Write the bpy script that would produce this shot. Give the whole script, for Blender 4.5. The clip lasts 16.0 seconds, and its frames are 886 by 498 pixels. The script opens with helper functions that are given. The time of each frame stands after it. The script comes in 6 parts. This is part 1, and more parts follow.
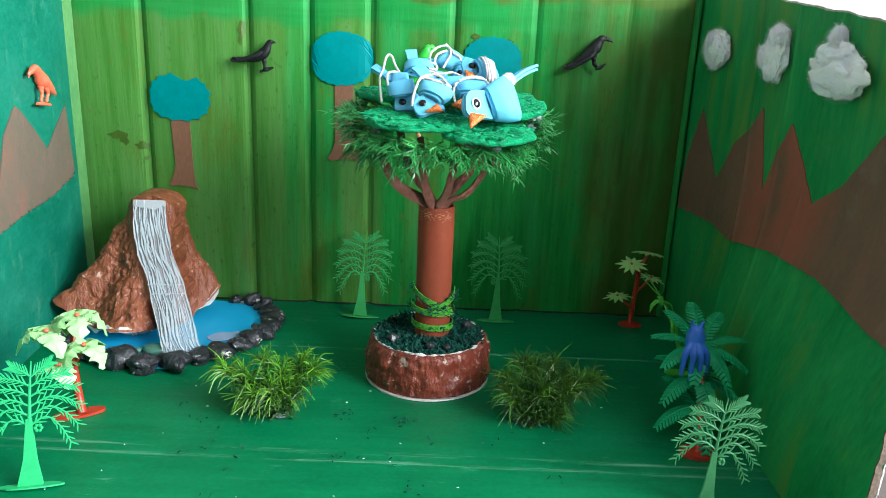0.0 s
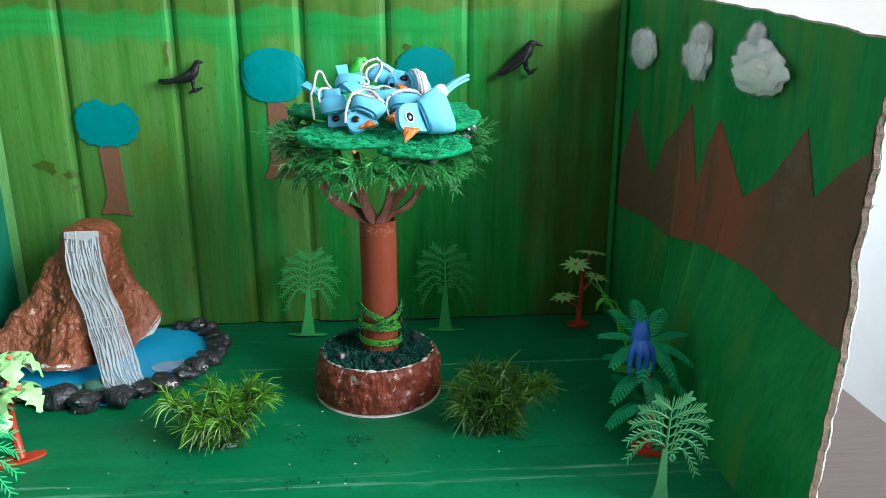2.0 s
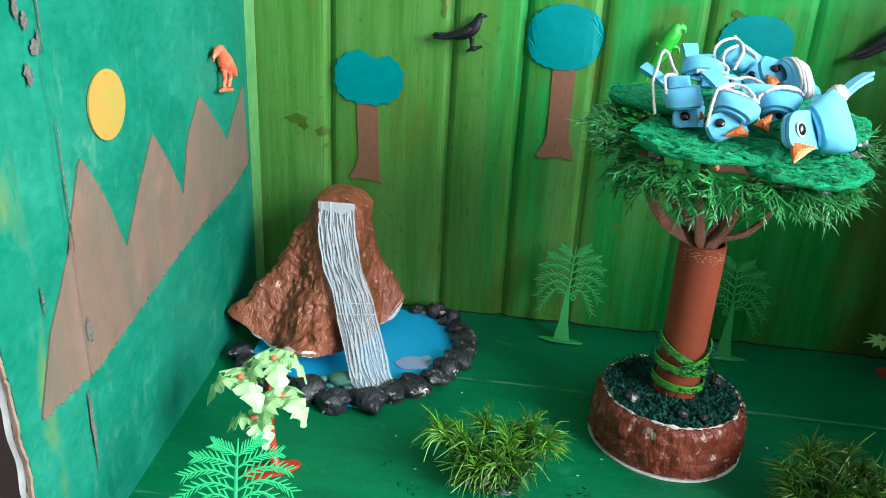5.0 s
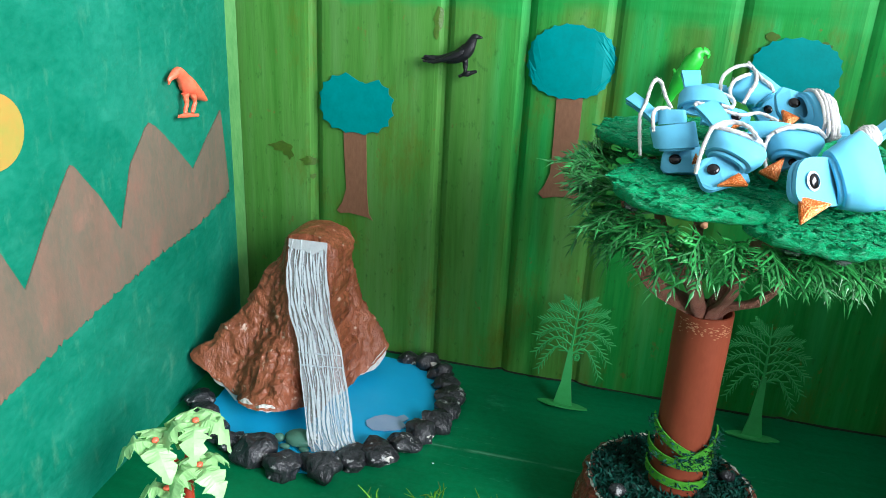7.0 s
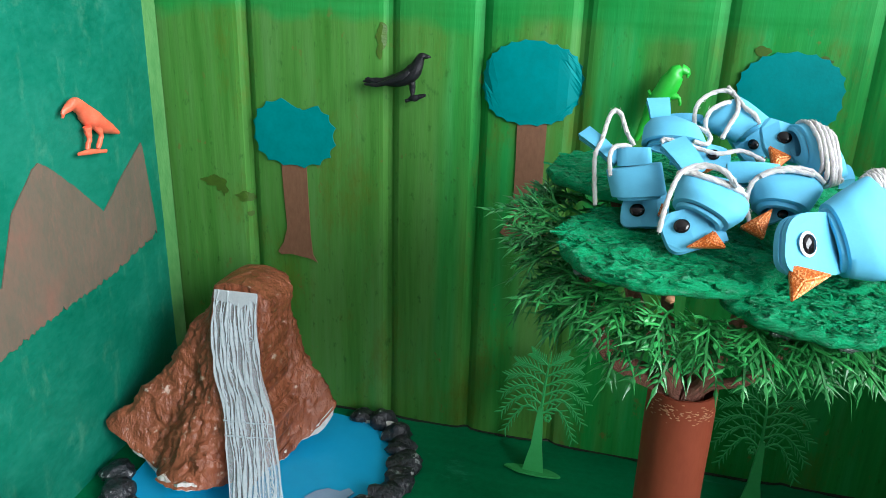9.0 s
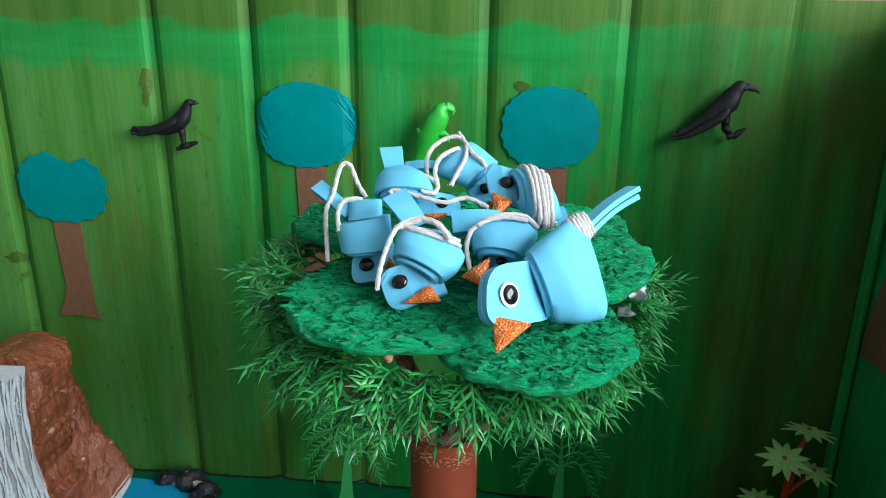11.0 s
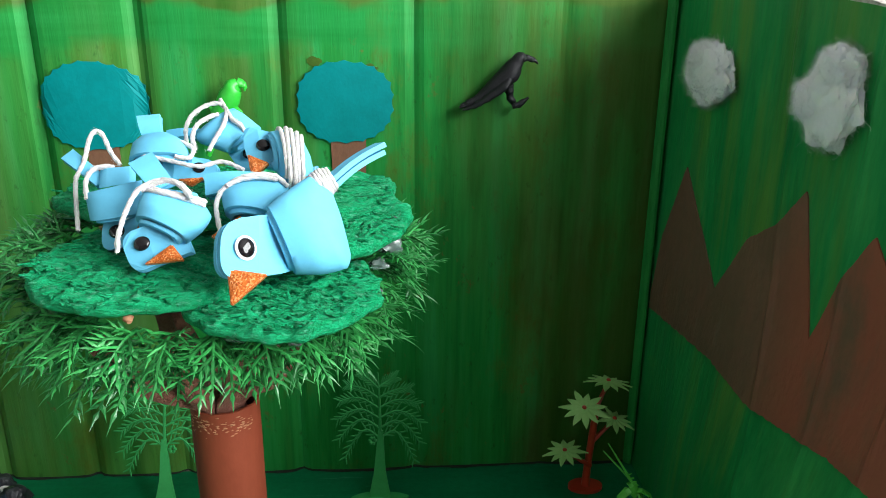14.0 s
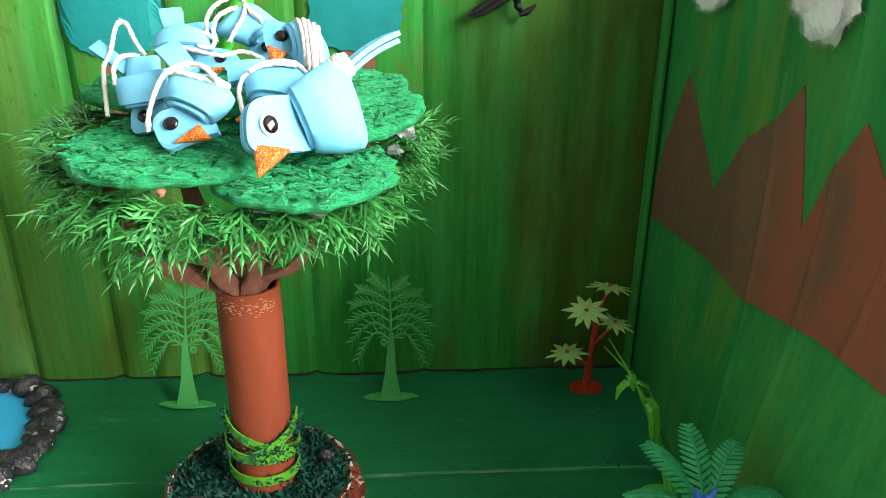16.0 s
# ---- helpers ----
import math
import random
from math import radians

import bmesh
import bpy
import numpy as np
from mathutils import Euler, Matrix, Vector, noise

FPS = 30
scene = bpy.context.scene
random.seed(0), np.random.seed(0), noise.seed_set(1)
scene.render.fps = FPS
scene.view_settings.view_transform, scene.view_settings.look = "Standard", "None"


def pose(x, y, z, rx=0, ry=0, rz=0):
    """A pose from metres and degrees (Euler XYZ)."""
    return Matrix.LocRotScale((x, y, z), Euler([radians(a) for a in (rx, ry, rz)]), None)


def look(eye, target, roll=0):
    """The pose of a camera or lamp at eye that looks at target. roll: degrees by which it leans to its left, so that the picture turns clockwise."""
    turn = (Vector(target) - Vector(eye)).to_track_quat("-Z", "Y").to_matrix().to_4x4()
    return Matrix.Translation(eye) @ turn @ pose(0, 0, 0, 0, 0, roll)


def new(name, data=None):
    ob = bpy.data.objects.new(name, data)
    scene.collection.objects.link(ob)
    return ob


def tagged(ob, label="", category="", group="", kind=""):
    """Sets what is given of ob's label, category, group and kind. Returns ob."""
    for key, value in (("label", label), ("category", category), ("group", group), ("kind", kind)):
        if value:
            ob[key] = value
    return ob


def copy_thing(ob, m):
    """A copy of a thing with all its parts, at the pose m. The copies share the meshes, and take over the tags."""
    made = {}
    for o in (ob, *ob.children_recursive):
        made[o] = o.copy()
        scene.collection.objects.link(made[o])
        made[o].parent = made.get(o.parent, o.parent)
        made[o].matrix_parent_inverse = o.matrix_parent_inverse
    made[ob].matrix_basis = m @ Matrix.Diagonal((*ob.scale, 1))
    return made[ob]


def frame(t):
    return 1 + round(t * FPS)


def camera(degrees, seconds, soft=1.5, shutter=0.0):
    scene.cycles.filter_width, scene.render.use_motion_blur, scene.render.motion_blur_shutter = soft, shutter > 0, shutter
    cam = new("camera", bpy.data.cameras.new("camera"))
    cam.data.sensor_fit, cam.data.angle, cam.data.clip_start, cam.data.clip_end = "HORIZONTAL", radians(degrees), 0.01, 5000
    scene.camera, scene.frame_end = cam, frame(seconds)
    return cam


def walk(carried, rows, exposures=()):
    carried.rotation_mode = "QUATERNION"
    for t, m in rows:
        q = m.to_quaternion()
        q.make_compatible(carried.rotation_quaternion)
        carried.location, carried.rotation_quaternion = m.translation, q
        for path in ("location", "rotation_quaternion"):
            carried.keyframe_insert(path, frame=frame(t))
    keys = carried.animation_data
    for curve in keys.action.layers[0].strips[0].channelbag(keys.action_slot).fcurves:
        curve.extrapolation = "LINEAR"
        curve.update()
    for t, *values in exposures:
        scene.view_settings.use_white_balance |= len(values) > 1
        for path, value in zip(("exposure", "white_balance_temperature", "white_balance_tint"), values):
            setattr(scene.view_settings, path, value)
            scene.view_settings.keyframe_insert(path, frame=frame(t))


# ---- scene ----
cam = camera(60.9, 16.0, 0.9)
METRES, EYE, TILT, LEAN, TURN = 0.86, 0.418, 0.0, 0.0, 0.0
ROWS = [
    (0.0, 0.0, 0.0, 0.0, 0.7, -16.51, -2.35),
    (0.5, 0.0037, -0.0036, -0.0009, -0.59, -16.58, -1.79),
    (1.0, 0.0104, -0.0012, 0.0018, -2.28, -16.64, -0.75),
    (1.5, 0.0147, 0.0026, 0.0092, -3.55, -16.59, 0.38),
    (2.0, 0.01, 0.0077, 0.0133, -3.93, -16.3, 0.13),
    (2.5, -0.0207, 0.0146, 0.0156, -0.35, -16.08, -0.79),
    (3.0, -0.0812, 0.0489, 0.0135, 5.12, -16.28, -1.82),
    (3.5, -0.1876, 0.1364, 0.0233, 8.04, -17.32, -2.8),
    (3.7, -0.2255, 0.1621, 0.0305, 7.19, -18.41, -3.27),
    (5.8, -0.1806, 0.2097, 0.0505, 8.84, -22.28, -2.81),
    (6.0, -0.2102, 0.2109, 0.0449, 8.73, -21.2, -2.8),
    (6.5, -0.1924, 0.2576, 0.0465, 12.15, -20.83, -2.78),
    (7.0, -0.0922, 0.3473, 0.0432, 15.04, -20.73, -2.65),
    (7.5, -0.0424, 0.4067, 0.0385, 17.32, -20.94, -1.58),
    (8.0, -0.0579, 0.4448, 0.0435, 17.86, -21.04, -1.25),
    (8.2, -0.0685, 0.4569, 0.0401, 17.78, -20.95, -1.42),
    (10.3, -0.0072, 0.5057, 0.0648, 8.5, -18.89, -0.72),
    (10.5, 0.0062, 0.5117, 0.0673, 7.67, -18.87, -0.65),
    (11.0, 0.0296, 0.5216, 0.071, 5.31, -18.85, -0.58),
    (11.5, 0.0448, 0.528, 0.0697, 2.66, -18.34, -0.73),
    (12.0, 0.0624, 0.5325, 0.0725, 0.51, -16.88, -0.93),
    (12.5, 0.0783, 0.5288, 0.0901, -0.83, -15.45, -1.15),
    (13.0, 0.102, 0.5255, 0.0776, -2.31, -15.9, -1.12),
    (13.5, 0.1193, 0.5166, 0.0598, -3.34, -17.23, -0.95),
    (14.0, 0.1169, 0.5022, 0.0493, -3.54, -18.73, -0.51),
    (14.5, 0.1197, 0.4941, 0.0398, -3.65, -19.92, -0.11),
    (15.0, 0.1198, 0.4873, 0.0363, -3.66, -20.61, -0.01),
    (15.5, 0.1154, 0.4752, 0.0335, -3.58, -21.69, -0.12),
    (16.0, 0.1079, 0.4618, 0.0192, -3.41, -22.79, -0.44),
]
walk(cam, [(t, pose(0, 0, EYE, TILT, LEAN, TURN) @ pose(METRES * x, METRES * y, METRES * z, 90 + pitch, roll, yaw)) for t, x, y, z, yaw, pitch, roll in ROWS],
     exposures=[(0.0, 0.15, 6050.0, 6.0), (0.7, 0.15, 6050.0, 6.0), (1.5, -0.06, 6050.0, 6.0), (2.0, -0.12, 6050.0, 6.0), (2.5, -0.04, 6050.0, 6.0), (3.0, 0.06, 6050.0, 6.0), (3.5, 0.08, 6050.0, 6.0), (7.0, 0.02, 6050.0, 6.0), (8.2, -0.18, 6050.0, 6.0), (10.3, -0.46, 6050.0, 6.0), (12.5, -0.60, 6050.0, 6.0), (13.0, -0.60, 6050.0, 6.0), (14.0, -0.16, 6350.0, 6.0), (15.0, 0.20, 6600.0, 8.0), (16.0, 0.46, 7250.0, 11.0)])

# ---- world and light ----
world = bpy.data.worlds.new("world")
scene.world = world
world.use_nodes = True
wn = world.node_tree.nodes
sky = wn.new("ShaderNodeTexSky")
sky.sky_type, sky.sun_disc = "NISHITA", False
sky.sun_elevation, sky.sun_rotation = radians(35), radians(120)
world.node_tree.links.new(sky.outputs["Color"], wn["Background"].inputs["Color"])
wn["Background"].inputs["Strength"].default_value = 0.1


def area(name, m, sx, sy, power, color):
    data = bpy.data.lights.new(name, "AREA")
    data.shape, data.size, data.size_y, data.energy, data.color = "RECTANGLE", sx, sy, power, color
    ob = new(name, data)
    ob.matrix_world = m
    return ob


# daylight that falls in through the room's window, to the right of the box and in front of it
area("window_daylight", look((1.72, -0.15, 1.05), (0.0, 0.10, 0.45)), 2.0, 1.3, 180, (1.0, 1.0, 1.0))


# ---- materials ----
def mat(name, rough=0.6, metal=0.0):
    m = bpy.data.materials.new(name)
    m.use_nodes = True
    b = m.node_tree.nodes["Principled BSDF"]
    b.inputs["Roughness"].default_value, b.inputs["Metallic"].default_value = rough, metal
    return m, m.node_tree, b


def node(nt, kind, **values):
    n = nt.nodes.new(kind)
    for k, v in values.items():
        n.inputs[k].default_value = v
    return n


def coords(nt, scale=(1, 1, 1)):
    c, mp = nt.nodes.new("ShaderNodeTexCoord"), nt.nodes.new("ShaderNodeMapping")
    mp.inputs["Scale"].default_value = scale
    nt.links.new(c.outputs["Object"], mp.inputs["Vector"])
    return mp.outputs["Vector"]


def ramp(nt, fac, stops):
    r = nt.nodes.new("ShaderNodeValToRGB")
    e = r.color_ramp.elements
    while len(e) < len(stops):
        e.new(0.5)
    for el, (p, c) in zip(e, stops):
        el.position, el.color = p, (*c, 1)
    nt.links.new(fac, r.inputs["Fac"])
    return r.outputs["Color"]


def mix(nt, fac, a, b, kind="MIX"):
    n = nt.nodes.new("ShaderNodeMix")
    n.data_type, n.blend_type = "RGBA", kind
    for sock, v in ((n.inputs[0], fac), (n.inputs[6], a), (n.inputs[7], b)):
        if isinstance(v, (int, float)):
            sock.default_value = v
        elif isinstance(v, tuple):
            sock.default_value = (*v, 1)
        else:
            nt.links.new(v, sock)
    return n.outputs[2]


def fbm(nt, vec, scale, detail=4.0, rough=0.6):
    n = node(nt, "ShaderNodeTexNoise", Scale=scale, Detail=detail, Roughness=rough)
    nt.links.new(vec, n.inputs["Vector"])
    return n.outputs["Fac"]


def bump(nt, b, height, strength, dist):
    n = node(nt, "ShaderNodeBump", Strength=strength, Distance=dist)
    nt.links.new(height, n.inputs["Height"])
    nt.links.new(n.outputs["Normal"], b.inputs["Normal"])


def simple(name, dark, light, scale=60.0, rough=0.6, bumpy=0.2, dist=0.001, stretch=(1, 1, 1), random_amount=0.0, island=False, metal=0.0, spec=0.5, sub=0.0):
    """Two tones of one colour broken up at two scales, with fine relief."""
    m, nt, b = mat(name, rough, metal)
    v = coords(nt, stretch)
    n1, n2 = fbm(nt, v, scale * 2.5), fbm(nt, v, scale * 15, 3.0)
    c = ramp(nt, n1, [(0.3, dark), (0.7, light)])
    c = mix(nt, 0.25, c, ramp(nt, n2, [(0.35, dark), (0.65, light)]))
    if random_amount:
        g = nt.nodes.new("ShaderNodeNewGeometry") if island else nt.nodes.new("ShaderNodeObjectInfo")
        r = g.outputs["Random Per Island"] if island else g.outputs["Random"]
        k = ramp(nt, r, [(0.0, (1 - random_amount,) * 3), (1.0, (1 + 0.0 * random_amount,) * 3)])
        c = mix(nt, 1.0, c, k, "MULTIPLY")
    nt.links.new(c, b.inputs["Base Color"])
    b.inputs["Specular IOR Level"].default_value = spec
    if sub:
        b.inputs["Subsurface Weight"].default_value = sub
        b.inputs["Subsurface Radius"].default_value = (0.004, 0.005, 0.003)
    bump(nt, b, n2, bumpy, dist)
    return m


def painted_board(name, tones, streak=(1, 1, 1), rough=0.45, patch=None, stroke=None, streaks=None):
    """Poster paint brushed on corrugated board: long brush streaks, thin patches, faint flutes."""
    m, nt, b = mat(name, rough)
    v = coords(nt, streak)
    vo = coords(nt)
    broad, mid, fine = fbm(nt, v, 3.0, 3.0), fbm(nt, v, 14.0, 4.0), fbm(nt, v, 70.0, 3.0)
    c = ramp(nt, broad, [(0.3, tones[0]), (0.5, tones[1]), (0.72, tones[2])])
    c = mix(nt, 0.45, c, ramp(nt, mid, [(0.3, tones[0]), (0.55, tones[1]), (0.75, tones[2])]))
    c = mix(nt, 0.18, c, ramp(nt, fine, [(0.35, tones[0]), (0.65, tones[2])]))
    if patch:
        worn = ramp(nt, fbm(nt, vo, 9.0, 6.0, 0.7), [(0.60, (0, 0, 0)), (0.72, (1, 1, 1))])
        c = mix(nt, mix(nt, 1.0, worn, (0.45,) * 3, "MULTIPLY"), c, patch)
        swirl = ramp(nt, fbm(nt, coords(nt, (1, 2.2, 0.8)), 26.0, 7.0, 0.75), [(0.56, (0, 0, 0)), (0.72, (0.28, 0.28, 0.28))])
        c = mix(nt, swirl, c, patch)
    if streaks:
        for tone, low, freq in streaks:
            run = ramp(nt, fbm(nt, coords(nt, (7, 7, 0.55)), freq, 5.0, 0.65), [(low, (0, 0, 0)), (low + 0.12, (0.8, 0.8, 0.8))])
            c = mix(nt, run, c, tone)
    if stroke:
        # one upright brush stroke of another colour along y
        y0, wide, tone, low = stroke
        sp = nt.nodes.new("ShaderNodeSeparateXYZ")
        nt.links.new(vo, sp.inputs[0])
        mr = nt.nodes.new("ShaderNodeMath")
        mr.operation = "SUBTRACT"
        nt.links.new(sp.outputs["Y"], mr.inputs[0])
        mr.inputs[1].default_value = y0
        ab = nt.nodes.new("ShaderNodeMath")
        ab.operation = "ABSOLUTE"
        nt.links.new(mr.outputs[0], ab.inputs[0])
        band = ramp(nt, ab.outputs[0], [(wide * 0.5, (0.8, 0.8, 0.8)), (wide, (0, 0, 0))])
        where = ramp(nt, fbm(nt, coords(nt, (2, 4, 1.6)), 5.0, 5.0), [(low, (0, 0, 0)), (low + 0.18, (1, 1, 1))])
        c = mix(nt, mix(nt, 1.0, band, where, "MULTIPLY"), c, tone)
    nt.links.new(c, b.inputs["Base Color"])
    r = ramp(nt, mid, [(0.2, (rough - 0.12,) * 3), (0.8, (rough + 0.2,) * 3)])
    nt.links.new(r, b.inputs["Roughness"])
    h = mix(nt, 0.5, mid, fine)
    b.inputs["Specular IOR Level"].default_value = 0.18
    bump(nt, b, h, 0.5, 0.002)
    return m


def back_paint():
    """Green and olive poster paint: upright brush streaks, a level stroke along the top and a bare olive margin over it."""
    m, nt, b = mat("green_back_wall_paint", 0.5)
    b.inputs["Specular IOR Level"].default_value = 0.18
    tall, level, plain = coords(nt, (10, 10, 0.7)), coords(nt, (1.2, 1.2, 16)), coords(nt)
    broad, mid, fine = fbm(nt, tall, 1.1, 3.0), fbm(nt, tall, 4.5, 4.0), fbm(nt, tall, 26.0, 4.0)
    green = ramp(nt, mid, [(0.32, (0.008, 0.165, 0.026)), (0.5, (0.018, 0.26, 0.046)), (0.68, (0.032, 0.33, 0.085))])
    olive = ramp(nt, mid, [(0.32, (0.052, 0.180, 0.024)), (0.5, (0.082, 0.232, 0.042)), (0.7, (0.112, 0.265, 0.070))])
    sep = nt.nodes.new("ShaderNodeSeparateXYZ")
    nt.links.new(plain, sep.inputs[0])
    side = node(nt, "ShaderNodeMapRange")
    for k, v in ((1, -0.55), (2, 0.05), (3, 0.30), (4, -0.12)):
        side.inputs[k].default_value = v
    nt.links.new(sep.outputs["X"], side.inputs[0])
    add = nt.nodes.new("ShaderNodeMath")
    nt.links.new(broad, add.inputs[0])
    nt.links.new(side.outputs[0], add.inputs[1])
    c = mix(nt, ramp(nt, add.outputs[0], [(0.44, (0, 0, 0)), (0.56, (1, 1, 1))]), green, olive)
    c = mix(nt, 0.15, c, ramp(nt, fine, [(0.35, (0.008, 0.11, 0.006)), (0.65, (0.07, 0.32, 0.05))]))
    speck = ramp(nt, fbm(nt, coords(nt, (2, 2, 1)), 60.0, 6.0, 0.7), [(0.58, (0, 0, 0)), (0.70, (0.6, 0.6, 0.6))])
    c = mix(nt, speck, c, (0.018, 0.085, 0.012))
    rub = ramp(nt, fbm(nt, coords(nt, (3, 3, 1.2)), 6.0, 8.0, 0.75), [(0.53, (0, 0, 0)), (0.68, (0.62, 0.62, 0.62))])
    rust = ramp(nt, fbm(nt, coords(nt, (1.5, 1.5, 1)), 34.0, 6.0, 0.7), [(0.64, (0, 0, 0)), (0.72, (0.7, 0.7, 0.7))])
    c = mix(nt, rust, c, (0.17, 0.10, 0.025))
    c = mix(nt, rub, c, (0.10, 0.135, 0.010))
    # thin brown paint, with the right end's shade put into its grading
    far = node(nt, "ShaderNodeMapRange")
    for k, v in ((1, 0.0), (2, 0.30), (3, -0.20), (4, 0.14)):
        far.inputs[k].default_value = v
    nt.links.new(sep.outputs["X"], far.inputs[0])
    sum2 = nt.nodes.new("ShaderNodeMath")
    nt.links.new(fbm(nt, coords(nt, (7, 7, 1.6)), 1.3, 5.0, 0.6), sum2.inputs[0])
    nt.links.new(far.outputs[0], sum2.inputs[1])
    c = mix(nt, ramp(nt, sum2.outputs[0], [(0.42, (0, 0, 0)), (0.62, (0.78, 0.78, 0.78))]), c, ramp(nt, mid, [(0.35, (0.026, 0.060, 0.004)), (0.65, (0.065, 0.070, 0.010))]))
    # level strokes near the top, then the thin olive margin
    lift = nt.nodes.new("ShaderNodeMath")
    lift.operation = "MULTIPLY_ADD"
    lift.inputs[1].default_value, lift.inputs[2].default_value = 0.05, -0.025
    nt.links.new(fbm(nt, coords(nt, (6, 6, 6)), 2.0, 3.0), lift.inputs[0])
    z = nt.nodes.new("ShaderNodeMath")
    nt.links.new(sep.outputs["Z"], z.inputs[0])
    nt.links.new(lift.outputs[0], z.inputs[1])
    stroke = ramp(nt, fbm(nt, level, 3.0, 4.0), [(0.3, (0.010, 0.20, 0.03)), (0.7, (0.025, 0.31, 0.07))])
    ends = node(nt, "ShaderNodeMapRange")
    for k, v in ((1, 0.06), (2, 0.20), (3, 1.0), (4, 0.15)):
        ends.inputs[k].default_value = v
    nt.links.new(sep.outputs["X"], ends.inputs[0])
    c = mix(nt, mix(nt, 1.0, ramp(nt, z.outputs[0], [(0.410, (0, 0, 0)), (0.422, (0.8, 0.8, 0.8))]), ends.outputs[0], "MULTIPLY"), c, stroke)
    c = mix(nt, ramp(nt, z.outputs[0], [(0.452, (0, 0, 0)), (0.457, (0.9, 0.9, 0.9))]), c, ramp(nt, mid, [(0.32, (0.040, 0.115, 0.012)), (0.7, (0.095, 0.165, 0.030))]))
    nt.links.new(c, b.inputs["Base Color"])
    bump(nt, b, mix(nt, 0.5, mid, fine), 0.4, 0.0015)
    return m


def floor_paint():
    """Teal green paint with pale scratches and rubbed patches."""
    m, nt, b = mat("green_floor_paint", 0.4)
    b.inputs["Specular IOR Level"].default_value = 0.22
    long_, plain = coords(nt, (0.5, 4, 1)), coords(nt)
    n1, n2, n3 = fbm(nt, plain, 7.0, 4.0), fbm(nt, long_, 18.0, 5.0), fbm(nt, plain, 160.0, 3.0)
    c = ramp(nt, n1, [(0.3, (0.003, 0.105, 0.036)), (0.5, (0.005, 0.150, 0.052)), (0.72, (0.009, 0.195, 0.073))])
    c = mix(nt, 0.3, c, ramp(nt, n2, [(0.3, (0.002, 0.092, 0.032)), (0.7, (0.011, 0.215, 0.083))]))
    c = mix(nt, 0.12, c, ramp(nt, n3, [(0.35, (0.001, 0.06, 0.025)), (0.65, (0.014, 0.25, 0.12))]))
    scratch = ramp(nt, fbm(nt, coords(nt, (3, 34, 1)), 5.0, 6.0, 0.78), [(0.60, (0, 0, 0)), (0.68, (0.6, 0.6, 0.6))])
    where = ramp(nt, fbm(nt, plain, 6.0, 3.0), [(0.50, (0, 0, 0)), (0.62, (1, 1, 1))])
    c = mix(nt, mix(nt, 1.0, scratch, where, "MULTIPLY"), c, (0.16, 0.38, 0.26))
    rub = ramp(nt, fbm(nt, coords(nt, (3, 6, 1)), 4.0, 7.0, 0.72), [(0.62, (0, 0, 0)), (0.72, (0.5, 0.5, 0.5))])
    c = mix(nt, rub, c, (0.07, 0.34, 0.20))
    # worn creases across the board
    sp = nt.nodes.new("ShaderNodeSeparateXYZ")
    nt.links.new(plain, sp.inputs[0])
    worn = ramp(nt, fbm(nt, coords(nt, (2.2, 30, 1)), 4.0, 6.0, 0.75), [(0.46, (0, 0, 0)), (0.60, (0.75, 0.75, 0.75))])
    for y0 in (0.656, 0.672, 0.925):
        d = nt.nodes.new("ShaderNodeMath")
        d.operation = "SUBTRACT"
        nt.links.new(sp.outputs["Y"], d.inputs[0])
        d.inputs[1].default_value = y0
        a = nt.nodes.new("ShaderNodeMath")
        a.operation = "ABSOLUTE"
        nt.links.new(d.outputs[0], a.inputs[0])
        c = mix(nt, mix(nt, 1.0, ramp(nt, a.outputs[0], [(0.0006, (1, 1, 1)), (0.0030, (0, 0, 0))]), worn, "MULTIPLY"), c, (0.15, 0.36, 0.24))
    nt.links.new(c, b.inputs["Base Color"])
    nt.links.new(ramp(nt, n1, [(0.3, (0.30,) * 3), (0.7, (0.52,) * 3)]), b.inputs["Roughness"])
    bump(nt, b, mix(nt, 0.5, n2, n3), 0.35, 0.0012)
    return m


def bark_material():
    m, nt, b = mat("green_painted_bark", 0.50)
    b.inputs["Specular IOR Level"].default_value = 0.28
    v = coords(nt, (0.7, 2.0, 2.0))
    n1, n2 = fbm(nt, v, 110, 6.0, 0.65), fbm(nt, v, 420, 5.0, 0.7)
    c = ramp(nt, n1, [(0.33, (0.001, 0.075, 0.022)), (0.44, (0.003, 0.33, 0.105)), (0.64, (0.016, 0.56, 0.23))])
    c = mix(nt, 0.40, c, ramp(nt, n2, [(0.36, (0.001, 0.09, 0.028)), (0.45, (0.005, 0.35, 0.12)), (0.66, (0.05, 0.62, 0.31))]))
    # pale bark flecks, widened so that gloss on the ridges is in the colour
    pale = ramp(nt, fbm(nt, v, 190, 5.0, 0.7), [(0.56, (0, 0, 0)), (0.68, (0.6, 0.6, 0.6))])
    c = mix(nt, pale, c, (0.20, 0.62, 0.40))
    nt.links.new(c, b.inputs["Base Color"])
    bump(nt, b, mix(nt, 0.5, n1, n2), 1.0, 0.006)
    return m


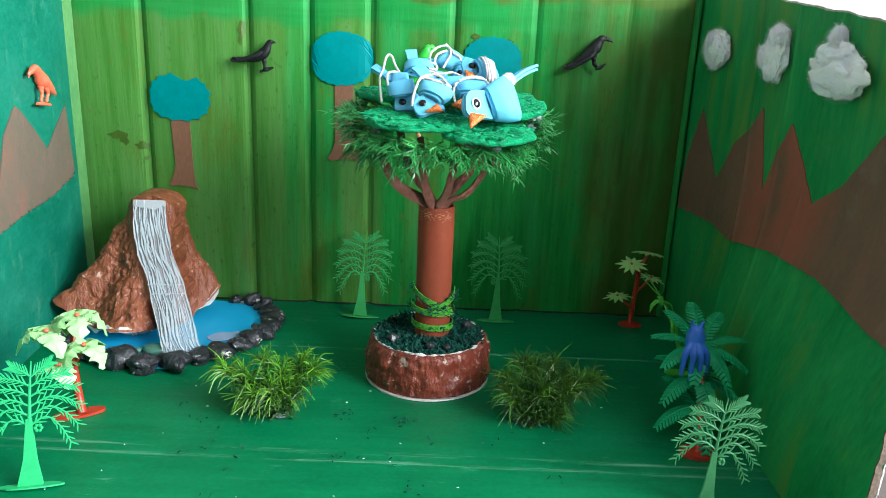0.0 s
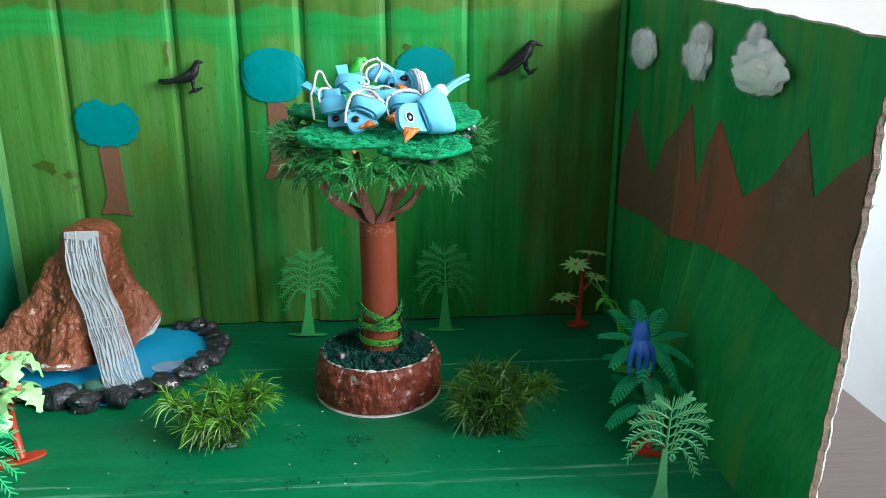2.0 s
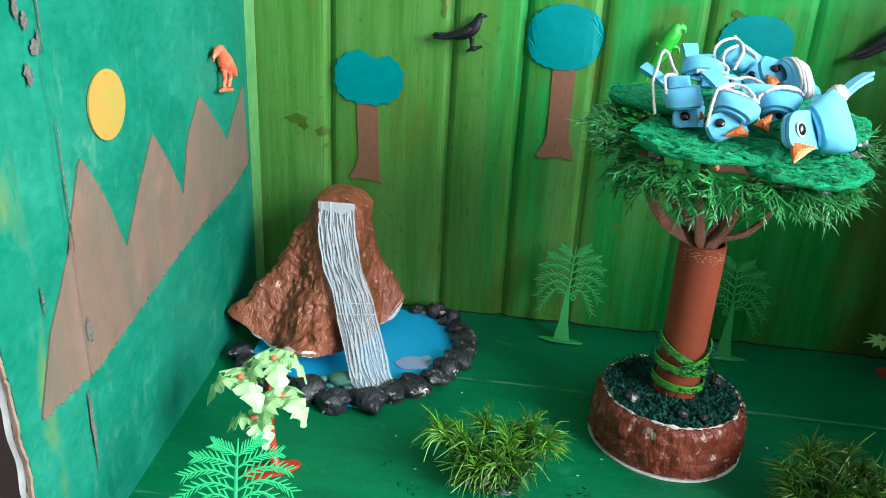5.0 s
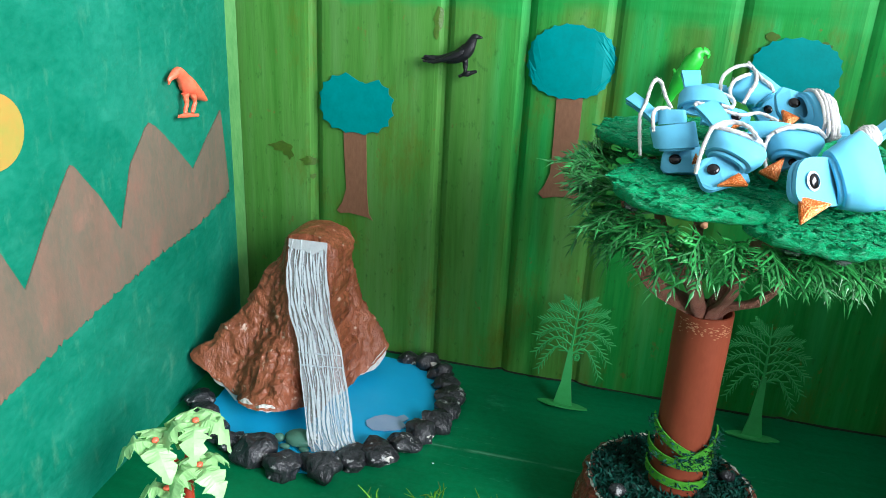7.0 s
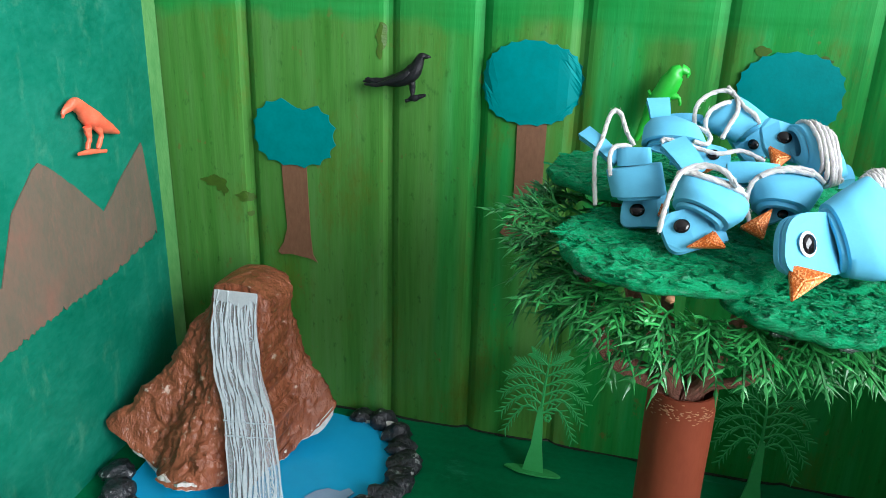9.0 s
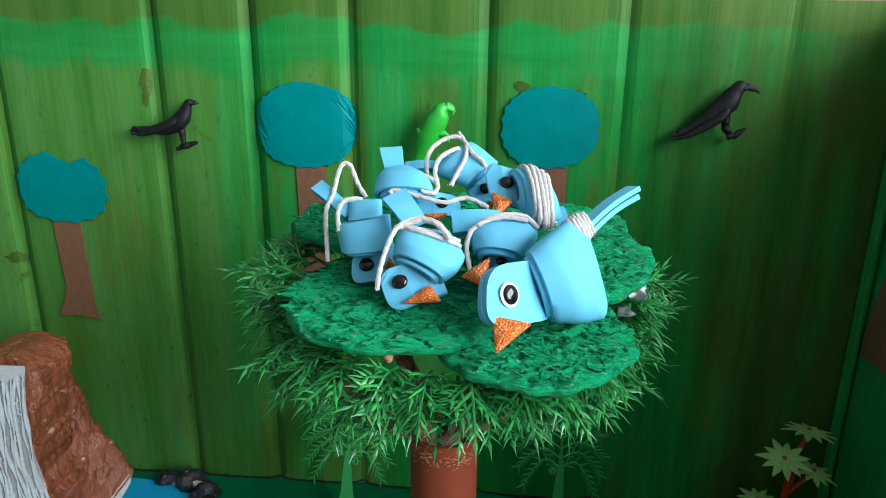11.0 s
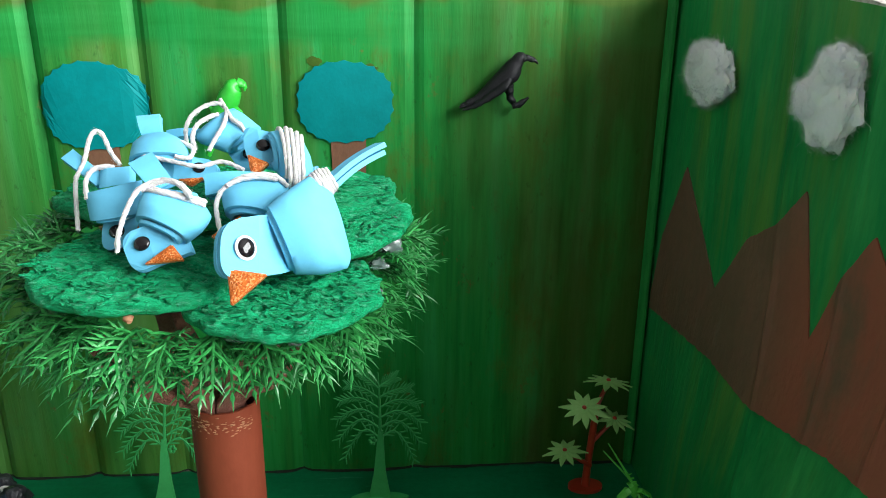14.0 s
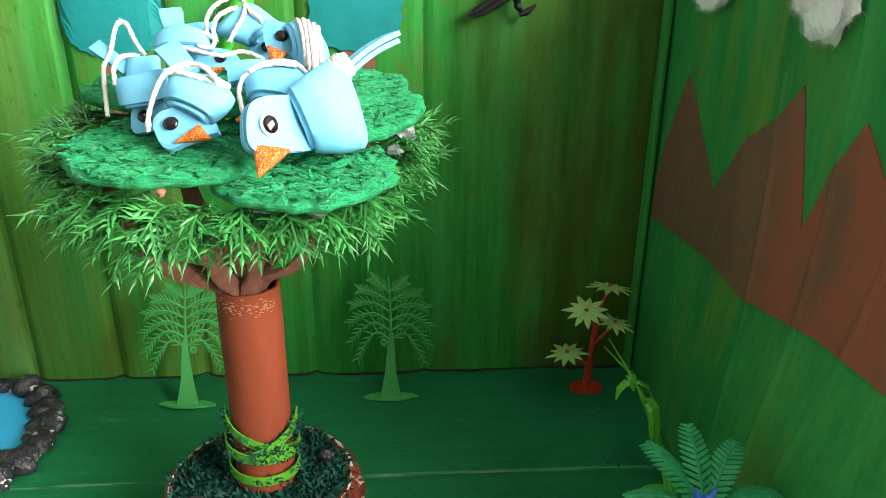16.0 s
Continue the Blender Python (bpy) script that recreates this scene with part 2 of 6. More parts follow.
def worn_clay(name, dark, light, bare, chip=(0.50, 0.36, 0.30)):
    """Glossy paint over lumpy clay, rubbed off in pale spots."""
    m, nt, b = mat(name, 0.36)
    v = coords(nt)
    n1, n2, n3 = fbm(nt, v, 45, 6.0), fbm(nt, v, 190, 5.0), fbm(nt, v, 95, 5.0, 0.6)
    c = ramp(nt, n1, [(0.3, dark), (0.7, light)])
    c = mix(nt, 0.35, c, ramp(nt, n2, [(0.35, dark), (0.65, light)]))
    spots = ramp(nt, n3, [(bare, (0, 0, 0)), (bare + 0.05, (1, 1, 1))])
    c = mix(nt, spots, c, chip)
    nt.links.new(c, b.inputs["Base Color"])
    bump(nt, b, mix(nt, 0.13, fbm(nt, coords(nt, (1.4, 1.4, 0.6)), 62, 4.0, 0.55), n2), 1.0, 0.0075)
    return m


M = {}
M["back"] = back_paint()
M["left"] = painted_board("teal_green_wall_paint", ((0.004, 0.115, 0.066), (0.009, 0.168, 0.105), (0.034, 0.245, 0.170)), (1.5, 1.5, 2.4), patch=(0.13, 0.33, 0.21), stroke=(0.570, 0.016, (0.15, 0.22, 0.06), 0.50), streaks=(((0.004, 0.125, 0.085), 0.60, 1.7),))
M["right"] = painted_board("dark_green_wall_paint", ((0.006, 0.140, 0.034), (0.016, 0.27, 0.070), (0.065, 0.37, 0.095)), (3.2, 3.2, 0.6), patch=(0.09, 0.31, 0.07), streaks=(((0.10, 0.26, 0.045), 0.55, 2.2), ((0.012, 0.20, 0.060), 0.56, 3.7), ((0.105, 0.105, 0.035), 0.66, 3.1)))
M["floor"] = floor_paint()
M["mountain_paint"] = painted_board("brown_mountain_paint", ((0.092, 0.090, 0.066), (0.142, 0.118, 0.088), (0.25, 0.112, 0.082)), (3, 3, 1.5), rough=0.6, patch=(0.34, 0.145, 0.110))
M["mountain_paint_dull"] = painted_board("dull_brown_mountain_paint", ((0.105, 0.075, 0.046), (0.165, 0.100, 0.064), (0.24, 0.110, 0.074)), (3, 3, 1.2), rough=0.6, patch=(0.20, 0.17, 0.13), stroke=(0.81, 0.10, (0.33, 0.095, 0.058), 0.34))
M["corner_green"] = simple("green_corner_paint", (0.010, 0.16, 0.030), (0.030, 0.27, 0.05), 20, 0.5, 0.3, stretch=(3, 3, 0.5), spec=0.2)
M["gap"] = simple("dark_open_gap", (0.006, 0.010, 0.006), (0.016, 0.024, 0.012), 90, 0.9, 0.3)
M["smear"] = simple("dark_olive_paint", (0.035, 0.09, 0.006), (0.06, 0.13, 0.008), 60, 0.5, 0.1)
M["pale_green"] = painted_board("pale_green_margin", ((0.05, 0.19, 0.05), (0.09, 0.26, 0.07), (0.18, 0.36, 0.12)), (3, 3, 1))
M["star_leaf"] = simple("sage_green_plastic", (0.22, 0.45, 0.13), (0.30, 0.54, 0.19), 30, 0.5, 0.1, spec=0.25)
M["board"] = simple("bare_cardboard", (0.17, 0.115, 0.08), (0.30, 0.21, 0.15), 40, 0.9, 0.3)
M["board_dark"] = simple("dark_corrugated_edge", (0.05, 0.032, 0.022), (0.20, 0.145, 0.105), 120, 0.9, 0.6, 0.002)
M["board_torn"] = simple("torn_board_edge", (0.22, 0.17, 0.13), (0.72, 0.70, 0.67), 45, 0.9, 0.6, 0.002)
M["board_white"] = simple("white_board_facing", (0.70, 0.70, 0.70), (0.85, 0.85, 0.84), 120, 0.7, 0.4)
M["teal_paper"] = simple("teal_paper", (0.001, 0.20, 0.205), (0.002, 0.25, 0.26), 25, 0.65, 0.1, spec=0.2)
M["brown_paper"] = simple("brown_paper", (0.17, 0.075, 0.04), (0.24, 0.11, 0.06), 40, 0.7, 0.2, stretch=(3, 1, 1))
M["rock_red"] = worn_clay("red_brown_painted_clay", (0.17, 0.048, 0.022), (0.38, 0.118, 0.056), 0.64, (0.55, 0.36, 0.28))
M["clay_base"] = worn_clay("red_brown_base_paint", (0.10, 0.018, 0.010), (0.25, 0.052, 0.029), 0.60)
M["white_chip"] = simple("bare_white_clay", (0.55, 0.50, 0.46), (0.80, 0.78, 0.76), 80, 0.8, 0.5)
M["worn_tan"] = simple("scuffed_tan_card", (0.36, 0.13, 0.06), (0.52, 0.27, 0.15), 200, 0.8, 0.3)
M["tube"] = simple("terracotta_painted_tube", (0.215, 0.044, 0.021), (0.285, 0.064, 0.031), 18, 0.6, 0.15, stretch=(1, 1, 0.4), spec=0.2)
M["limb"] = simple("brown_paper_limb", (0.20, 0.068, 0.045), (0.40, 0.165, 0.115), 60, 0.5, 0.9, 0.003)
M["water"] = simple("blue_craft_foam", (0.020, 0.41, 0.76), (0.028, 0.46, 0.82), 12, 0.5, 0.05)
M["stone"] = worn_clay("black_painted_stone", (0.008, 0.009, 0.012), (0.045, 0.047, 0.055), 0.61, (0.42, 0.42, 0.43))
M["pad"] = bark_material()
M["leaf"] = simple("artificial_leaf_green", (0.014, 0.23, 0.045), (0.085, 0.50, 0.12), 25, 0.34, 0.1, random_amount=0.62, island=True)
# grass green darkened by the shade that lies inside a clump
M["grass_inner_shade"] = simple("shaded_inner_grass", (0.010, 0.07, 0.004), (0.05, 0.17, 0.012), 30, 0.5, 0.1, random_amount=0.6, island=True)
M["torn"] = simple("torn_grey_board", (0.05, 0.055, 0.045), (0.26, 0.25, 0.21), 160, 0.9, 0.8, 0.002)
M["grass"] = simple("artificial_grass_green", (0.05, 0.22, 0.010), (0.20, 0.48, 0.03), 30, 0.45, 0.1, random_amount=0.6, island=True)
# darker copy of the grass green, with the right clump's shade in it
M["grass_shaded"] = simple("shaded_artificial_grass", (0.022, 0.11, 0.006), (0.12, 0.30, 0.018), 30, 0.45, 0.1, random_amount=0.7, island=True)
M["moss"] = simple("dark_dyed_moss", (0.002, 0.038, 0.028), (0.012, 0.15, 0.108), 50, 0.6, 0.3, random_amount=0.8, island=True, spec=0.2)
M["vine"] = simple("lime_felt_ribbon", (0.05, 0.28, 0.015), (0.10, 0.42, 0.03), 40, 0.6, 0.3)
M["foam"] = simple("light_blue_craft_foam", (0.14, 0.50, 0.74), (0.16, 0.55, 0.80), 30, 0.62, 0.08, spec=0.25)
M["yarn"] = simple("white_wool_yarn", (0.55, 0.53, 0.52), (0.70, 0.68, 0.67), 600, 0.95, 0.4, 0.001, sub=0.2)
M["cotton"] = simple("white_cotton_wool", (0.91, 0.93, 0.95), (0.95, 0.97, 0.98), 160, 1.0, 0.12, 0.001, sub=0.5)
M["black_plastic"] = simple("black_plastic", (0.005, 0.005, 0.007), (0.014, 0.014, 0.017), 60, 0.5, 0.3, 0.002, spec=0.3)
M["eye_black"] = simple("glossy_black_eye", (0.006, 0.005, 0.006), (0.012, 0.010, 0.012), 60, 0.12, 0.0)
M["eye_white"] = simple("white_eye_ring", (0.75, 0.75, 0.75), (0.85, 0.85, 0.85), 60, 0.4, 0.0)
M["palm_green"] = simple("mint_green_plastic", (0.035, 0.42, 0.14), (0.055, 0.50, 0.19), 30, 0.5, 0.1, spec=0.22)
M["palm_leaf"] = simple("leaf_green_plastic", (0.045, 0.33, 0.085), (0.065, 0.40, 0.120), 30, 0.5, 0.1, spec=0.22)
# duller copy of the palm green: the side wall's shade is in the colour
M["palm_shaded"] = simple("shaded_green_plastic", (0.06, 0.24, 0.10), (0.10, 0.32, 0.14), 30, 0.5, 0.1, spec=0.22)
M["cream_leaf"] = simple("pale_green_plastic", (0.29, 0.58, 0.22), (0.38, 0.66, 0.29), 30, 0.45, 0.15, sub=0.1)
M["red_plastic"] = simple("red_plastic", (0.36, 0.025, 0.012), (0.46, 0.05, 0.02), 30, 0.35, 0.05)
M["teal_leaf"] = simple("teal_green_plastic_leaf", (0.008, 0.25, 0.095), (0.025, 0.38, 0.155), 40, 0.5, 0.1, spec=0.25)
M["lime_plastic"] = simple("green_plastic", (0.06, 0.36, 0.025), (0.09, 0.46, 0.05), 30, 0.4, 0.05)
M["bright_green"] = simple("bright_green_plastic", (0.03, 0.42, 0.03), (0.05, 0.52, 0.05), 30, 0.4, 0.05, sub=0.1)
M["coral"] = simple("coral_plastic", (0.85, 0.13, 0.06), (0.95, 0.20, 0.11), 30, 0.4, 0.05, sub=0.1)
M["blue_rubber"] = simple("blue_rubber", (0.020, 0.10, 0.50), (0.040, 0.16, 0.62), 30, 0.35, 0.05)
M["sun_yellow"] = simple("yellow_painted_disc", (0.30, 0.27, 0.050), (0.47, 0.22, 0.045), 11, 0.6, 0.2)
M["lilac"] = simple("lilac_paper", (0.26, 0.38, 0.58), (0.32, 0.44, 0.62), 30, 0.5, 0.05)
M["olive"] = simple("olive_plastic", (0.05, 0.16, 0.12), (0.09, 0.22, 0.16), 50, 0.4, 0.2)
M["south_white"] = simple("grey_wall_paint", (0.26, 0.26, 0.255), (0.31, 0.31, 0.305), 4, 0.85, 0.1)
M["far_wall"] = simple("beige_wall_paint", (0.62, 0.60, 0.58), (0.68, 0.66, 0.64), 4, 0.85, 0.1)
M["room_floor"] = simple("brown_floor_tile", (0.09, 0.075, 0.065), (0.13, 0.11, 0.095), 6, 0.6, 0.1)
M["room_ceiling"] = simple("pale_ceiling_paint", (0.44, 0.44, 0.435), (0.50, 0.50, 0.495), 4, 0.9, 0.1)
M["wall_white"] = simple("warm_white_wall_paint", (0.42, 0.40, 0.385), (0.46, 0.435, 0.42), 4, 0.85, 0.1)
M["cabinet_white"] = simple("white_gloss_panel", (0.52, 0.54, 0.56), (0.56, 0.58, 0.60), 4, 0.3, 0.02)
M["table"] = simple("mauve_brown_wood_laminate", (0.066, 0.046, 0.044), (0.100, 0.072, 0.069), 8, 0.45, 0.1, stretch=(1, 12, 1))
M["leatherette"] = simple("brown_leatherette", (0.34, 0.21, 0.14), (0.42, 0.265, 0.18), 12, 0.5, 0.1)
M["glue"] = simple("clear_hot_glue", (0.26, 0.36, 0.34), (0.40, 0.48, 0.46), 90, 0.10, 0.1)
M["glue"].node_tree.nodes["Principled BSDF"].inputs["Transmission Weight"].default_value = 0.60


def glitter_material():
    m, nt, b = mat("orange_glitter_foam", 0.35, 0.35)
    v = coords(nt)
    vo = node(nt, "ShaderNodeTexVoronoi", Scale=1500.0)
    nt.links.new(v, vo.inputs["Vector"])
    c = ramp(nt, vo.outputs["Color"], [(0.2, (0.55, 0.10, 0.012)), (0.6, (0.80, 0.20, 0.03)), (0.85, (1.0, 0.48, 0.20))])
    nt.links.new(c, b.inputs["Base Color"])
    bump(nt, b, vo.outputs["Color"], 0.8, 0.001)
    return m


M["glitter"] = glitter_material()


def film_material():
    m, nt, b = mat("clear_plastic_film", 0.15)
    b.inputs["Base Color"].default_value = (0.56, 0.61, 0.66, 1)
    b.inputs["Alpha"].default_value = 0.34
    return m


M["film"] = film_material()
M["strand"] = simple("milky_glue_strand", (0.46, 0.52, 0.56), (0.66, 0.72, 0.76), 120, 0.3, 0.3)
M["strand"].node_tree.nodes["Principled BSDF"].inputs["Alpha"].default_value = 0.62
M["film_milky"] = simple("milky_tape", (0.62, 0.66, 0.70), (0.80, 0.84, 0.87), 60, 0.3, 0.3, stretch=(5, 5, 1))
M["film_milky"].node_tree.nodes["Principled BSDF"].inputs["Alpha"].default_value = 0.38


# ---- mesh helpers ----
def part(name, bm, material, parent=None, label="", smooth=False):
    """Links a bmesh as one mesh object, under a thing or a part."""
    bmesh.ops.recalc_face_normals(bm, faces=bm.faces)
    me = bpy.data.meshes.new(name)
    bm.to_mesh(me)
    bm.free()
    if smooth:
        me.shade_smooth()
        me.set_sharp_from_angle(angle=radians(48))
    me.materials.append(M[material])
    ob = new(name, me)
    if parent:
        ob.parent = parent
        ob.matrix_parent_inverse = parent.matrix_basis.inverted()
    return tagged(ob, label)


def thing(name, label, category, at=(0, 0, 0), group="", kind=""):
    ob = new(name)
    ob.empty_display_size = 0.02
    ob.matrix_basis = Matrix.Translation(at)
    return tagged(ob, label, category, group, kind)


def box(x0, x1, y0, y1, z0, z1, bevel=0.0, bm=None):
    bm = bm or bmesh.new()
    v = bmesh.ops.create_cube(bm, size=1)["verts"]
    for p in v:
        p.co = Vector(((x0 + x1) / 2 + p.co.x * (x1 - x0), (y0 + y1) / 2 + p.co.y * (y1 - y0), (z0 + z1) / 2 + p.co.z * (z1 - z0)))
    if bevel:
        bmesh.ops.bevel(bm, geom=list({e for p in v for e in p.link_edges}), offset=bevel, segments=2, affect="EDGES")
    return bm


def sheet(nu, nv, f, thick=None, bm=None):
    """A grid of points f(u, v) with u, v in 0..1; thick(u, v) gives the back's offset, so that it is solid."""
    bm = bm or bmesh.new()
    a = [[bm.verts.new(f(i / nu, j / nv)) for j in range(nv + 1)] for i in range(nu + 1)]
    for i in range(nu):
        for j in range(nv):
            bm.faces.new((a[i][j], a[i + 1][j], a[i + 1][j + 1], a[i][j + 1]))
    if thick:
        b = [[bm.verts.new(a[i][j].co + thick(i / nu, j / nv)) for j in range(nv + 1)] for i in range(nu + 1)]
        for i in range(nu):
            for j in range(nv):
                bm.faces.new((b[i][j + 1], b[i + 1][j + 1], b[i + 1][j], b[i][j]))
        rim = [(i, 0) for i in range(nu)] + [(nu, j) for j in range(nv)] + [(i, nv) for i in range(nu, 0, -1)] + [(0, j) for j in range(nv, 0, -1)]
        for (i, j), (k, l) in zip(rim, rim[1:] + rim[:1]):
            bm.faces.new((a[k][l], a[i][j], b[i][j], b[k][l]))
    return bm


def spline(pts, n):
    """n + 1 points along a smooth line through pts."""
    p = [Vector(q) for q in pts]
    p = [2 * p[0] - p[1]] + p + [2 * p[-1] - p[-2]]
    out = []
    for k in range(n + 1):
        s = k / n * (len(p) - 3)
        i = min(int(s), len(p) - 4)
        t = s - i
        a, b, c, d = p[i:i + 4]
        out.append(0.5 * (2 * b + (c - a) * t + (2 * a - 5 * b + 4 * c - d) * t * t + (3 * b - a - 3 * c + d) * t ** 3))
    return out


def tube(pts, radii, segs=8, n=None, bm=None, flat=1.0, side=None):
    """A closed tube along pts; radii one value or a list spread along it; flat squeezes it along one axis."""
    bm = bm or bmesh.new()
    line = spline(pts, n) if n else [Vector(p) for p in pts]
    last, rings = None, []
    for k, p in enumerate(line):
        way = (line[min(k + 1, len(line) - 1)] - line[max(k - 1, 0)]).normalized()
        if side is not None:
            last = Vector(side)
        elif last is None:
            last = way.orthogonal()
        u = (last - way * last.dot(way)).normalized()
        last = u
        w = way.cross(u)
        s = k / max(1, len(line) - 1)
        r = np.interp(s, np.linspace(0, 1, len(radii)), radii) if hasattr(radii, "__len__") else radii
        rings.append([bm.verts.new(p + u * (r * math.cos(q)) + w * (r * flat * math.sin(q))) for q in np.linspace(0, 2 * math.pi, segs, endpoint=False)])
    for a, b in zip(rings, rings[1:]):
        for i in range(segs):
            bm.faces.new((a[i], a[(i + 1) % segs], b[(i + 1) % segs], b[i]))
    bm.faces.new(rings[0][::-1])
    bm.faces.new(rings[-1])
    return bm


def slab(outline, thick, place, cuts=0, bm=None):
    """A flat plate with the outline (pairs), thick deep; place(a, b, d) lays its points out in the world."""
    bm = bm or bmesh.new()
    front = [bm.verts.new((a, b, 0)) for a, b in outline]
    face = bm.faces.new(front)
    tri = bmesh.ops.triangulate(bm, faces=[face])["faces"]
    if cuts:
        edges = list({e for f in tri for e in f.edges})
        bmesh.ops.subdivide_edges(bm, edges=edges, cuts=cuts, use_grid_fill=True)
    faces = list(bm.faces)
    new_geo = bmesh.ops.extrude_face_region(bm, geom=faces)["geom"]
    for v in new_geo:
        if isinstance(v, bmesh.types.BMVert):
            v.co.z = thick
    for v in bm.verts:
        v.co = Vector(place(*v.co))
    return bm


def blob(centre, radii, seed, rough=0.15, freq=2.0, level=3, bm=None, turn=None):
    bm = bm or bmesh.new()
    vs = bmesh.ops.create_icosphere(bm, subdivisions=level, radius=1.0)["verts"]
    for v in vs:
        d = v.co.normalized()
        k = 1 + rough * noise.fractal(d * freq + Vector((seed * 7.3, seed * 3.1, seed)), 0.9, 2.0, 4)
        p = Vector((d.x * radii[0], d.y * radii[1], d.z * radii[2])) * k
        v.co = Vector(centre) + (turn @ p if turn else p)
    return bm


def wobble(seed, *xs):
    return noise.noise(Vector((seed * 1.7 + (xs[0] if xs else 0), xs[1] if len(xs) > 1 else 0.37 * seed, xs[2] if len(xs) > 2 else 5.1)))


# ---- the box: a painted carton without lid or front ----
FOLDS = (-0.540, -0.436, -0.286, -0.200, -0.113, 0.003, 0.117, 0.245, 0.339)
DEPTHS = (1, 1, 1, 1, 1, 0.8, 0.55, 0.18, 0.5)


def back_y(x, z):
    """The inner face of the back wall: panels between folds, each a little bowed."""
    y = 1.092
    for i, (a, b) in enumerate(zip(FOLDS, FOLDS[1:])):
        if a <= x <= b:
            s = (x - a) / (b - a)
            deep = DEPTHS[i] * (1 - s) + DEPTHS[i + 1] * s
            y += deep * (0.002 - 0.0036 * (1 - abs(2 * s - 1) ** 3) * (1.15 if int(abs(a) * 1000) % 2 else 0.75))
    y += 0.0045 * max(k * math.exp(-((x - f) / 0.0050) ** 2) for f, k in zip(FOLDS[1:-1], DEPTHS[1:-1]))
    return y + 0.0015 * wobble(3, x * 6, z * 5)


def left_x(y, z=0.0):
    x = -0.533 + (1.092 - y) * 0.095 - 0.006 * max(0.0, (y - 0.98) / 0.112) ** 2
    d = abs(y - 0.622 - 0.02 * (0.3 - z))
    return x + 0.002 * math.exp(-(d / 0.004) ** 2) + 0.0012 * wobble(5, y * 6, z * 5)


RIGHT_FOLDS = ((0.905, 0.10), (0.838, 0.02), (0.776, -0.10))


def right_x(y, z=0.0):
    k = min(1.0, max(0.0, z / 0.28))
    k = k * k * (3 - 2 * k)
    crease = sum(math.exp(-((y - y0 - lean * (z - 0.3)) / 0.0028) ** 2) * max(0.2, 0.7 + wobble(8, z * 12, y0)) for y0, lean in RIGHT_FOLDS)
    return 0.341 + (1.092 - y) * (-0.02 + 0.13 * k) + 0.002 * wobble(7, y * 6, z * 5) - 0.0020 * crease


def right_front(z):
    return 0.586 - 0.10 * (1 - min(1.0, z / 0.24)) + 0.004 * wobble(9, z * 25) + 0.0022 * wobble(10, z * 130)


floor = thing("floor", "green painted cardboard floor with scuffs and seams", "floor", kind="structure")


def floor_point(u, v):
    y = 0.40 + v * (1.097 - 0.40)
    x0, x1 = left_x(y) - 0.003, right_x(y) + 0.003
    x = x0 + u * (x1 - x0)
    fold = 0.0006 * max(0.0, wobble(12, x * 5, 3) + 0.3) * math.exp(-((y - 0.712 - 0.02 * x) / 0.003) ** 2) + (0.0010 * math.exp(-((y - 0.925) / 0.0025) ** 2) if x > 0.08 else 0)
    return Vector((x, y, 0.0006 * wobble(11, x * 9, y * 9) - fold))


part("floor_sheet", sheet(70, 240, floor_point, lambda u, v: Vector((0, 0, -0.005))), "floor", floor)

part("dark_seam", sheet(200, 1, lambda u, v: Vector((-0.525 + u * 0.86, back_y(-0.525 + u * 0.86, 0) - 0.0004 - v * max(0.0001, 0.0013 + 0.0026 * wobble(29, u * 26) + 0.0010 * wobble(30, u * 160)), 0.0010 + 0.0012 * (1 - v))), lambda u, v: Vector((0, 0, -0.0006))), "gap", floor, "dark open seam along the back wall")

wall_back = thing("wall_back", "back wall of the carton in streaky yellowish green paint with vertical folds", "wall", kind="structure")


def back_point(u, v):
    x = -0.545 + u * 0.894
    top = 0.476 + 0.0014 * wobble(13, x * 22) + 0.0006 * math.sin(x * 60) + 0.0008 * wobble(14, x * 160)
    return Vector((x, back_y(x, v * 0.47), v * top))


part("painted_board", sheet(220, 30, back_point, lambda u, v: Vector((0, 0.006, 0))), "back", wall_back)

wall_left = thing("wall_left", "side wall of the carton in teal green paint with a cut front edge", "wall", kind="structure")


def left_point(u, v):
    z = v * (0.480 + 0.003 * wobble(15, u * 9))
    y = 1.092 - u * (1.092 - (0.537 + 0.016 * max(0.0, 1 - z / 0.25) + 0.004 * wobble(17, z * 30)))
    return Vector((left_x(y, z), y, z))


part("painted_board", sheet(60, 40, left_point, lambda u, v: Vector((-0.006, 0, 0))), "left", wall_left)

wall_right = thing("wall_right", "side wall of the carton in dark green paint with a ragged front edge", "wall", kind="structure")


def right_point(u, v):
    z = v * (0.478 - 0.058 * u ** 1.3 + 0.002 * wobble(19, u * 14))
    y = 1.092 - u * (1.092 - right_front(z))
    return Vector((right_x(y, z), y, z))


part("painted_board", sheet(220, 44, right_point, lambda u, v: Vector((0.006, 0, 0))), "right", wall_right)

# torn white facing along the cut edges
def edge_strip(f, n, width, depth, seed):
    """A ragged strip along the line f(s), width to the side and depth forward."""
    bm = bmesh.new()
    rows = []
    for i in range(n + 1):
        p = f(i / n)
        w = width * (0.65 + 0.7 * abs(wobble(seed, i * 0.21)) + 0.3 * wobble(seed + 3, i * 0.83))
        rows.append([bm.verts.new(p + Vector(q)) for q in ((0, 0, 0), (w, 0, 0), (w, -depth, 0.0003), (0, -depth, 0.0003))])
    for a, b in zip(rows, rows[1:]):
        for i in range(4):
            bm.faces.new((a[i], a[(i + 1) % 4], b[(i + 1) % 4], b[i]))
    return bm


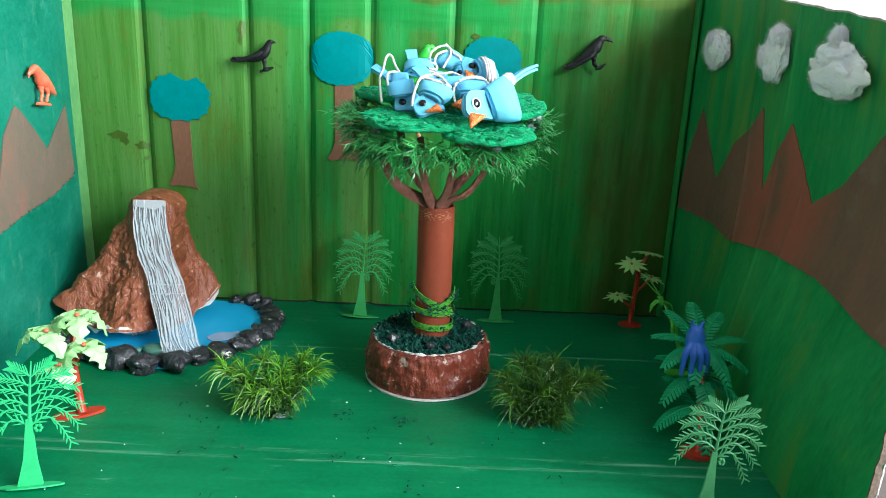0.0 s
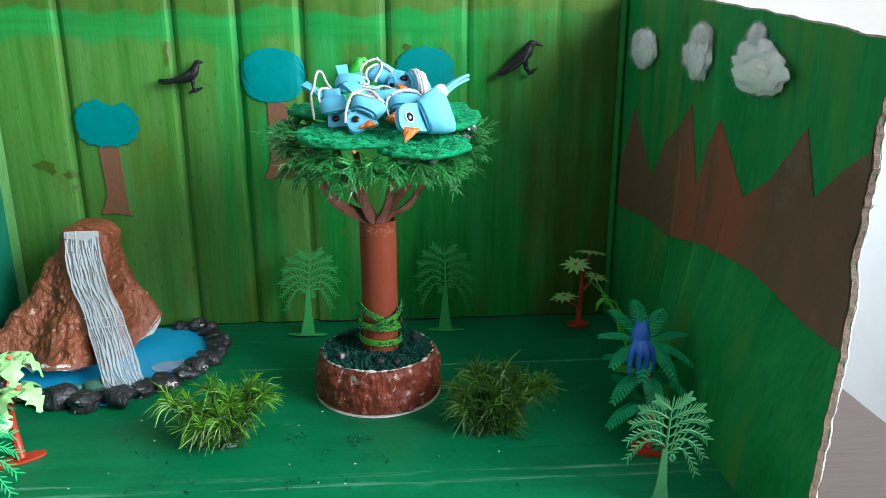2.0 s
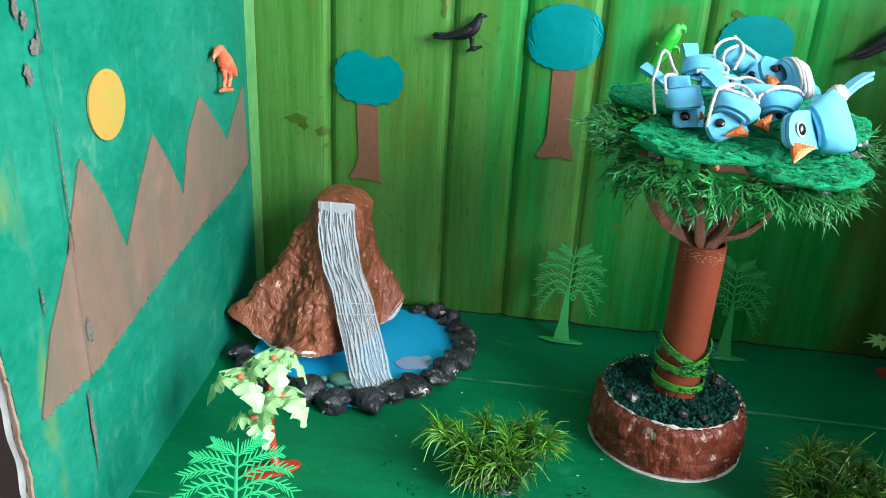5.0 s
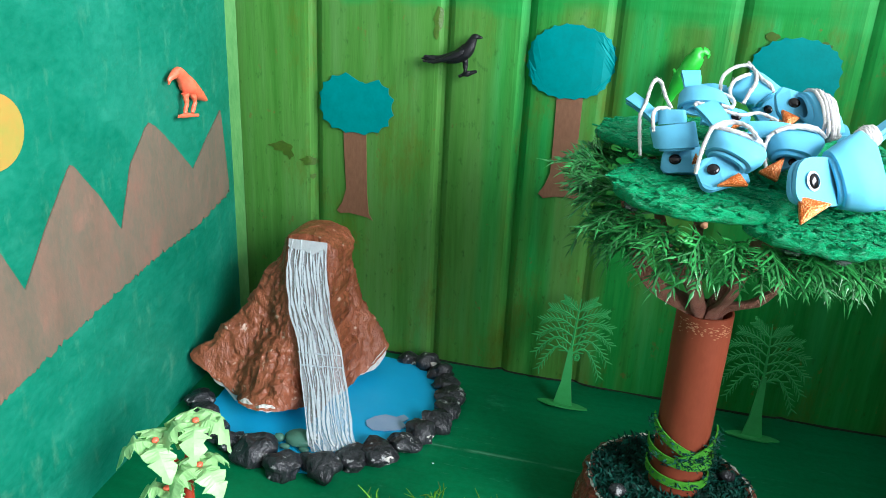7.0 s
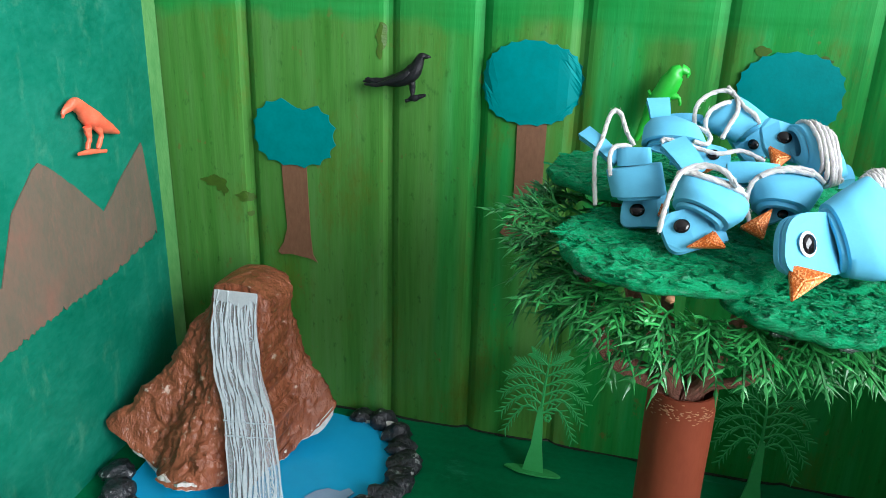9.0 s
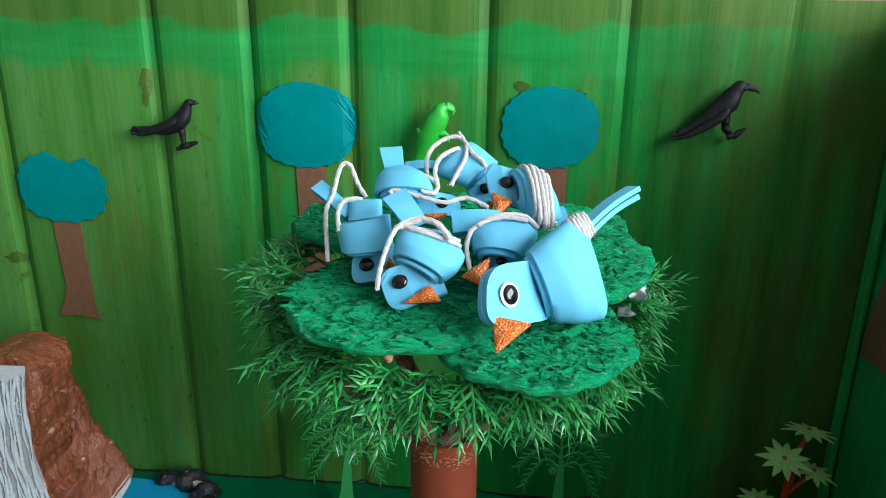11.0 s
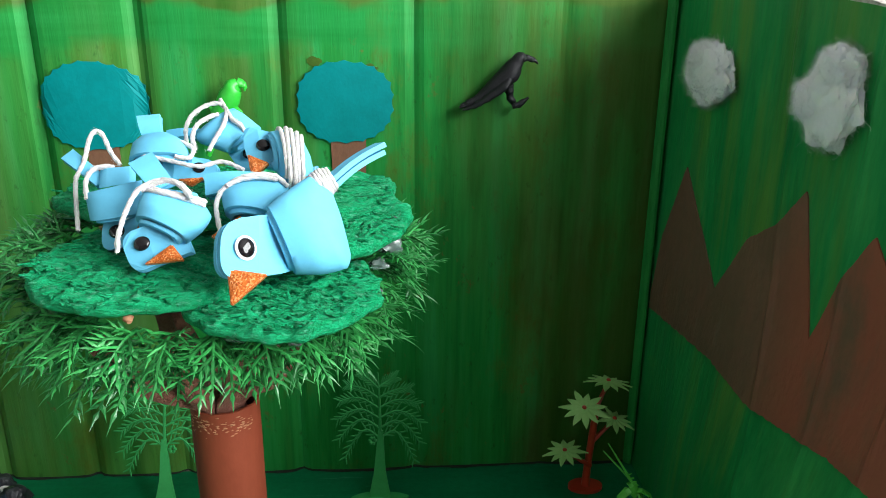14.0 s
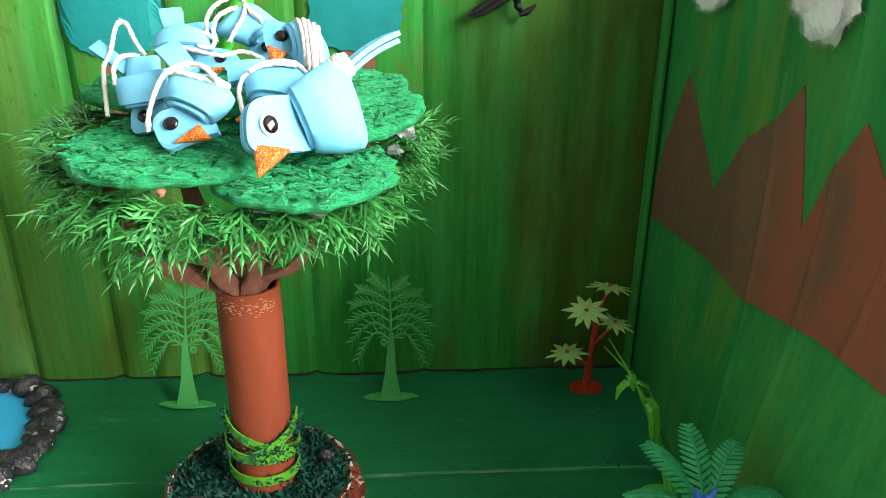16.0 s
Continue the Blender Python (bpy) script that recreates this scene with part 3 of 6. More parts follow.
part("torn_edge", edge_strip(lambda s: left_point(1, s) + Vector((-0.0100, 0.001, 0)), 160, 0.0075, 0.002, 21), "board_white", wall_left, "torn white paper facing")
part("cut_edge", edge_strip(lambda s: left_point(1, s) + Vector((-0.0028, 0, 0)), 160, 0.0030, 0.0024, 22), "board", wall_left, "brown corrugated cut edge")
part("torn_edge", edge_strip(lambda s: right_point(1, s) + Vector((0.0058, -0.0003, 0)), 150, 0.0013, 0.0012, 27), "board_white", wall_right, "torn white paper fibres")
part("cut_edge", edge_strip(lambda s: right_point(1, s) + Vector((-0.0006, 0, 0)), 150, 0.0068, 0.0015, 23), "board_dark", wall_right, "brown corrugated cut edge")


def top_strip(f, n, off, width, seed):
    bm = bmesh.new()
    rows = []
    for i in range(n + 1):
        p = f(i / n)
        h = 0.0015 + 0.0015 * abs(wobble(seed, i * 0.9))
        rows.append([bm.verts.new(p + Vector(off) * k + Vector((0, 0, z))) for k, z in ((0.0, 0), (width, 0), (width, h), (0.0, h))])
    for a, b in zip(rows, rows[1:]):
        for i in range(4):
            bm.faces.new((a[i], a[(i + 1) % 4], b[(i + 1) % 4], b[i]))
    return bm


part("top_edge", top_strip(lambda s: back_point(s, 1), 200, (0, 1, 0), 0.0058, 24), "board", wall_back, "bare cut top edge")
part("top_edge", top_strip(lambda s: right_point(s, 1), 120, (1, 0, 0), 0.0058, 25), "board_torn", wall_right, "torn brown and white top edge")
part("top_edge", top_strip(lambda s: left_point(s, 1), 120, (-1, 0, 0), 0.0058, 26), "board", wall_left, "bare cut top edge")

# painted mountain ranges
LEFT_TOP = [(0.566, 0.152), (0.589, 0.202), (0.611, 0.230), (0.632, 0.266), (0.652, 0.304), (0.656, 0.307), (0.661, 0.301), (0.685, 0.268), (0.710, 0.217), (0.742, 0.256), (0.775, 0.292), (0.779, 0.295), (0.784, 0.291), (0.812, 0.259), (0.837, 0.221),
            (0.860, 0.274), (0.890, 0.303), (0.897, 0.306), (0.905, 0.302), (0.938, 0.275), (0.972, 0.243), (1.008, 0.269), (1.048, 0.292), (1.060, 0.205)]
RIGHT_TOP = [(1.083, 0.195), (1.073, 0.253), (1.041, 0.324), (1.013, 0.288), (0.974, 0.240), (0.940, 0.293), (0.909, 0.313), (0.883, 0.344), (0.858, 0.250), (0.841, 0.298), (0.820, 0.333), (0.789, 0.295), (0.761, 0.258), (0.718, 0.285), (0.691, 0.317), (0.671, 0.343), (0.649, 0.281), (0.615, 0.314), (0.560, 0.352)]
RIGHT_FOOT = [(1.083, 0.178), (0.962, 0.185), (0.900, 0.178), (0.813, 0.191), (0.713, 0.192), (0.670, 0.186), (0.618, 0.176), (0.560, 0.172)]


def mural(top, foot, rough, lay, thick, n=260):
    """Paint between a line of peaks and a foot line, as a thin skin on the wall."""
    ys = lambda line: ([p[0] for p in sorted(line)], [p[1] for p in sorted(line)])
    y0, y1 = max(min(p[0] for p in top), min(p[0] for p in foot)), min(max(p[0] for p in top), max(p[0] for p in foot))
    def f(u, v):
        y = y0 + (y1 - y0) * u
        lo = float(np.interp(y, *ys(foot))) + rough * (abs(wobble(35, y * 140)) + 0.5 * wobble(36, y * 420))
        hi = float(np.interp(y, *ys(top))) + 0.0008 * wobble(37, y * 300)
        return lay(y, lo + max(0.0005, hi - lo) * v)
    return sheet(n, 14, f, lambda u, v: Vector((thick, 0, 0)))


LEFT_FOOT = [(0.566, 0.147), (0.642, 0.143), (0.732, 0.156), (0.800, 0.165), (0.880, 0.174), (0.965, 0.179), (1.060, 0.193)]
part("painted_mountains", mural(LEFT_TOP, LEFT_FOOT, 0.006, lambda y, z: Vector((left_x(y, z) + 0.0014, y, z)), -0.0012), "mountain_paint", wall_left, "painted brown mountain range")
part("painted_mountains", mural(RIGHT_TOP, RIGHT_FOOT, 0.002, lambda y, z: Vector((right_x(max(y, right_front(z) + 0.001), z) - 0.0012, max(y, right_front(z) + 0.001), z)), 0.0010), "mountain_paint_dull", wall_right, "painted brown mountain range")

# torn spots and a slit in the teal board
for k, (y, z, w, h) in enumerate(((0.604, 0.418, 0.005, 0.014), (0.612, 0.404, 0.004, 0.006), (0.618, 0.388, 0.006, 0.006), (0.622, 0.392, 0.003, 0.009), (0.608, 0.373, 0.005, 0.009), (0.634, 0.181, 0.005, 0.010), (0.638, 0.174, 0.003, 0.006), (0.621, 0.103, 0.0020, 0.034), (0.628, 0.425, 0.0012, 0.036), (0.630, 0.30, 0.0008, 0.045), (0.585, 0.23, 0.0012, 0.012))):
    out = [(y + w * math.cos(q) * (0.75 + 0.7 * wobble(k + 240, math.cos(q) * 2.5, math.sin(q) * 2.5)), z + h * math.sin(q) * (0.75 + 0.7 * wobble(k + 260, math.cos(q) * 2.5, math.sin(q) * 2.5))) for q in np.linspace(0, 2 * math.pi, 40, endpoint=False)]
    part("torn_spot", slab(out, 0.0004, lambda a, b, d: (left_x(a, b) + 0.0018 + d + 0.0008 * abs(wobble(k, a * 300, b * 300)), a, b), 1), "torn", wall_left, "torn grey spot in the board")


# ---- paper cut-outs on the walls ----
def scallop(cx, cz, rx, rz, n, amp, dip=0.0):
    out = []
    for i in range(n * 6):
        q = 2 * math.pi * i / (n * 6)
        k = 1 - amp * abs(math.cos(q * n / 2)) - dip * math.exp(-((q - math.pi / 2 + 0.22) / 0.24) ** 2)
        k *= 1 + 0.03 * wobble(31, math.cos(q) * 2, math.sin(q) * 2, cx * 40)
        out.append((cx + rx * k * math.copysign(abs(math.cos(q)) ** 0.85, math.cos(q)), cz + rz * k * math.copysign(abs(math.sin(q)) ** 0.85, math.sin(q))))
    return out


def paper_tree(crown, trunk, label):
    t = thing("paper_tree", label, "wall decoration", (trunk[0][0], 1.09, trunk[0][1]), "paper trees on the back wall")
    lay = lambda off: (lambda a, b, d: (a, back_y(a, b) - off - d - 0.0004 * abs(wobble(33, a * 30, b * 30)), b))
    part("trunk", slab(trunk, 0.0007, lay(0.0007), 2), "brown_paper", t, "brown paper trunk")
    part("crown", slab(crown, 0.0008, lay(0.0017), 2), "teal_paper", t, "teal scalloped paper crown")


paper_tree(scallop(-0.386, 0.3045, 0.0465, 0.0345, 16, 0.085, 0.26), [(-0.401, 0.285), (-0.399, 0.24), (-0.397, 0.205), (-0.402, 0.188), (-0.409, 0.177), (-0.405, 0.174), (-0.394, 0.176), (-0.385, 0.175), (-0.371, 0.173), (-0.364, 0.170), (-0.369, 0.178), (-0.371, 0.20), (-0.372, 0.24), (-0.373, 0.285)], "teal paper tree with a double-lobed crown on the green wall")
paper_tree(scallop(-0.153, 0.3675, 0.0455, 0.0375, 24, 0.045), [(-0.164, 0.34), (-0.163, 0.29), (-0.163, 0.25), (-0.168, 0.236), (-0.174, 0.226), (-0.168, 0.222), (-0.155, 0.225), (-0.142, 0.226), (-0.128, 0.222), (-0.130, 0.234), (-0.136, 0.245), (-0.137, 0.28), (-0.137, 0.34)], "round teal paper tree with brown trunk on the green wall")
paper_tree(scallop(0.058, 0.371, 0.0425, 0.0355, 22, 0.05), [(0.044, 0.345), (0.045, 0.30), (0.044, 0.25), (0.038, 0.236), (0.034, 0.228), (0.046, 0.224), (0.062, 0.226), (0.080, 0.224), (0.077, 0.238), (0.073, 0.26), (0.074, 0.30), (0.075, 0.345)], "round teal paper tree half hidden behind the nest")

for k, (x, z, w, h) in enumerate(((-0.478, 0.246, 0.020, 0.008), (-0.470, 0.240, 0.008, 0.010), (-0.444, 0.232, 0.015, 0.007), (-0.294, 0.402, 0.008, 0.014), (-0.296, 0.388, 0.004, 0.010), (0.033, 0.405, 0.009, 0.005), (0.080, 0.400, 0.010, 0.004), (-0.440, 0.214, 0.005, 0.004))):
    out = [(x + w * math.cos(q) * (0.7 + 0.5 * wobble(k + 40, math.cos(q) * 1.5, math.sin(q) * 1.5)), z + h * math.sin(q) * (0.7 + 0.6 * wobble(k + 60, math.cos(q) * 1.5, math.sin(q) * 1.5))) for q in np.linspace(0, 2 * math.pi, 24, endpoint=False)]
    part("paint_smear", slab(out, 0.0002, lambda a, b, d: (a, back_y(a, b) - 0.0004 - d, b), 1), "smear", wall_back, "dark olive smear of paint")

sun = thing("paper_sun", "yellow painted disc glued on the teal wall", "wall decoration", (-0.496, 0.704, 0.3355))
part("disc", slab([(0.704 + 0.0292 * math.cos(q), 0.3355 + 0.0265 * math.sin(q)) for q in np.linspace(0, 2 * math.pi, 48, endpoint=False)], 0.0014, lambda a, b, d: (left_x(a, b) + 0.0006 + d, a, b), 1), "sun_yellow", sun)


# ---- small moulded animals: each one plain mesh ----
def figure(name, material, label, tubes, category="toy figure"):
    bm = bmesh.new()
    for pts, radii, flat in tubes:
        tube(pts, radii, 12, 22, bm, flat)
    for v in bm.verts:
        p = v.co * 1.0
        v.co += Vector((wobble(3, p.x * 260, p.z * 260), wobble(4, p.x * 260, p.z * 260), wobble(5, p.x * 260, p.z * 260))) * 0.0011
    ob = part(name, bm, material, None, label, True)
    return tagged(ob, label, category)


BY = 1.080
figure("toy_crow", "black_plastic", "black plastic crow glued to the green back wall", [
    ([(-0.308, BY, 0.361), (-0.290, BY, 0.362), (-0.272, BY, 0.365), (-0.260, BY, 0.372), (-0.255, BY, 0.381), (-0.252, BY, 0.386), (-0.249, BY, 0.386)], (0.001, 0.0034, 0.0075, 0.0085, 0.0052, 0.0046, 0.003), 0.8),
    ([(-0.306, BY - 0.003, 0.359), (-0.290, BY - 0.006, 0.360), (-0.268, BY - 0.007, 0.369), (-0.262, BY - 0.006, 0.374)], (0.0008, 0.0026, 0.0042, 0.002), 0.6),
    ([(-0.306, BY, 0.364), (-0.298, BY, 0.363), (-0.288, BY, 0.363)], (0.0010, 0.0022, 0.0030), 0.6),
    ([(-0.252, BY, 0.3865), (-0.247, BY, 0.3865), (-0.243, BY, 0.3862)], (0.003, 0.002, 0.0006), 0.8),
    ([(-0.262, BY, 0.366), (-0.260, BY, 0.356), (-0.261, BY, 0.349)], (0.004, 0.0024, 0.002), 1.0),
    ([(-0.267, BY, 0.346), (-0.258, BY, 0.349), (-0.248, BY, 0.352)], (0.0015, 0.0028, 0.0012), 1.0)])
crow = figure("toy_crow", "black_plastic", "black plastic crow leaning forward on the back wall", [
    ([(0.160, BY, 0.365), (0.175, BY, 0.372), (0.190, BY, 0.383), (0.202, BY, 0.394), (0.207, BY, 0.403), (0.211, BY, 0.407), (0.214, BY, 0.405)], (0.0012, 0.0040, 0.0082, 0.0092, 0.0062, 0.0052, 0.004), 0.8),
    ([(0.162, BY - 0.003, 0.363), (0.175, BY - 0.006, 0.369), (0.195, BY - 0.008, 0.383), (0.202, BY - 0.006, 0.392)], (0.0008, 0.0030, 0.0046, 0.002), 0.6),
    ([(0.160, BY, 0.367), (0.168, BY, 0.370), (0.178, BY, 0.374)], (0.0010, 0.0024, 0.0034), 0.6),
    ([(0.212, BY, 0.4065), (0.219, BY, 0.406), (0.2255, BY, 0.402)], (0.0038, 0.0026, 0.0008), 0.8),
    ([(0.201, BY, 0.384), (0.203, BY, 0.374), (0.206, BY, 0.369)], (0.005, 0.003, 0.0025), 1.0),
    ([(0.205, BY, 0.366), (0.212, BY, 0.368), (0.219, BY, 0.374)], (0.0025, 0.0026, 0.0012), 1.0)])
crow.location = (-0.004, 0, 0.003)
figure("toy_parrot", "bright_green", "bright green plastic parrot on the back wall", [
    ([(-0.058, 1.076, 0.328), (-0.052, 1.076, 0.345), (-0.044, 1.074, 0.362), (-0.037, 1.073, 0.376), (-0.032, 1.073, 0.386), (-0.028, 1.073, 0.388)], (0.002, 0.005, 0.0095, 0.0095, 0.0075, 0.004), 0.9),
    ([(-0.029, 1.073, 0.389), (-0.024, 1.073, 0.387), (-0.0235, 1.073, 0.382)], (0.0045, 0.003, 0.001), 0.8),
    ([(-0.036, 1.072, 0.368), (-0.028, 1.071, 0.366), (-0.026, 1.071, 0.360)], (0.004, 0.002, 0.001), 0.9),
    ([(-0.046, 1.072, 0.366), (-0.051, 1.072, 0.367), (-0.053, 1.072, 0.371)], (0.003, 0.002, 0.001), 0.9)])
LX = -0.5115
figure("toy_parrot", "coral", "coral plastic bird on thin legs glued to the teal wall", [
    ([(LX + 0.002, 0.932, 0.344), (LX + 0.002, 0.940, 0.347), (LX + 0.001, 0.950, 0.341), (LX, 0.961, 0.331), (LX - 0.002, 0.978, 0.321), (LX - 0.006, 1.000, 0.311)], (0.0035, 0.0060, 0.0062, 0.0090, 0.0068, 0.0022), 0.75),
    ([(LX + 0.002, 0.935, 0.345), (LX + 0.002, 0.928, 0.342), (LX + 0.002, 0.926, 0.337)], (0.0045, 0.0030, 0.0012), 0.8),
    ([(LX + 0.001, 0.953, 0.325), (LX + 0.001, 0.954, 0.315), (LX + 0.001, 0.950, 0.306)], (0.0038, 0.0023, 0.0020), 1.0),
    ([(LX, 0.966, 0.324), (LX, 0.970, 0.314), (LX, 0.964, 0.304)], (0.0038, 0.0023, 0.0020), 1.0),
    ([(LX + 0.002, 0.938, 0.3050), (LX + 0.001, 0.953, 0.3035), (LX, 0.974, 0.300)], (0.0015, 0.0026, 0.0015), 1.0)])
# folded pale green margin of the back wall in the corner
part("corner_strip", sheet(2, 40, lambda u, v: Vector((-0.5385 + 0.0115 * u, 1.0865 - 0.008 * (1 - u), 0.004 + v * 0.468)), lambda u, v: Vector((-0.002, 0.003, 0))), "pale_green", wall_back, "pale green folded margin")


part("corner_fold", sheet(3, 40, lambda u, v: Vector((0.3315 + 0.007 * u, 1.0880 - 0.0025 * math.sin(math.pi * u) - 0.006 * u, 0.004 + v * 0.466)), lambda u, v: Vector((0.001, 0.002, 0))), "corner_green", wall_back, "green fold in the corner")


# ---- cotton clouds on the right wall ----
def cotton_cloud(cy, cz, puffs, seed, label):
    """Loose cotton wool: an uneven pad with stray fibres all round."""
    x = right_x(cy, cz) - 0.003
    rng = random.Random(seed)
    bm = bmesh.new()
    for k, (dy, dz, ry, rz) in enumerate(puffs):
        blob((x, cy + dy, cz + dz), (0.0085, ry * 0.94, rz * 0.94), seed + k, 0.24, 2.2, 5, bm)
    verts = [v.co.copy() for v in bm.verts]
    for _ in range(30000):
        p = rng.choice(verts)
        d = Vector((rng.uniform(-0.5, 0.2), rng.uniform(-1, 1), rng.uniform(-1, 1))).normalized() * rng.uniform(0.003, 0.0105) * rng.uniform(0.35, 1.0)
        bend = d.orthogonal().normalized() * rng.uniform(-0.4, 0.4) * d.length
        e = d.orthogonal().normalized() * 0.00006
        a = [bm.verts.new(p + c) for c in (-e, e, d * 0.6 + bend + e, d * 0.6 + bend - e)]
        t = bm.verts.new(p + d)
        bm.faces.new(a)
        bm.faces.new((a[3], a[2], t))
    ob = part("cotton_cloud", bm, "cotton", None, label, True)
    return tagged(ob, label, "cloud", "cotton clouds on the side wall")


cotton_cloud(1.020, 0.403, ((0, 0.000, 0.042, 0.0245), (0.012, 0.010, 0.020, 0.013)), 41, "small white cotton wool cloud glued on the dark wall")
cotton_cloud(0.872, 0.402, ((0.000, 0.000, 0.028, 0.032), (0.020, -0.003, 0.018, 0.015), (-0.004, 0.018, 0.020, 0.014)), 43, "tall white cotton wool cloud glued on the dark wall")
cotton_cloud(0.755, 0.393, ((0, -0.005, 0.060, 0.022), (0.006, 0.010, 0.038, 0.018), (-0.012, -0.012, 0.034, 0.015), (0.006, 0.028, 0.012, 0.012)), 47, "large white cotton wool cloud with a pointed top")


# ---- the room round the box ----
table = thing("table", "mauve brown wood laminate table under the carton", "table", (-0.1, 0.5, -0.75))
part("tabletop", box(-0.75, 0.57, 0.05, 1.25, -0.032, -0.0065, 0.002), "table", table)
for tx in (-0.70, 0.52):
    for ty in (0.10, 1.20):
        part("leg", box(tx - 0.025, tx + 0.025, ty - 0.025, ty + 0.025, -0.75, -0.034, 0.003), "table", table)
RX0, RX1, RY0, RY1, RZ0, RZ1 = -2.3, 1.76, -3.2, 1.75, -0.75, 1.85
room_floor = part("room_floor", box(RX0, RX1, RY0, RY1, RZ0 - 0.1, RZ0), "room_floor", None, "brown room floor")
tagged(room_floor, "plain brown floor of the room", "floor", kind="structure")
room_ceiling = part("room_ceiling", box(RX0, RX1, RY0, RY1, RZ1, RZ1 + 0.1), "room_ceiling")
tagged(room_ceiling, "plain pale ceiling of the room", "ceiling", kind="structure")
for nm, b in (("room_wall_north", (RX0 - 0.1, RX1 + 0.1, RY1, RY1 + 0.1)), ("room_wall_south", (RX0 - 0.1, RX1 + 0.1, RY0 - 0.1, RY0)), ("room_wall_west", (RX0 - 0.1, RX0, RY0, RY1))):
    w = part(nm, box(b[0], b[1], b[2], b[3], RZ0, RZ1), "wall_white" if nm.endswith("north") else "south_white" if nm.endswith("south") else "far_wall")
    tagged(w, "plain painted room wall", "wall", kind="structure")
bm = box(RX1, RX1 + 0.1, RY0, -1.20, RZ0, RZ1)
box(RX1, RX1 + 0.1, 0.90, RY1, RZ0, RZ1, bm=bm)
box(RX1, RX1 + 0.1, -1.20, 0.90, RZ0, 0.35, bm=bm)
box(RX1, RX1 + 0.1, -1.20, 0.90, 1.75, RZ1, bm=bm)
tagged(part("room_wall_east", bm, "far_wall"), "plain room wall with a window opening", "wall", kind="structure")
panel = thing("white_panel", "glossy white low panel against the room wall", "panel", (1.1, 1.7, -0.75))
part("body", box(0.60, 1.74, 1.66, 1.748, -0.75, 0.30, 0.004), "cabinet_white", panel)

headboard = thing("headboard", "brown tufted leatherette headboard behind the carton", "headboard", (-1.0, 1.2, -0.75))


def tuft(u, v):
    x, z = -1.75 + u * 1.1, -0.7 + v * 1.25
    a, b = (x / 0.20 + z / 0.20), (x / 0.20 - z / 0.20)
    fa, fb = abs(a - round(a)), abs(b - round(b))
    crease = math.exp(-(fa / 0.06) ** 2) + math.exp(-(fb / 0.06) ** 2)
    button = math.exp(-((fa ** 2 + fb ** 2) / 0.012))
    return Vector((x, 1.20 + 0.012 * crease + 0.02 * button, z))


part("upholstery", sheet(150, 170, tuft, lambda u, v: Vector((0, 0.09, 0))), "leatherette", headboard, "", True)


# ---- pond, stones and mountain ----
POND = [(-0.480, 0.916), (-0.452, 0.876), (-0.415, 0.868), (-0.375, 0.848), (-0.335, 0.838), (-0.300, 0.868), (-0.270, 0.905), (-0.250, 0.955), (-0.245, 1.010), (-0.262, 1.055), (-0.310, 1.070), (-0.380, 1.072), (-0.450, 1.050), (-0.482, 0.985)]
pond_line = spline([(*p, 0) for p in POND + POND[:1]], 70)[:-1]
pond = part("pond", slab([(p.x, p.y) for p in pond_line], 0.0022, lambda a, b, d: (a, b, 0.0012 + d)), "water")
tagged(pond, "light blue craft foam pond at the mountain's foot", "pond")
STONES = [(-0.492, 0.912, 0.016), (-0.470, 0.884, 0.017), (-0.445, 0.866, 0.016), (-0.424, 0.854, 0.013), (-0.392, 0.847, 0.019), (-0.357, 0.833, 0.018), (-0.322, 0.842, 0.019), (-0.300, 0.866, 0.016), (-0.279, 0.884, 0.017),
          (-0.262, 0.905, 0.017), (-0.251, 0.930, 0.014), (-0.240, 0.952, 0.016), (-0.236, 0.980, 0.015), (-0.240, 1.006, 0.016), (-0.249, 1.030, 0.015), (-0.262, 1.052, 0.016), (-0.284, 1.070, 0.015), (-0.308, 1.074, 0.013)]
for k, (sx, sy, sr) in enumerate(STONES):
    rng = random.Random(100 + k)
    h = sr * rng.uniform(0.5, 0.72)
    st = part("pond_stone", blob((sx, sy, h * 0.82), (sr * rng.uniform(0.9, 1.15), sr * rng.uniform(0.8, 1.0), h), 50 + k, 0.42, 1.05, 3, None, Matrix.Rotation(rng.uniform(0, 3), 3, "Z")), "stone", None, "", True)
    tagged(st, "black painted lump of clay edging the pond", "stone", "stones round the pond")
    if k in (2, 8, 10, 12, 13, 14, 16, 17):
        part("bare_chip", blob((sx + sr * 0.55, sy - sr * 0.35, h * 0.7), (sr * 0.42, sr * 0.35, h * 0.5), 90 + k, 0.5, 2.5, 2), "white_chip", st, "bare grey patch without paint")

FISH = [(-0.312, 0.934), (-0.306, 0.945), (-0.296, 0.952), (-0.284, 0.951), (-0.278, 0.958), (-0.271, 0.953), (-0.275, 0.944), (-0.268, 0.938), (-0.274, 0.930), (-0.288, 0.923), (-0.300, 0.921), (-0.308, 0.926)]
tagged(part("paper_fish", slab(FISH, 0.0009, lambda a, b, d: (a, b, 0.0040 + d)), "lilac"), "lilac fish cut-out lying on the blue pond", "toy fish")
bm = blob((-0.360, 0.878, 0.0095), (0.0165, 0.0125, 0.0065), 61, 0.1, 2, 3)
blob((-0.381, 0.874, 0.0085), (0.0062, 0.0048, 0.0042), 62, 0.1, 2, 2, bm)
for lx, ly in ((-0.371, 0.865), (-0.351, 0.866), (-0.348, 0.889), (-0.368, 0.891)):
    blob((lx, ly, 0.0062), (0.0055, 0.0036, 0.0026), 63, 0.1, 2, 2, bm)
tagged(part("toy_turtle", bm, "olive", None, "", True), "small olive plastic turtle on the pond", "toy turtle")

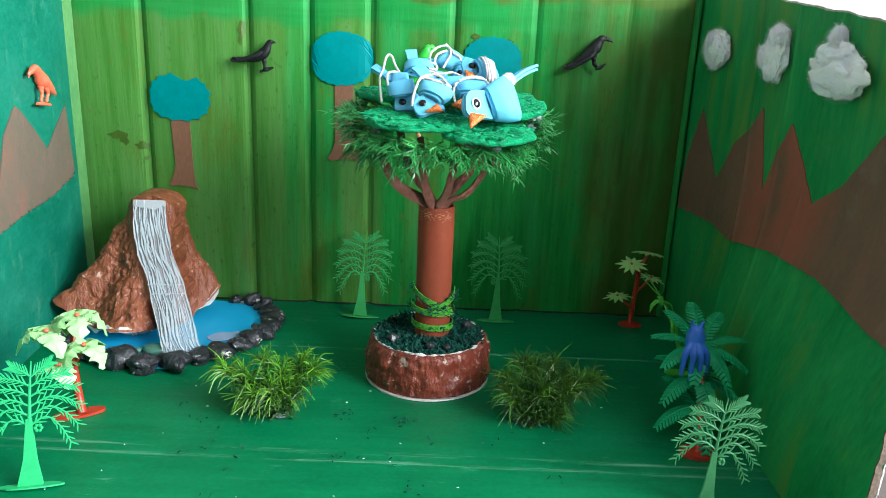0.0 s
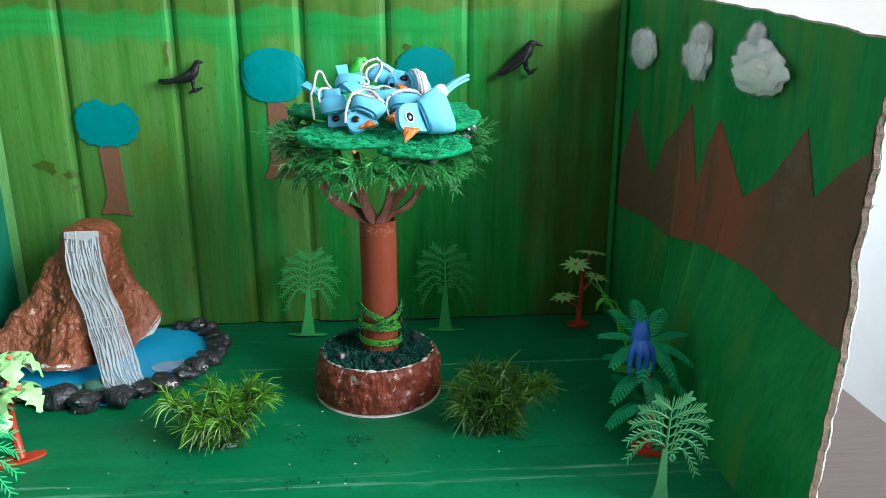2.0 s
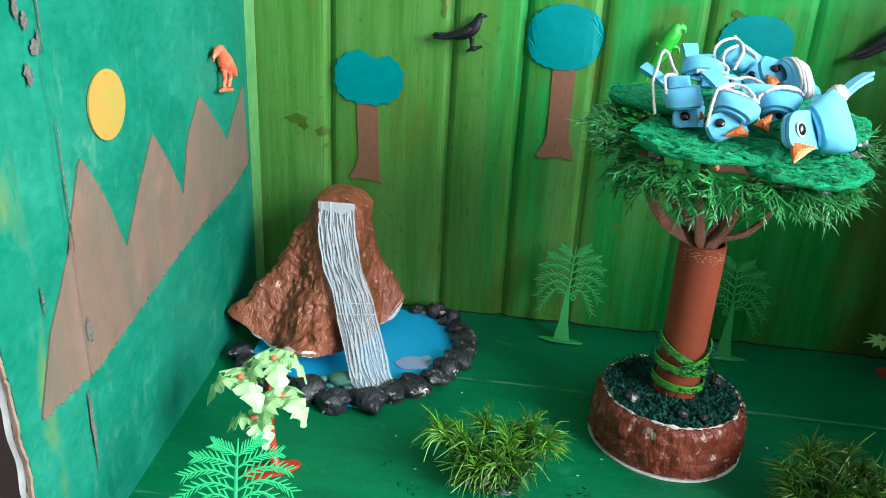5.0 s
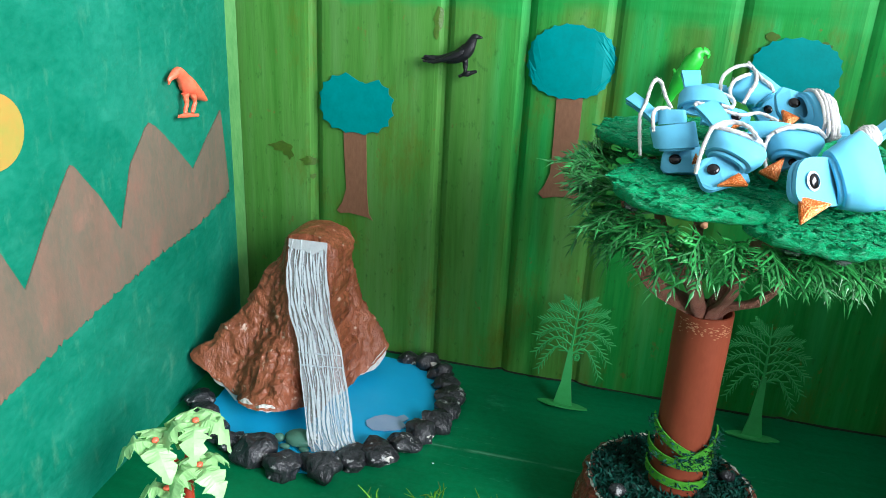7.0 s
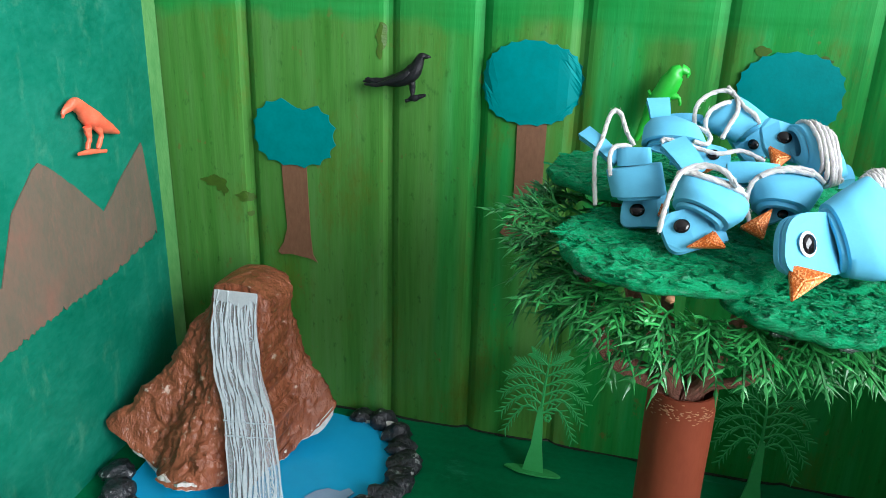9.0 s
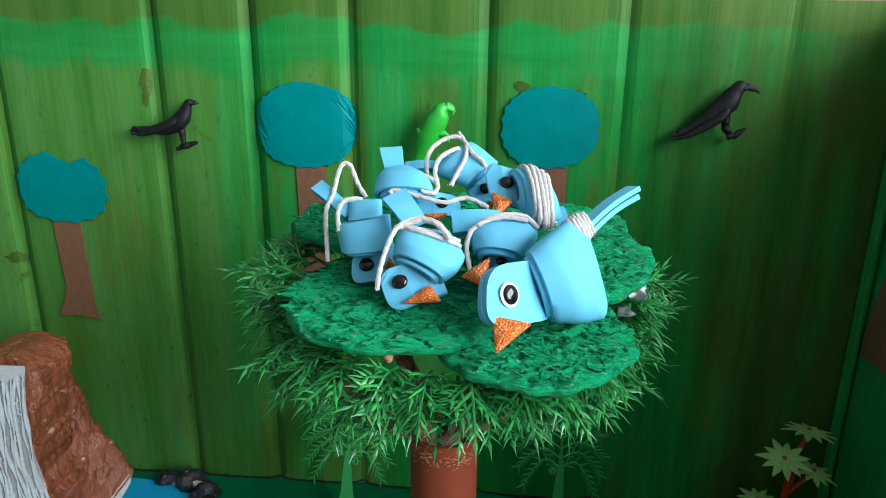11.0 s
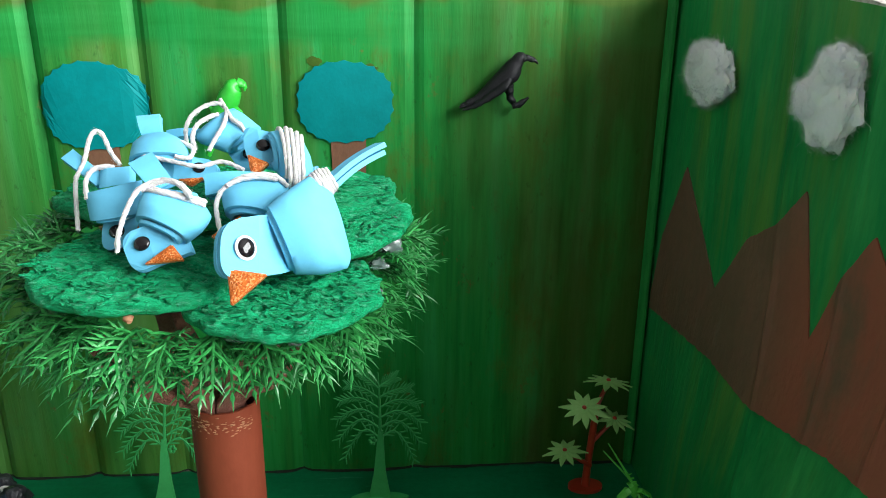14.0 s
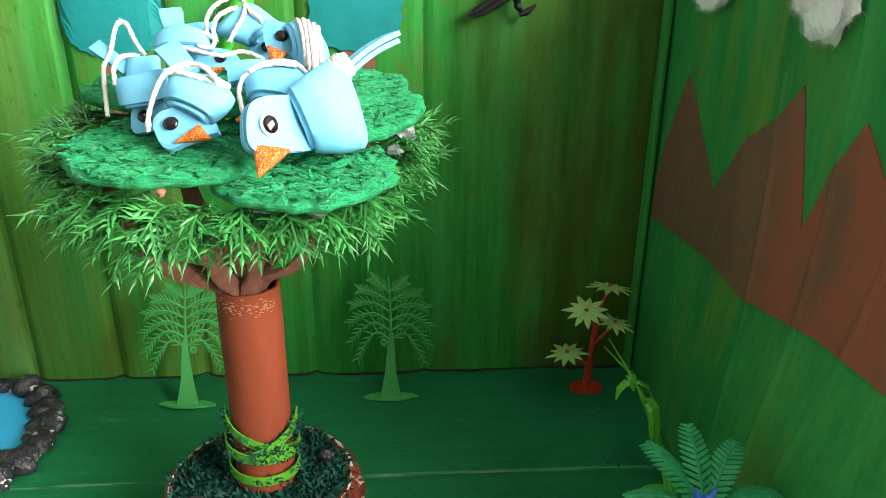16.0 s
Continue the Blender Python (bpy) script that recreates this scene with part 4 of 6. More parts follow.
mountain = thing("model_mountain", "red-brown painted papier-mache mountain in the corner", "model mountain", (-0.41, 0.98, 0))
MC_TOP, MC_BASE = Vector((-0.400, 1.024, 0.185)), Vector((-0.412, 0.985, 0.0))


FALL = [Vector(p) for p in ((-0.395, 0.981, 0.177), (-0.390, 0.966, 0.150), (-0.380, 0.950, 0.115), (-0.366, 0.937, 0.088), (-0.350, 0.915, 0.055), (-0.330, 0.882, 0.020), (-0.321, 0.873, 0.0065))]
fall_line = spline(FALL, 60)

LOBES = ((-1.56, 0.040, 0.50, 0.018), (3.66, 0.050, 0.36, 0.040), (0.52, 0.040, 0.30, 0.034), (2.4, 0.020, 0.8, 0.03))


def mountain_point(q, h):
    """The skin at the angle q (from +x) and the height h in 0..1; three lobes spread at the foot."""
    c = MC_BASE.lerp(MC_TOP, h)
    r = 0.0310 + 0.031 * (1 - h) ** 0.95
    low = 0.0
    for a, out, w, z in LOBES:
        d = (q - a + math.pi) % (2 * math.pi) - math.pi
        g = math.exp(-(d / w) ** 2)
        r += out * g * (1 - h) ** 2.6
        low = max(low, z * g)
    if h > 0.86:
        r *= math.sqrt(max(0.0, 1 - ((h - 0.86) / 0.14) ** 2))
    z = (0.012 + low * 0.9) + (MC_TOP.z - 0.012 - low * 0.9) * h
    d = Vector((math.cos(q), math.sin(q), 0))
    p = Vector((c.x, c.y, z)) + d * r
    big = noise.fractal(p * 28 + Vector((4, 2, 9)), 0.8, 2.1, 5)
    crag = abs(noise.fractal(p * 75 + Vector((1, 7, 3)), 0.7, 2.0, 5))
    crease = abs(noise.fractal(Vector((q * 9, h * 4.5, 3.0)), 0.6, 2.2, 4))
    p += d * (0.0052 * big + 0.0042 * (0.5 - crag) * (1 - 0.5 * h) - 0.0026 * crease) * min(1, (1 - h) * 8)
    p.z += 0.004 * big * (1 - h) + 0.002 * big
    # a shallow bed for the waterfall
    f = min(fall_line, key=lambda g: abs(g.z - p.z))
    if q > math.pi and f.z > 0.02:
        k = max(0.0, 1 - max(0.0, abs(p.x - f.x) - 0.024) / 0.016)
        k = k * k * (3 - 2 * k)
        p.y += k * (f.y + 0.004 + 0.0012 * big - p.y)
    return Vector((p.x, min(p.y, 1.086), p.z))


bm = bmesh.new()
NQ, NH = 190, 110
rows = [[bm.verts.new(mountain_point(2 * math.pi * i / NQ, j / NH)) for i in range(NQ)] for j in range(NH)]
top = bm.verts.new(MC_TOP + Vector((0, 0, 0.0005)))
for a, b in zip(rows, rows[1:]):
    for i in range(NQ):
        bm.faces.new((a[i], a[(i + 1) % NQ], b[(i + 1) % NQ], b[i]))
for i in range(NQ):
    bm.faces.new((rows[-1][i], rows[-1][(i + 1) % NQ], top))
part("rock", bm, "rock_red", mountain, "", True)
def torn(q):
    return -1.0 + 4.6 * math.exp(-((q - 4.05) / 0.20) ** 2) + 4.6 * math.exp(-((q - 0.45) / 0.25) ** 2) + 0.9 * math.sin(q * 9) + 0.7 * math.sin(q * 23)


# white paper core that shows under the painted skin, and the foot it stands on
bm = bmesh.new()
rings = [[bm.verts.new(Vector((*(mountain_point(2 * math.pi * i / NQ, 0.0).xy - MC_BASE.xy) * k, 0)) + Vector((MC_BASE.x, MC_BASE.y, 0)) + Vector((0, 0, z if z < 0.0045 else mountain_point(2 * math.pi * i / NQ, 0.0).z + dz * torn(2 * math.pi * i / NQ)))) for i in range(NQ)] for k, z, dz in ((0.55, 0.004, 0), (0.80, 0.01, 0.002), (0.975, 0.01, -0.0030), (0.985, 0.01, 0.0010))]
for a, b in zip(rings, rings[1:]):
    for i in range(NQ):
        bm.faces.new((a[i], a[(i + 1) % NQ], b[(i + 1) % NQ], b[i]))
part("paper_core", bm, "white_chip", mountain, "torn white paper edge under the paint")

def fall_point(s, w):
    i = min(int(s * 60), 59)
    p = fall_line[i].lerp(fall_line[i + 1], s * 60 - i)
    side = Vector((0.95, 0.31 * (0.2 + s), 0)).normalized()
    return p + side * (w * (0.0208 + 0.002 * s)) + Vector((0, -0.002, 0.001)) * math.cos(w * 1.4)


waterfall = thing("waterfall", "clear plastic strip with milky strands running down the mountain", "waterfall", (-0.36, 0.93, 0))
part("film", sheet(60, 8, lambda u, v: fall_point(u, v * 2 - 1), lambda u, v: Vector((0, -0.0004, 0.0003))), "film", waterfall, "clear film")
part("tape", sheet(8, 12, lambda u, v: fall_point(u * (0.060 + 0.035 * wobble(66, v * 9) + 0.02 * wobble(67, v * 31)), v * 2 - 1) + Vector((0, -0.0016, 0.0012)), lambda u, v: Vector((0, -0.0005, 0.0004))), "film_milky", waterfall, "whitish tape at the top")
for k, s0 in enumerate((0.555, 0.605)):
    part("seam", sheet(1, 24, lambda u, v: fall_point(s0 + (0.005 + 0.005 * wobble(68 + k, v * 14)) * u + 0.008 * v + 0.004 * wobble(69 + k, v * 7), v * 2 - 1) + Vector((0, -0.0024, 0.0016)), lambda u, v: Vector((0, -0.0004, 0.0003))), "strand", waterfall, "glued seam of the film")
for k in range(12):
    rng = random.Random(300 + k)
    w0 = -0.96 + 1.92 * k / 11 + rng.uniform(-0.035, 0.035)
    pts, rr = [], []
    for i in range(61):
        s = i / 60 * (1.0 if k % 3 else 0.95)
        pts.append(fall_point(min(s, 1), max(-1, min(1, w0 + 0.15 * wobble(70 + 11 * k, s * 7) + 0.035 * wobble(170 + 11 * k, s * 19)))) + Vector((0, -0.0015, 0.0010)))
        rr.append(max(0.00030, 0.00098 + 0.0016 * wobble(90 + 13 * k, s * 10) + 0.0006 * wobble(130 + 13 * k, s * 30)))
    part("strand", tube(pts, rr, 6, None, None, 0.40), "strand", waterfall, "", True)
for k in range(16):
    rng = random.Random(340 + k)
    w0, s0, ln = rng.uniform(-0.95, 0.95), rng.uniform(0.02, 0.85), rng.uniform(0.08, 0.30)
    pts = [fall_point(min(1, s0 + ln * i / 16), max(-1, min(1, w0 + 0.16 * (i / 16) * rng.choice((-1, 1)) * 0.4 + 0.06 * wobble(400 + k, i * 0.4)))) + Vector((0, -0.0013, 0.0009)) for i in range(17)]
    part("short_strand", tube(pts, (0.0003, 0.0008, 0.0007, 0.0003), 5, None, None, 0.45), "strand", waterfall, "", True)


# ---- the nest tree ----
TX, TY = -0.0095, 0.862
tree = thing("model_tree", "model tree of a painted card tube with a bark nest platform", "model tree", (TX, TY, 0))
bm = bmesh.new()
NB = 200
rings = []
for z, r, amp in ((0.0035, 0.0750, 0.0), *((0.006 + 0.003 * i, 0.0765 - 0.0000045 * i ** 2.6, 1) for i in range(16)), (0.0525, 0.0692, 1), (0.0545, 0.0665, 0.8), (0.054, 0.063, 0.5), (0.046, 0.058, 0.3)):
    ring = []
    for i in range(NB):
        q = 2 * math.pi * i / NB
        n = noise.fractal(Vector((math.cos(q) * 5, math.sin(q) * 5, z * 70)), 0.8, 2.0, 5)
        rr = r + amp * (0.0030 * n + 0.0030 * noise.fractal(Vector((math.cos(q) * 3, math.sin(q) * 3, z * 60 + 8)), 0.7, 2.0, 3))
        ring.append(bm.verts.new((TX - 0.004 + rr * math.cos(q), TY + rr * math.sin(q), z + 0.0018 * amp * wobble(77, math.cos(q) * 3, math.sin(q) * 3))))
    rings.append(ring)
for a, b in zip(rings, rings[1:]):
    for i in range(NB):
        bm.faces.new((a[i], a[(i + 1) % NB], b[(i + 1) % NB], b[i]))
bm.faces.new(rings[0][::-1])
bm.faces.new(rings[-1])
base = part("base", bm, "clay_base", tree, "rough red-brown painted clay base", True)
bm = tube([(TX - 0.004, TY, 0.0006), (TX - 0.004, TY, 0.0024)], 0.0768, 72)
part("base_plate", bm, "white_chip", tree, "white card disc under the base")
rim = [Vector((TX - 0.004 + (0.0668 + 0.0010 * wobble(81, math.cos(q) * 5, math.sin(q) * 5)) * math.cos(q), TY + (0.0668 + 0.0010 * wobble(81, math.cos(q) * 5, math.sin(q) * 5)) * math.sin(q), 0.0545 + 0.0012 * wobble(77, math.cos(q) * 3, math.sin(q) * 3))) for q in np.linspace(0, 2 * math.pi, 200)]
bm = tube(rim, [max(0.0002, 0.0006 + 0.0024 * wobble(83, p.x * 130, p.y * 130)) for p in rim], 8)
for v in bm.verts:
    v.co += Vector((wobble(1, v.co.x * 400, v.co.y * 400), wobble(2, v.co.x * 400, v.co.y * 400), wobble(3, v.co.x * 400, v.co.y * 400))) * 0.0007
part("bare_rim", bm, "white_chip", base, "whitish rim without paint")
rng = random.Random(5)


def crumbs(bm, centre, r0, r1, z, n, size, rng, rise=0.006):
    """Many small bent shreds lying in a ring-shaped heap."""
    for _ in range(n):
        q, r = rng.uniform(0, 2 * math.pi), math.sqrt(rng.uniform(r0 ** 2, r1 ** 2))
        p = Vector((centre[0] + r * math.cos(q), centre[1] + r * math.sin(q), z + rise * rng.random() * (1.1 - r / r1 * 0.7)))
        d = Vector((rng.uniform(-1, 1), rng.uniform(-1, 1), rng.uniform(-0.2, 0.9))).normalized() * size * rng.uniform(0.5, 1.3)
        e = d.orthogonal().normalized() * size * 0.10
        f = d.cross(e).normalized() * size * 0.10
        v = [bm.verts.new(p + k) for k in (-e, e, d * 0.6 + e * 1.3 + f, d * 0.6 - e * 1.3 + f, d)]
        bm.faces.new((v[0], v[1], v[2], v[3]))
        bm.faces.new((v[3], v[2], v[4]))


bm = blob((TX - 0.004, TY, 0.046), (0.063, 0.063, 0.011), 8, 0.12, 4, 4)
crumbs(bm, (TX - 0.004, TY), 0.020, 0.0655, 0.052, 4200, 0.0075, rng)
tagged(part("moss", bm, "moss", tree, "dark green shredded moss on the base"), kind="stuff")
for k, (q, r, s) in enumerate(((-1.5, 0.050, 0.0065), (-2.5, 0.052, 0.0075), (0.35, 0.050, 0.007), (-1.15, 0.056, 0.005))):
    part("pebble", blob((TX - 0.004 + r * math.cos(q), TY + r * math.sin(q), 0.059), (s, s * 0.8, s * 0.75), 20 + k, 0.2, 1.5, 2), "stone", tree, "dark pebble in the moss", True)

bm = bmesh.new()
ring_o, ring_i = [], []
for z in np.linspace(0.045, 0.2165, 30):
    r = 0.0213 + 0.0004 * wobble(61, z * 30)
    ring_o.append([bm.verts.new((TX + (r + 0.0003 * wobble(62, q * 2, z * 20)) * math.cos(q), TY + r * math.sin(q), z + (0.002 * wobble(63, math.cos(q) * 2, math.sin(q) * 2) if z > 0.21 else 0))) for q in np.linspace(0, 2 * math.pi, 48, endpoint=False)])
for z in (0.2165, 0.16):
    ring_o.append([bm.verts.new((TX + 0.0195 * math.cos(q), TY + 0.0195 * math.sin(q), z + (0.002 * wobble(63, math.cos(q) * 2, math.sin(q) * 2) if z > 0.21 else 0))) for q in np.linspace(0, 2 * math.pi, 48, endpoint=False)])
for a, b in zip(ring_o, ring_o[1:]):
    for i in range(48):
        bm.faces.new((a[i], a[(i + 1) % 48], b[(i + 1) % 48], b[i]))
trunk = part("trunk", bm, "tube", tree, "terracotta painted card tube", True)
bm = bmesh.new()
for _ in range(110):
    q, z = rng.uniform(-2.6, -0.5), 0.2075 + 0.0028 * rng.gauss(0, 1)
    w = rng.uniform(0.0003, 0.0009)
    blob((TX + 0.0214 * math.cos(q), TY + 0.0214 * math.sin(q), z), (w * 1.6, w * 0.5, w * 0.6), rng.random() * 40, 0.5, 2, 1, bm, Matrix.Rotation(q + math.pi / 2, 3, "Z"))
part("worn_patch", bm, "worn_tan", trunk, "scuffed pale band near the top")

BOUGHS = [((-0.020, 0.853, 0.19), (-0.026, 0.846, 0.217), (-0.050, 0.836, 0.240), (-0.068, 0.832, 0.265), (-0.080, 0.832, 0.305)), ((-0.014, 0.846, 0.19), (-0.016, 0.843, 0.216), (-0.022, 0.835, 0.240), (-0.030, 0.822, 0.300)),
         ((-0.004, 0.848, 0.19), (-0.003, 0.844, 0.218), (0.004, 0.835, 0.245), (0.012, 0.822, 0.300)), ((0.004, 0.856, 0.19), (0.008, 0.852, 0.219), (0.030, 0.848, 0.240), (0.062, 0.850, 0.300)),
         ((0.000, 0.872, 0.19), (0.004, 0.878, 0.22), (0.030, 0.900, 0.255), (0.050, 0.915, 0.318)), ((-0.018, 0.872, 0.19), (-0.022, 0.880, 0.22), (-0.045, 0.900, 0.255), (-0.065, 0.915, 0.318))]
for k, pts in enumerate(BOUGHS):
    pts = [Vector(p) for p in pts]
    for p in pts[:2]:
        o = Vector((p.x - TX, p.y - TY, 0))
        p -= o * max(0.0, 1 - 0.0115 / o.length)
    bm = tube(pts, (0.0068, 0.0072, 0.0066, 0.0058, 0.0045), 10, 22, None, 0.55)
    for v in bm.verts:
        v.co += Vector((wobble(k, v.co.x * 150, v.co.z * 150), wobble(k + 9, v.co.y * 150, v.co.z * 150), 0)) * 0.0016
    part("limb", bm, "limb", tree, "crumpled brown paper limb", True)


def flakes(cx, cy, z, rx, ry, tilt_y, seed, parent):
    """Loose bark flakes lying on a plate."""
    rng = random.Random(seed)
    bm = bmesh.new()
    for _ in range(700):
        q, k = rng.uniform(0, 2 * math.pi), math.sqrt(rng.random()) * 0.97
        x, y = rx * k * math.cos(q), ry * k * math.sin(q)
        p = Vector((cx + x, cy + y, z + 0.0032 + tilt_y * y + rng.uniform(-0.0012, 0.0012)))
        a = rng.gauss(0.0, 0.55)
        d = Vector((math.cos(a), math.sin(a), rng.uniform(-0.22, 0.22))) * rng.uniform(0.0015, 0.0045)
        s = Vector((-math.sin(a), math.cos(a), rng.uniform(-0.35, 0.35))) * rng.uniform(0.0004, 0.0011)
        t = Vector((0, 0, 0.0006))
        v = [bm.verts.new(p + c) for c in (-d, s * rng.uniform(0.5, 1.2) - d * 0.3, d * 0.6 + s, d, d * 0.4 - s, -d * 0.5 - s * 0.8)]
        w = [bm.verts.new(u.co - t * 2) for u in v]
        bm.faces.new(v)
        for i in range(6):
            bm.faces.new((v[i], w[i], w[(i + 1) % 6], v[(i + 1) % 6]))
    tagged(part("bark_litter", bm, "pad", parent, "small raised flakes of bark"), kind="stuff")


def pad(cx, cy, z, rx, ry, tilt_y, seed, turn=0.0):
    """A rough bark plate: lumpy outline and crackled top."""
    bm = bmesh.new()
    n, rings = 120, []
    ct, st = math.cos(turn), math.sin(turn)
    for lev, (k, dz) in enumerate(((0.0, -0.0060), (0.55, -0.0060), (0.95, -0.0052), (0.99, -0.0035), (1.0, -0.0012), (0.99, 0.0010), *((k, 0.0025) for k in (0.95, 0.9, 0.85, 0.8, 0.75, 0.7, 0.65, 0.6, 0.55, 0.5, 0.45, 0.4, 0.35, 0.3, 0.25, 0.2, 0.15, 0.1, 0.05)))):
        ring = []
        for i in range(n):
            q = 2 * math.pi * i / n
            rough = 1 + 0.10 * noise.fractal(Vector((math.cos(q) * 1.6, math.sin(q) * 1.6, seed)), 0.9, 2, 4)
            a, b = rx * k * rough * math.cos(q), ry * k * rough * math.sin(q)
            x, y = a * ct - b * st, a * st + b * ct
            up = 0.0040 * noise.fractal(Vector(((cx + x) * 55, (cy + y) * 120, seed)), 0.5, 2, 5) + 0.0012 * noise.noise(Vector(((cx + x) * 260, (cy + y) * 480, seed))) if lev > 4 else 0.001 * wobble(seed, x * 90, y * 90)
            ring.append(bm.verts.new((cx + x, cy + y, z + dz + tilt_y * y + up)))
        rings.append(ring)
    for a, b in zip(rings, rings[1:]):
        for i in range(n):
            bm.faces.new((a[i], a[(i + 1) % n], b[(i + 1) % n], b[i]))
    bm.faces.new(rings[-1])
    bmesh.ops.remove_doubles(bm, verts=bm.verts, dist=0.00002)
    ob = part("nest_plate", bm, "pad", tree, "rough green painted bark plate", True)
    flakes(cx, cy, z, rx, ry, tilt_y, seed, ob)
    return ob


pad(-0.006, 0.905, 0.3395, 0.108, 0.056, 0.05, 3)
pad(0.054, 0.864, 0.3335, 0.054, 0.052, 0.12, 5)
pad(-0.036, 0.818, 0.3215, 0.058, 0.050, 0.10, 9, -0.25)
pad(0.042, 0.802, 0.3115, 0.050, 0.044, 0.08, 12, 0.25)
for k, (x, y, z, s) in enumerate(((0.0965, 0.846, 0.3225, 0.0078), (0.1005, 0.858, 0.331, 0.0060), (0.090, 0.834, 0.315, 0.0045), (0.050, 0.770, 0.300, 0.0045), (-0.075, 0.800, 0.310, 0.005), (0.088, 0.812, 0.306, 0.0040), (0.022, 0.772, 0.302, 0.0055))):
    part("glue_drop", blob((x, y, z), (s * 1.15, s * 0.75, s * 0.65), k, 0.55, 1.6, 3), "glue", tree, "hot glue drop", True)


bud = tube([(-0.0315, 0.7793, 0.3105), (-0.0292, 0.7754, 0.3079)], (0.0016, 0.0028, 0.0012), 8, 6)
part("flower_bud", bud, "worn_tan", tree, "small faded orange bud under the plate", True)


def leaf_blade(bm, p, d, length, width, up):
    """A narrow pointed leaf with a swollen middle, folded along its rib."""
    d = d.normalized()
    s = d.cross(up)
    s = s.normalized() if s.length > 1e-4 else d.orthogonal().normalized()
    f = s.cross(d) * width * 0.35
    a = bm.verts.new(p)
    l1, r1, m1 = bm.verts.new(p + d * length * 0.33 + s * width), bm.verts.new(p + d * length * 0.33 - s * width), bm.verts.new(p + d * length * 0.33 + f)
    l2, r2, m2 = bm.verts.new(p + d * length * 0.56 + s * width * 0.42), bm.verts.new(p + d * length * 0.56 - s * width * 0.42), bm.verts.new(p + d * length * 0.56 + f * 0.5)
    t = bm.verts.new(p + d * length - Vector((0, 0, length * 0.08)))
    for q in ((a, l1, m1), (a, m1, r1), (l1, l2, m2, m1), (m1, m2, r2, r1), (l2, t, m2), (m2, t, r2)):
        bm.faces.new(q)


def sprig(start, way, length, rng, n=8):
    """A stem with alternate side twigs that carry pairs of narrow leaflets, fern-like, most of them in one plane."""
    bm = bmesh.new()
    way = Vector(way).normalized()
    end = Vector(start) + way * length + Vector((0, 0, -0.10 * length))
    midp = Vector(start) + way * length * 0.5 + Vector((0, 0, 0.09 * length))
    line = spline([start, midp, end], 12)
    tube(line, (0.0011, 0.0009, 0.0006), 5, None, bm)
    flat = way.cross(Vector((rng.uniform(-0.6, 0.6), rng.uniform(-0.6, 0.6), 1))).normalized()
    top = flat.cross(way).normalized()
    for i in range(n + 1):
        s = min(0.999, 0.22 + 0.78 * i / n)
        k = min(11, int(s * 12))
        p = line[k].lerp(line[k + 1], s * 12 - k)
        fwd = (line[k + 1] - line[k]).normalized()
        sd = 0.0 if i == n else (1 if i % 2 else -1) * rng.uniform(0.7, 1.15)
        d = (fwd + flat * sd + top * rng.uniform(-0.55, 0.55)).normalized()
        ln = rng.uniform(0.011, 0.019) * (1.0 - 0.25 * s)
        knot = p + d * ln + Vector((0, 0, -0.12 * ln))
        tube([p, p.lerp(knot, 0.55) + top * 0.0006, knot], (0.0009, 0.0008, 0.0006), 4, None, bm)
        side = d.cross(top).normalized()
        for f in (0.42, 0.78, 1.0):
            b = p.lerp(knot, f)
            for sg in ((-1, 1) if f < 1 else (0,)):
                e = (d * rng.uniform(0.8, 1.1) + side * (sg * rng.uniform(0.55, 0.95)) + top * rng.uniform(-0.45, 0.45)).normalized()
                leaf_blade(bm, b, e, rng.uniform(0.0075, 0.0125) * (1.15 if f == 1 else 1.0), rng.uniform(0.00085, 0.00150), top)
    return part("sprig", bm, "leaf", tree, "plastic needle-leaf sprig")


rng = random.Random(12)
for i in range(120):
    q = 2 * math.pi * (i + rng.uniform(-0.3, 0.3)) / 120
    front = 0.5 - 0.5 * math.sin(q)
    low = i % 4
    r = (0.084, 0.080, 0.070, 0.056)[low] - 0.003 * front
    if front > 0.8 and low == 3:
        continue
    if front > 0.7 and low == 0:
        low = 2
        r -= 0.012
    p = (-0.005 + 1.10 * r * math.cos(q), 0.860 + r * 0.95 * math.sin(q), 0.326 - 0.019 * front - 0.0060 * low - 0.004 * max(0.0, front - 0.6) / 0.4)
    d = (math.cos(q), math.sin(q) * 0.9, (0.30, 0.10, -0.12, -0.50 if abs(math.cos(q)) > 0.5 else -0.15)[low] - (0.12 if front > 0.6 else 0) + rng.uniform(-0.2, 0.2))
    sprig(p, d, (0.026, 0.030, 0.034, 0.034)[low] * rng.uniform(0.8, 1.2), rng)


# vines and ribbon round the trunk
def coil(z0, z1, turns, r, q0, n=60):
    return [Vector((TX + r * math.cos(q0 + 2 * math.pi * turns * i / n), TY + r * math.sin(q0 + 2 * math.pi * turns * i / n), z0 + (z1 - z0) * i / n)) for i in range(n + 1)]


def ribbon(line, width, lift):
    bm = bmesh.new()
    a = []
    for p in line:
        o = Vector((p.x - TX, p.y - TY, 0)).normalized()
        a.append([bm.verts.new(p + q) for q in (Vector((0, 0, -width)), Vector((0, 0, width)), Vector((0, 0, width)) + o * lift, Vector((0, 0, -width)) + o * lift)])
    for s, t in zip(a, a[1:]):
        for i in range(4):
            bm.faces.new((s[i], s[(i + 1) % 4], t[(i + 1) % 4], t[i]))
    return bm


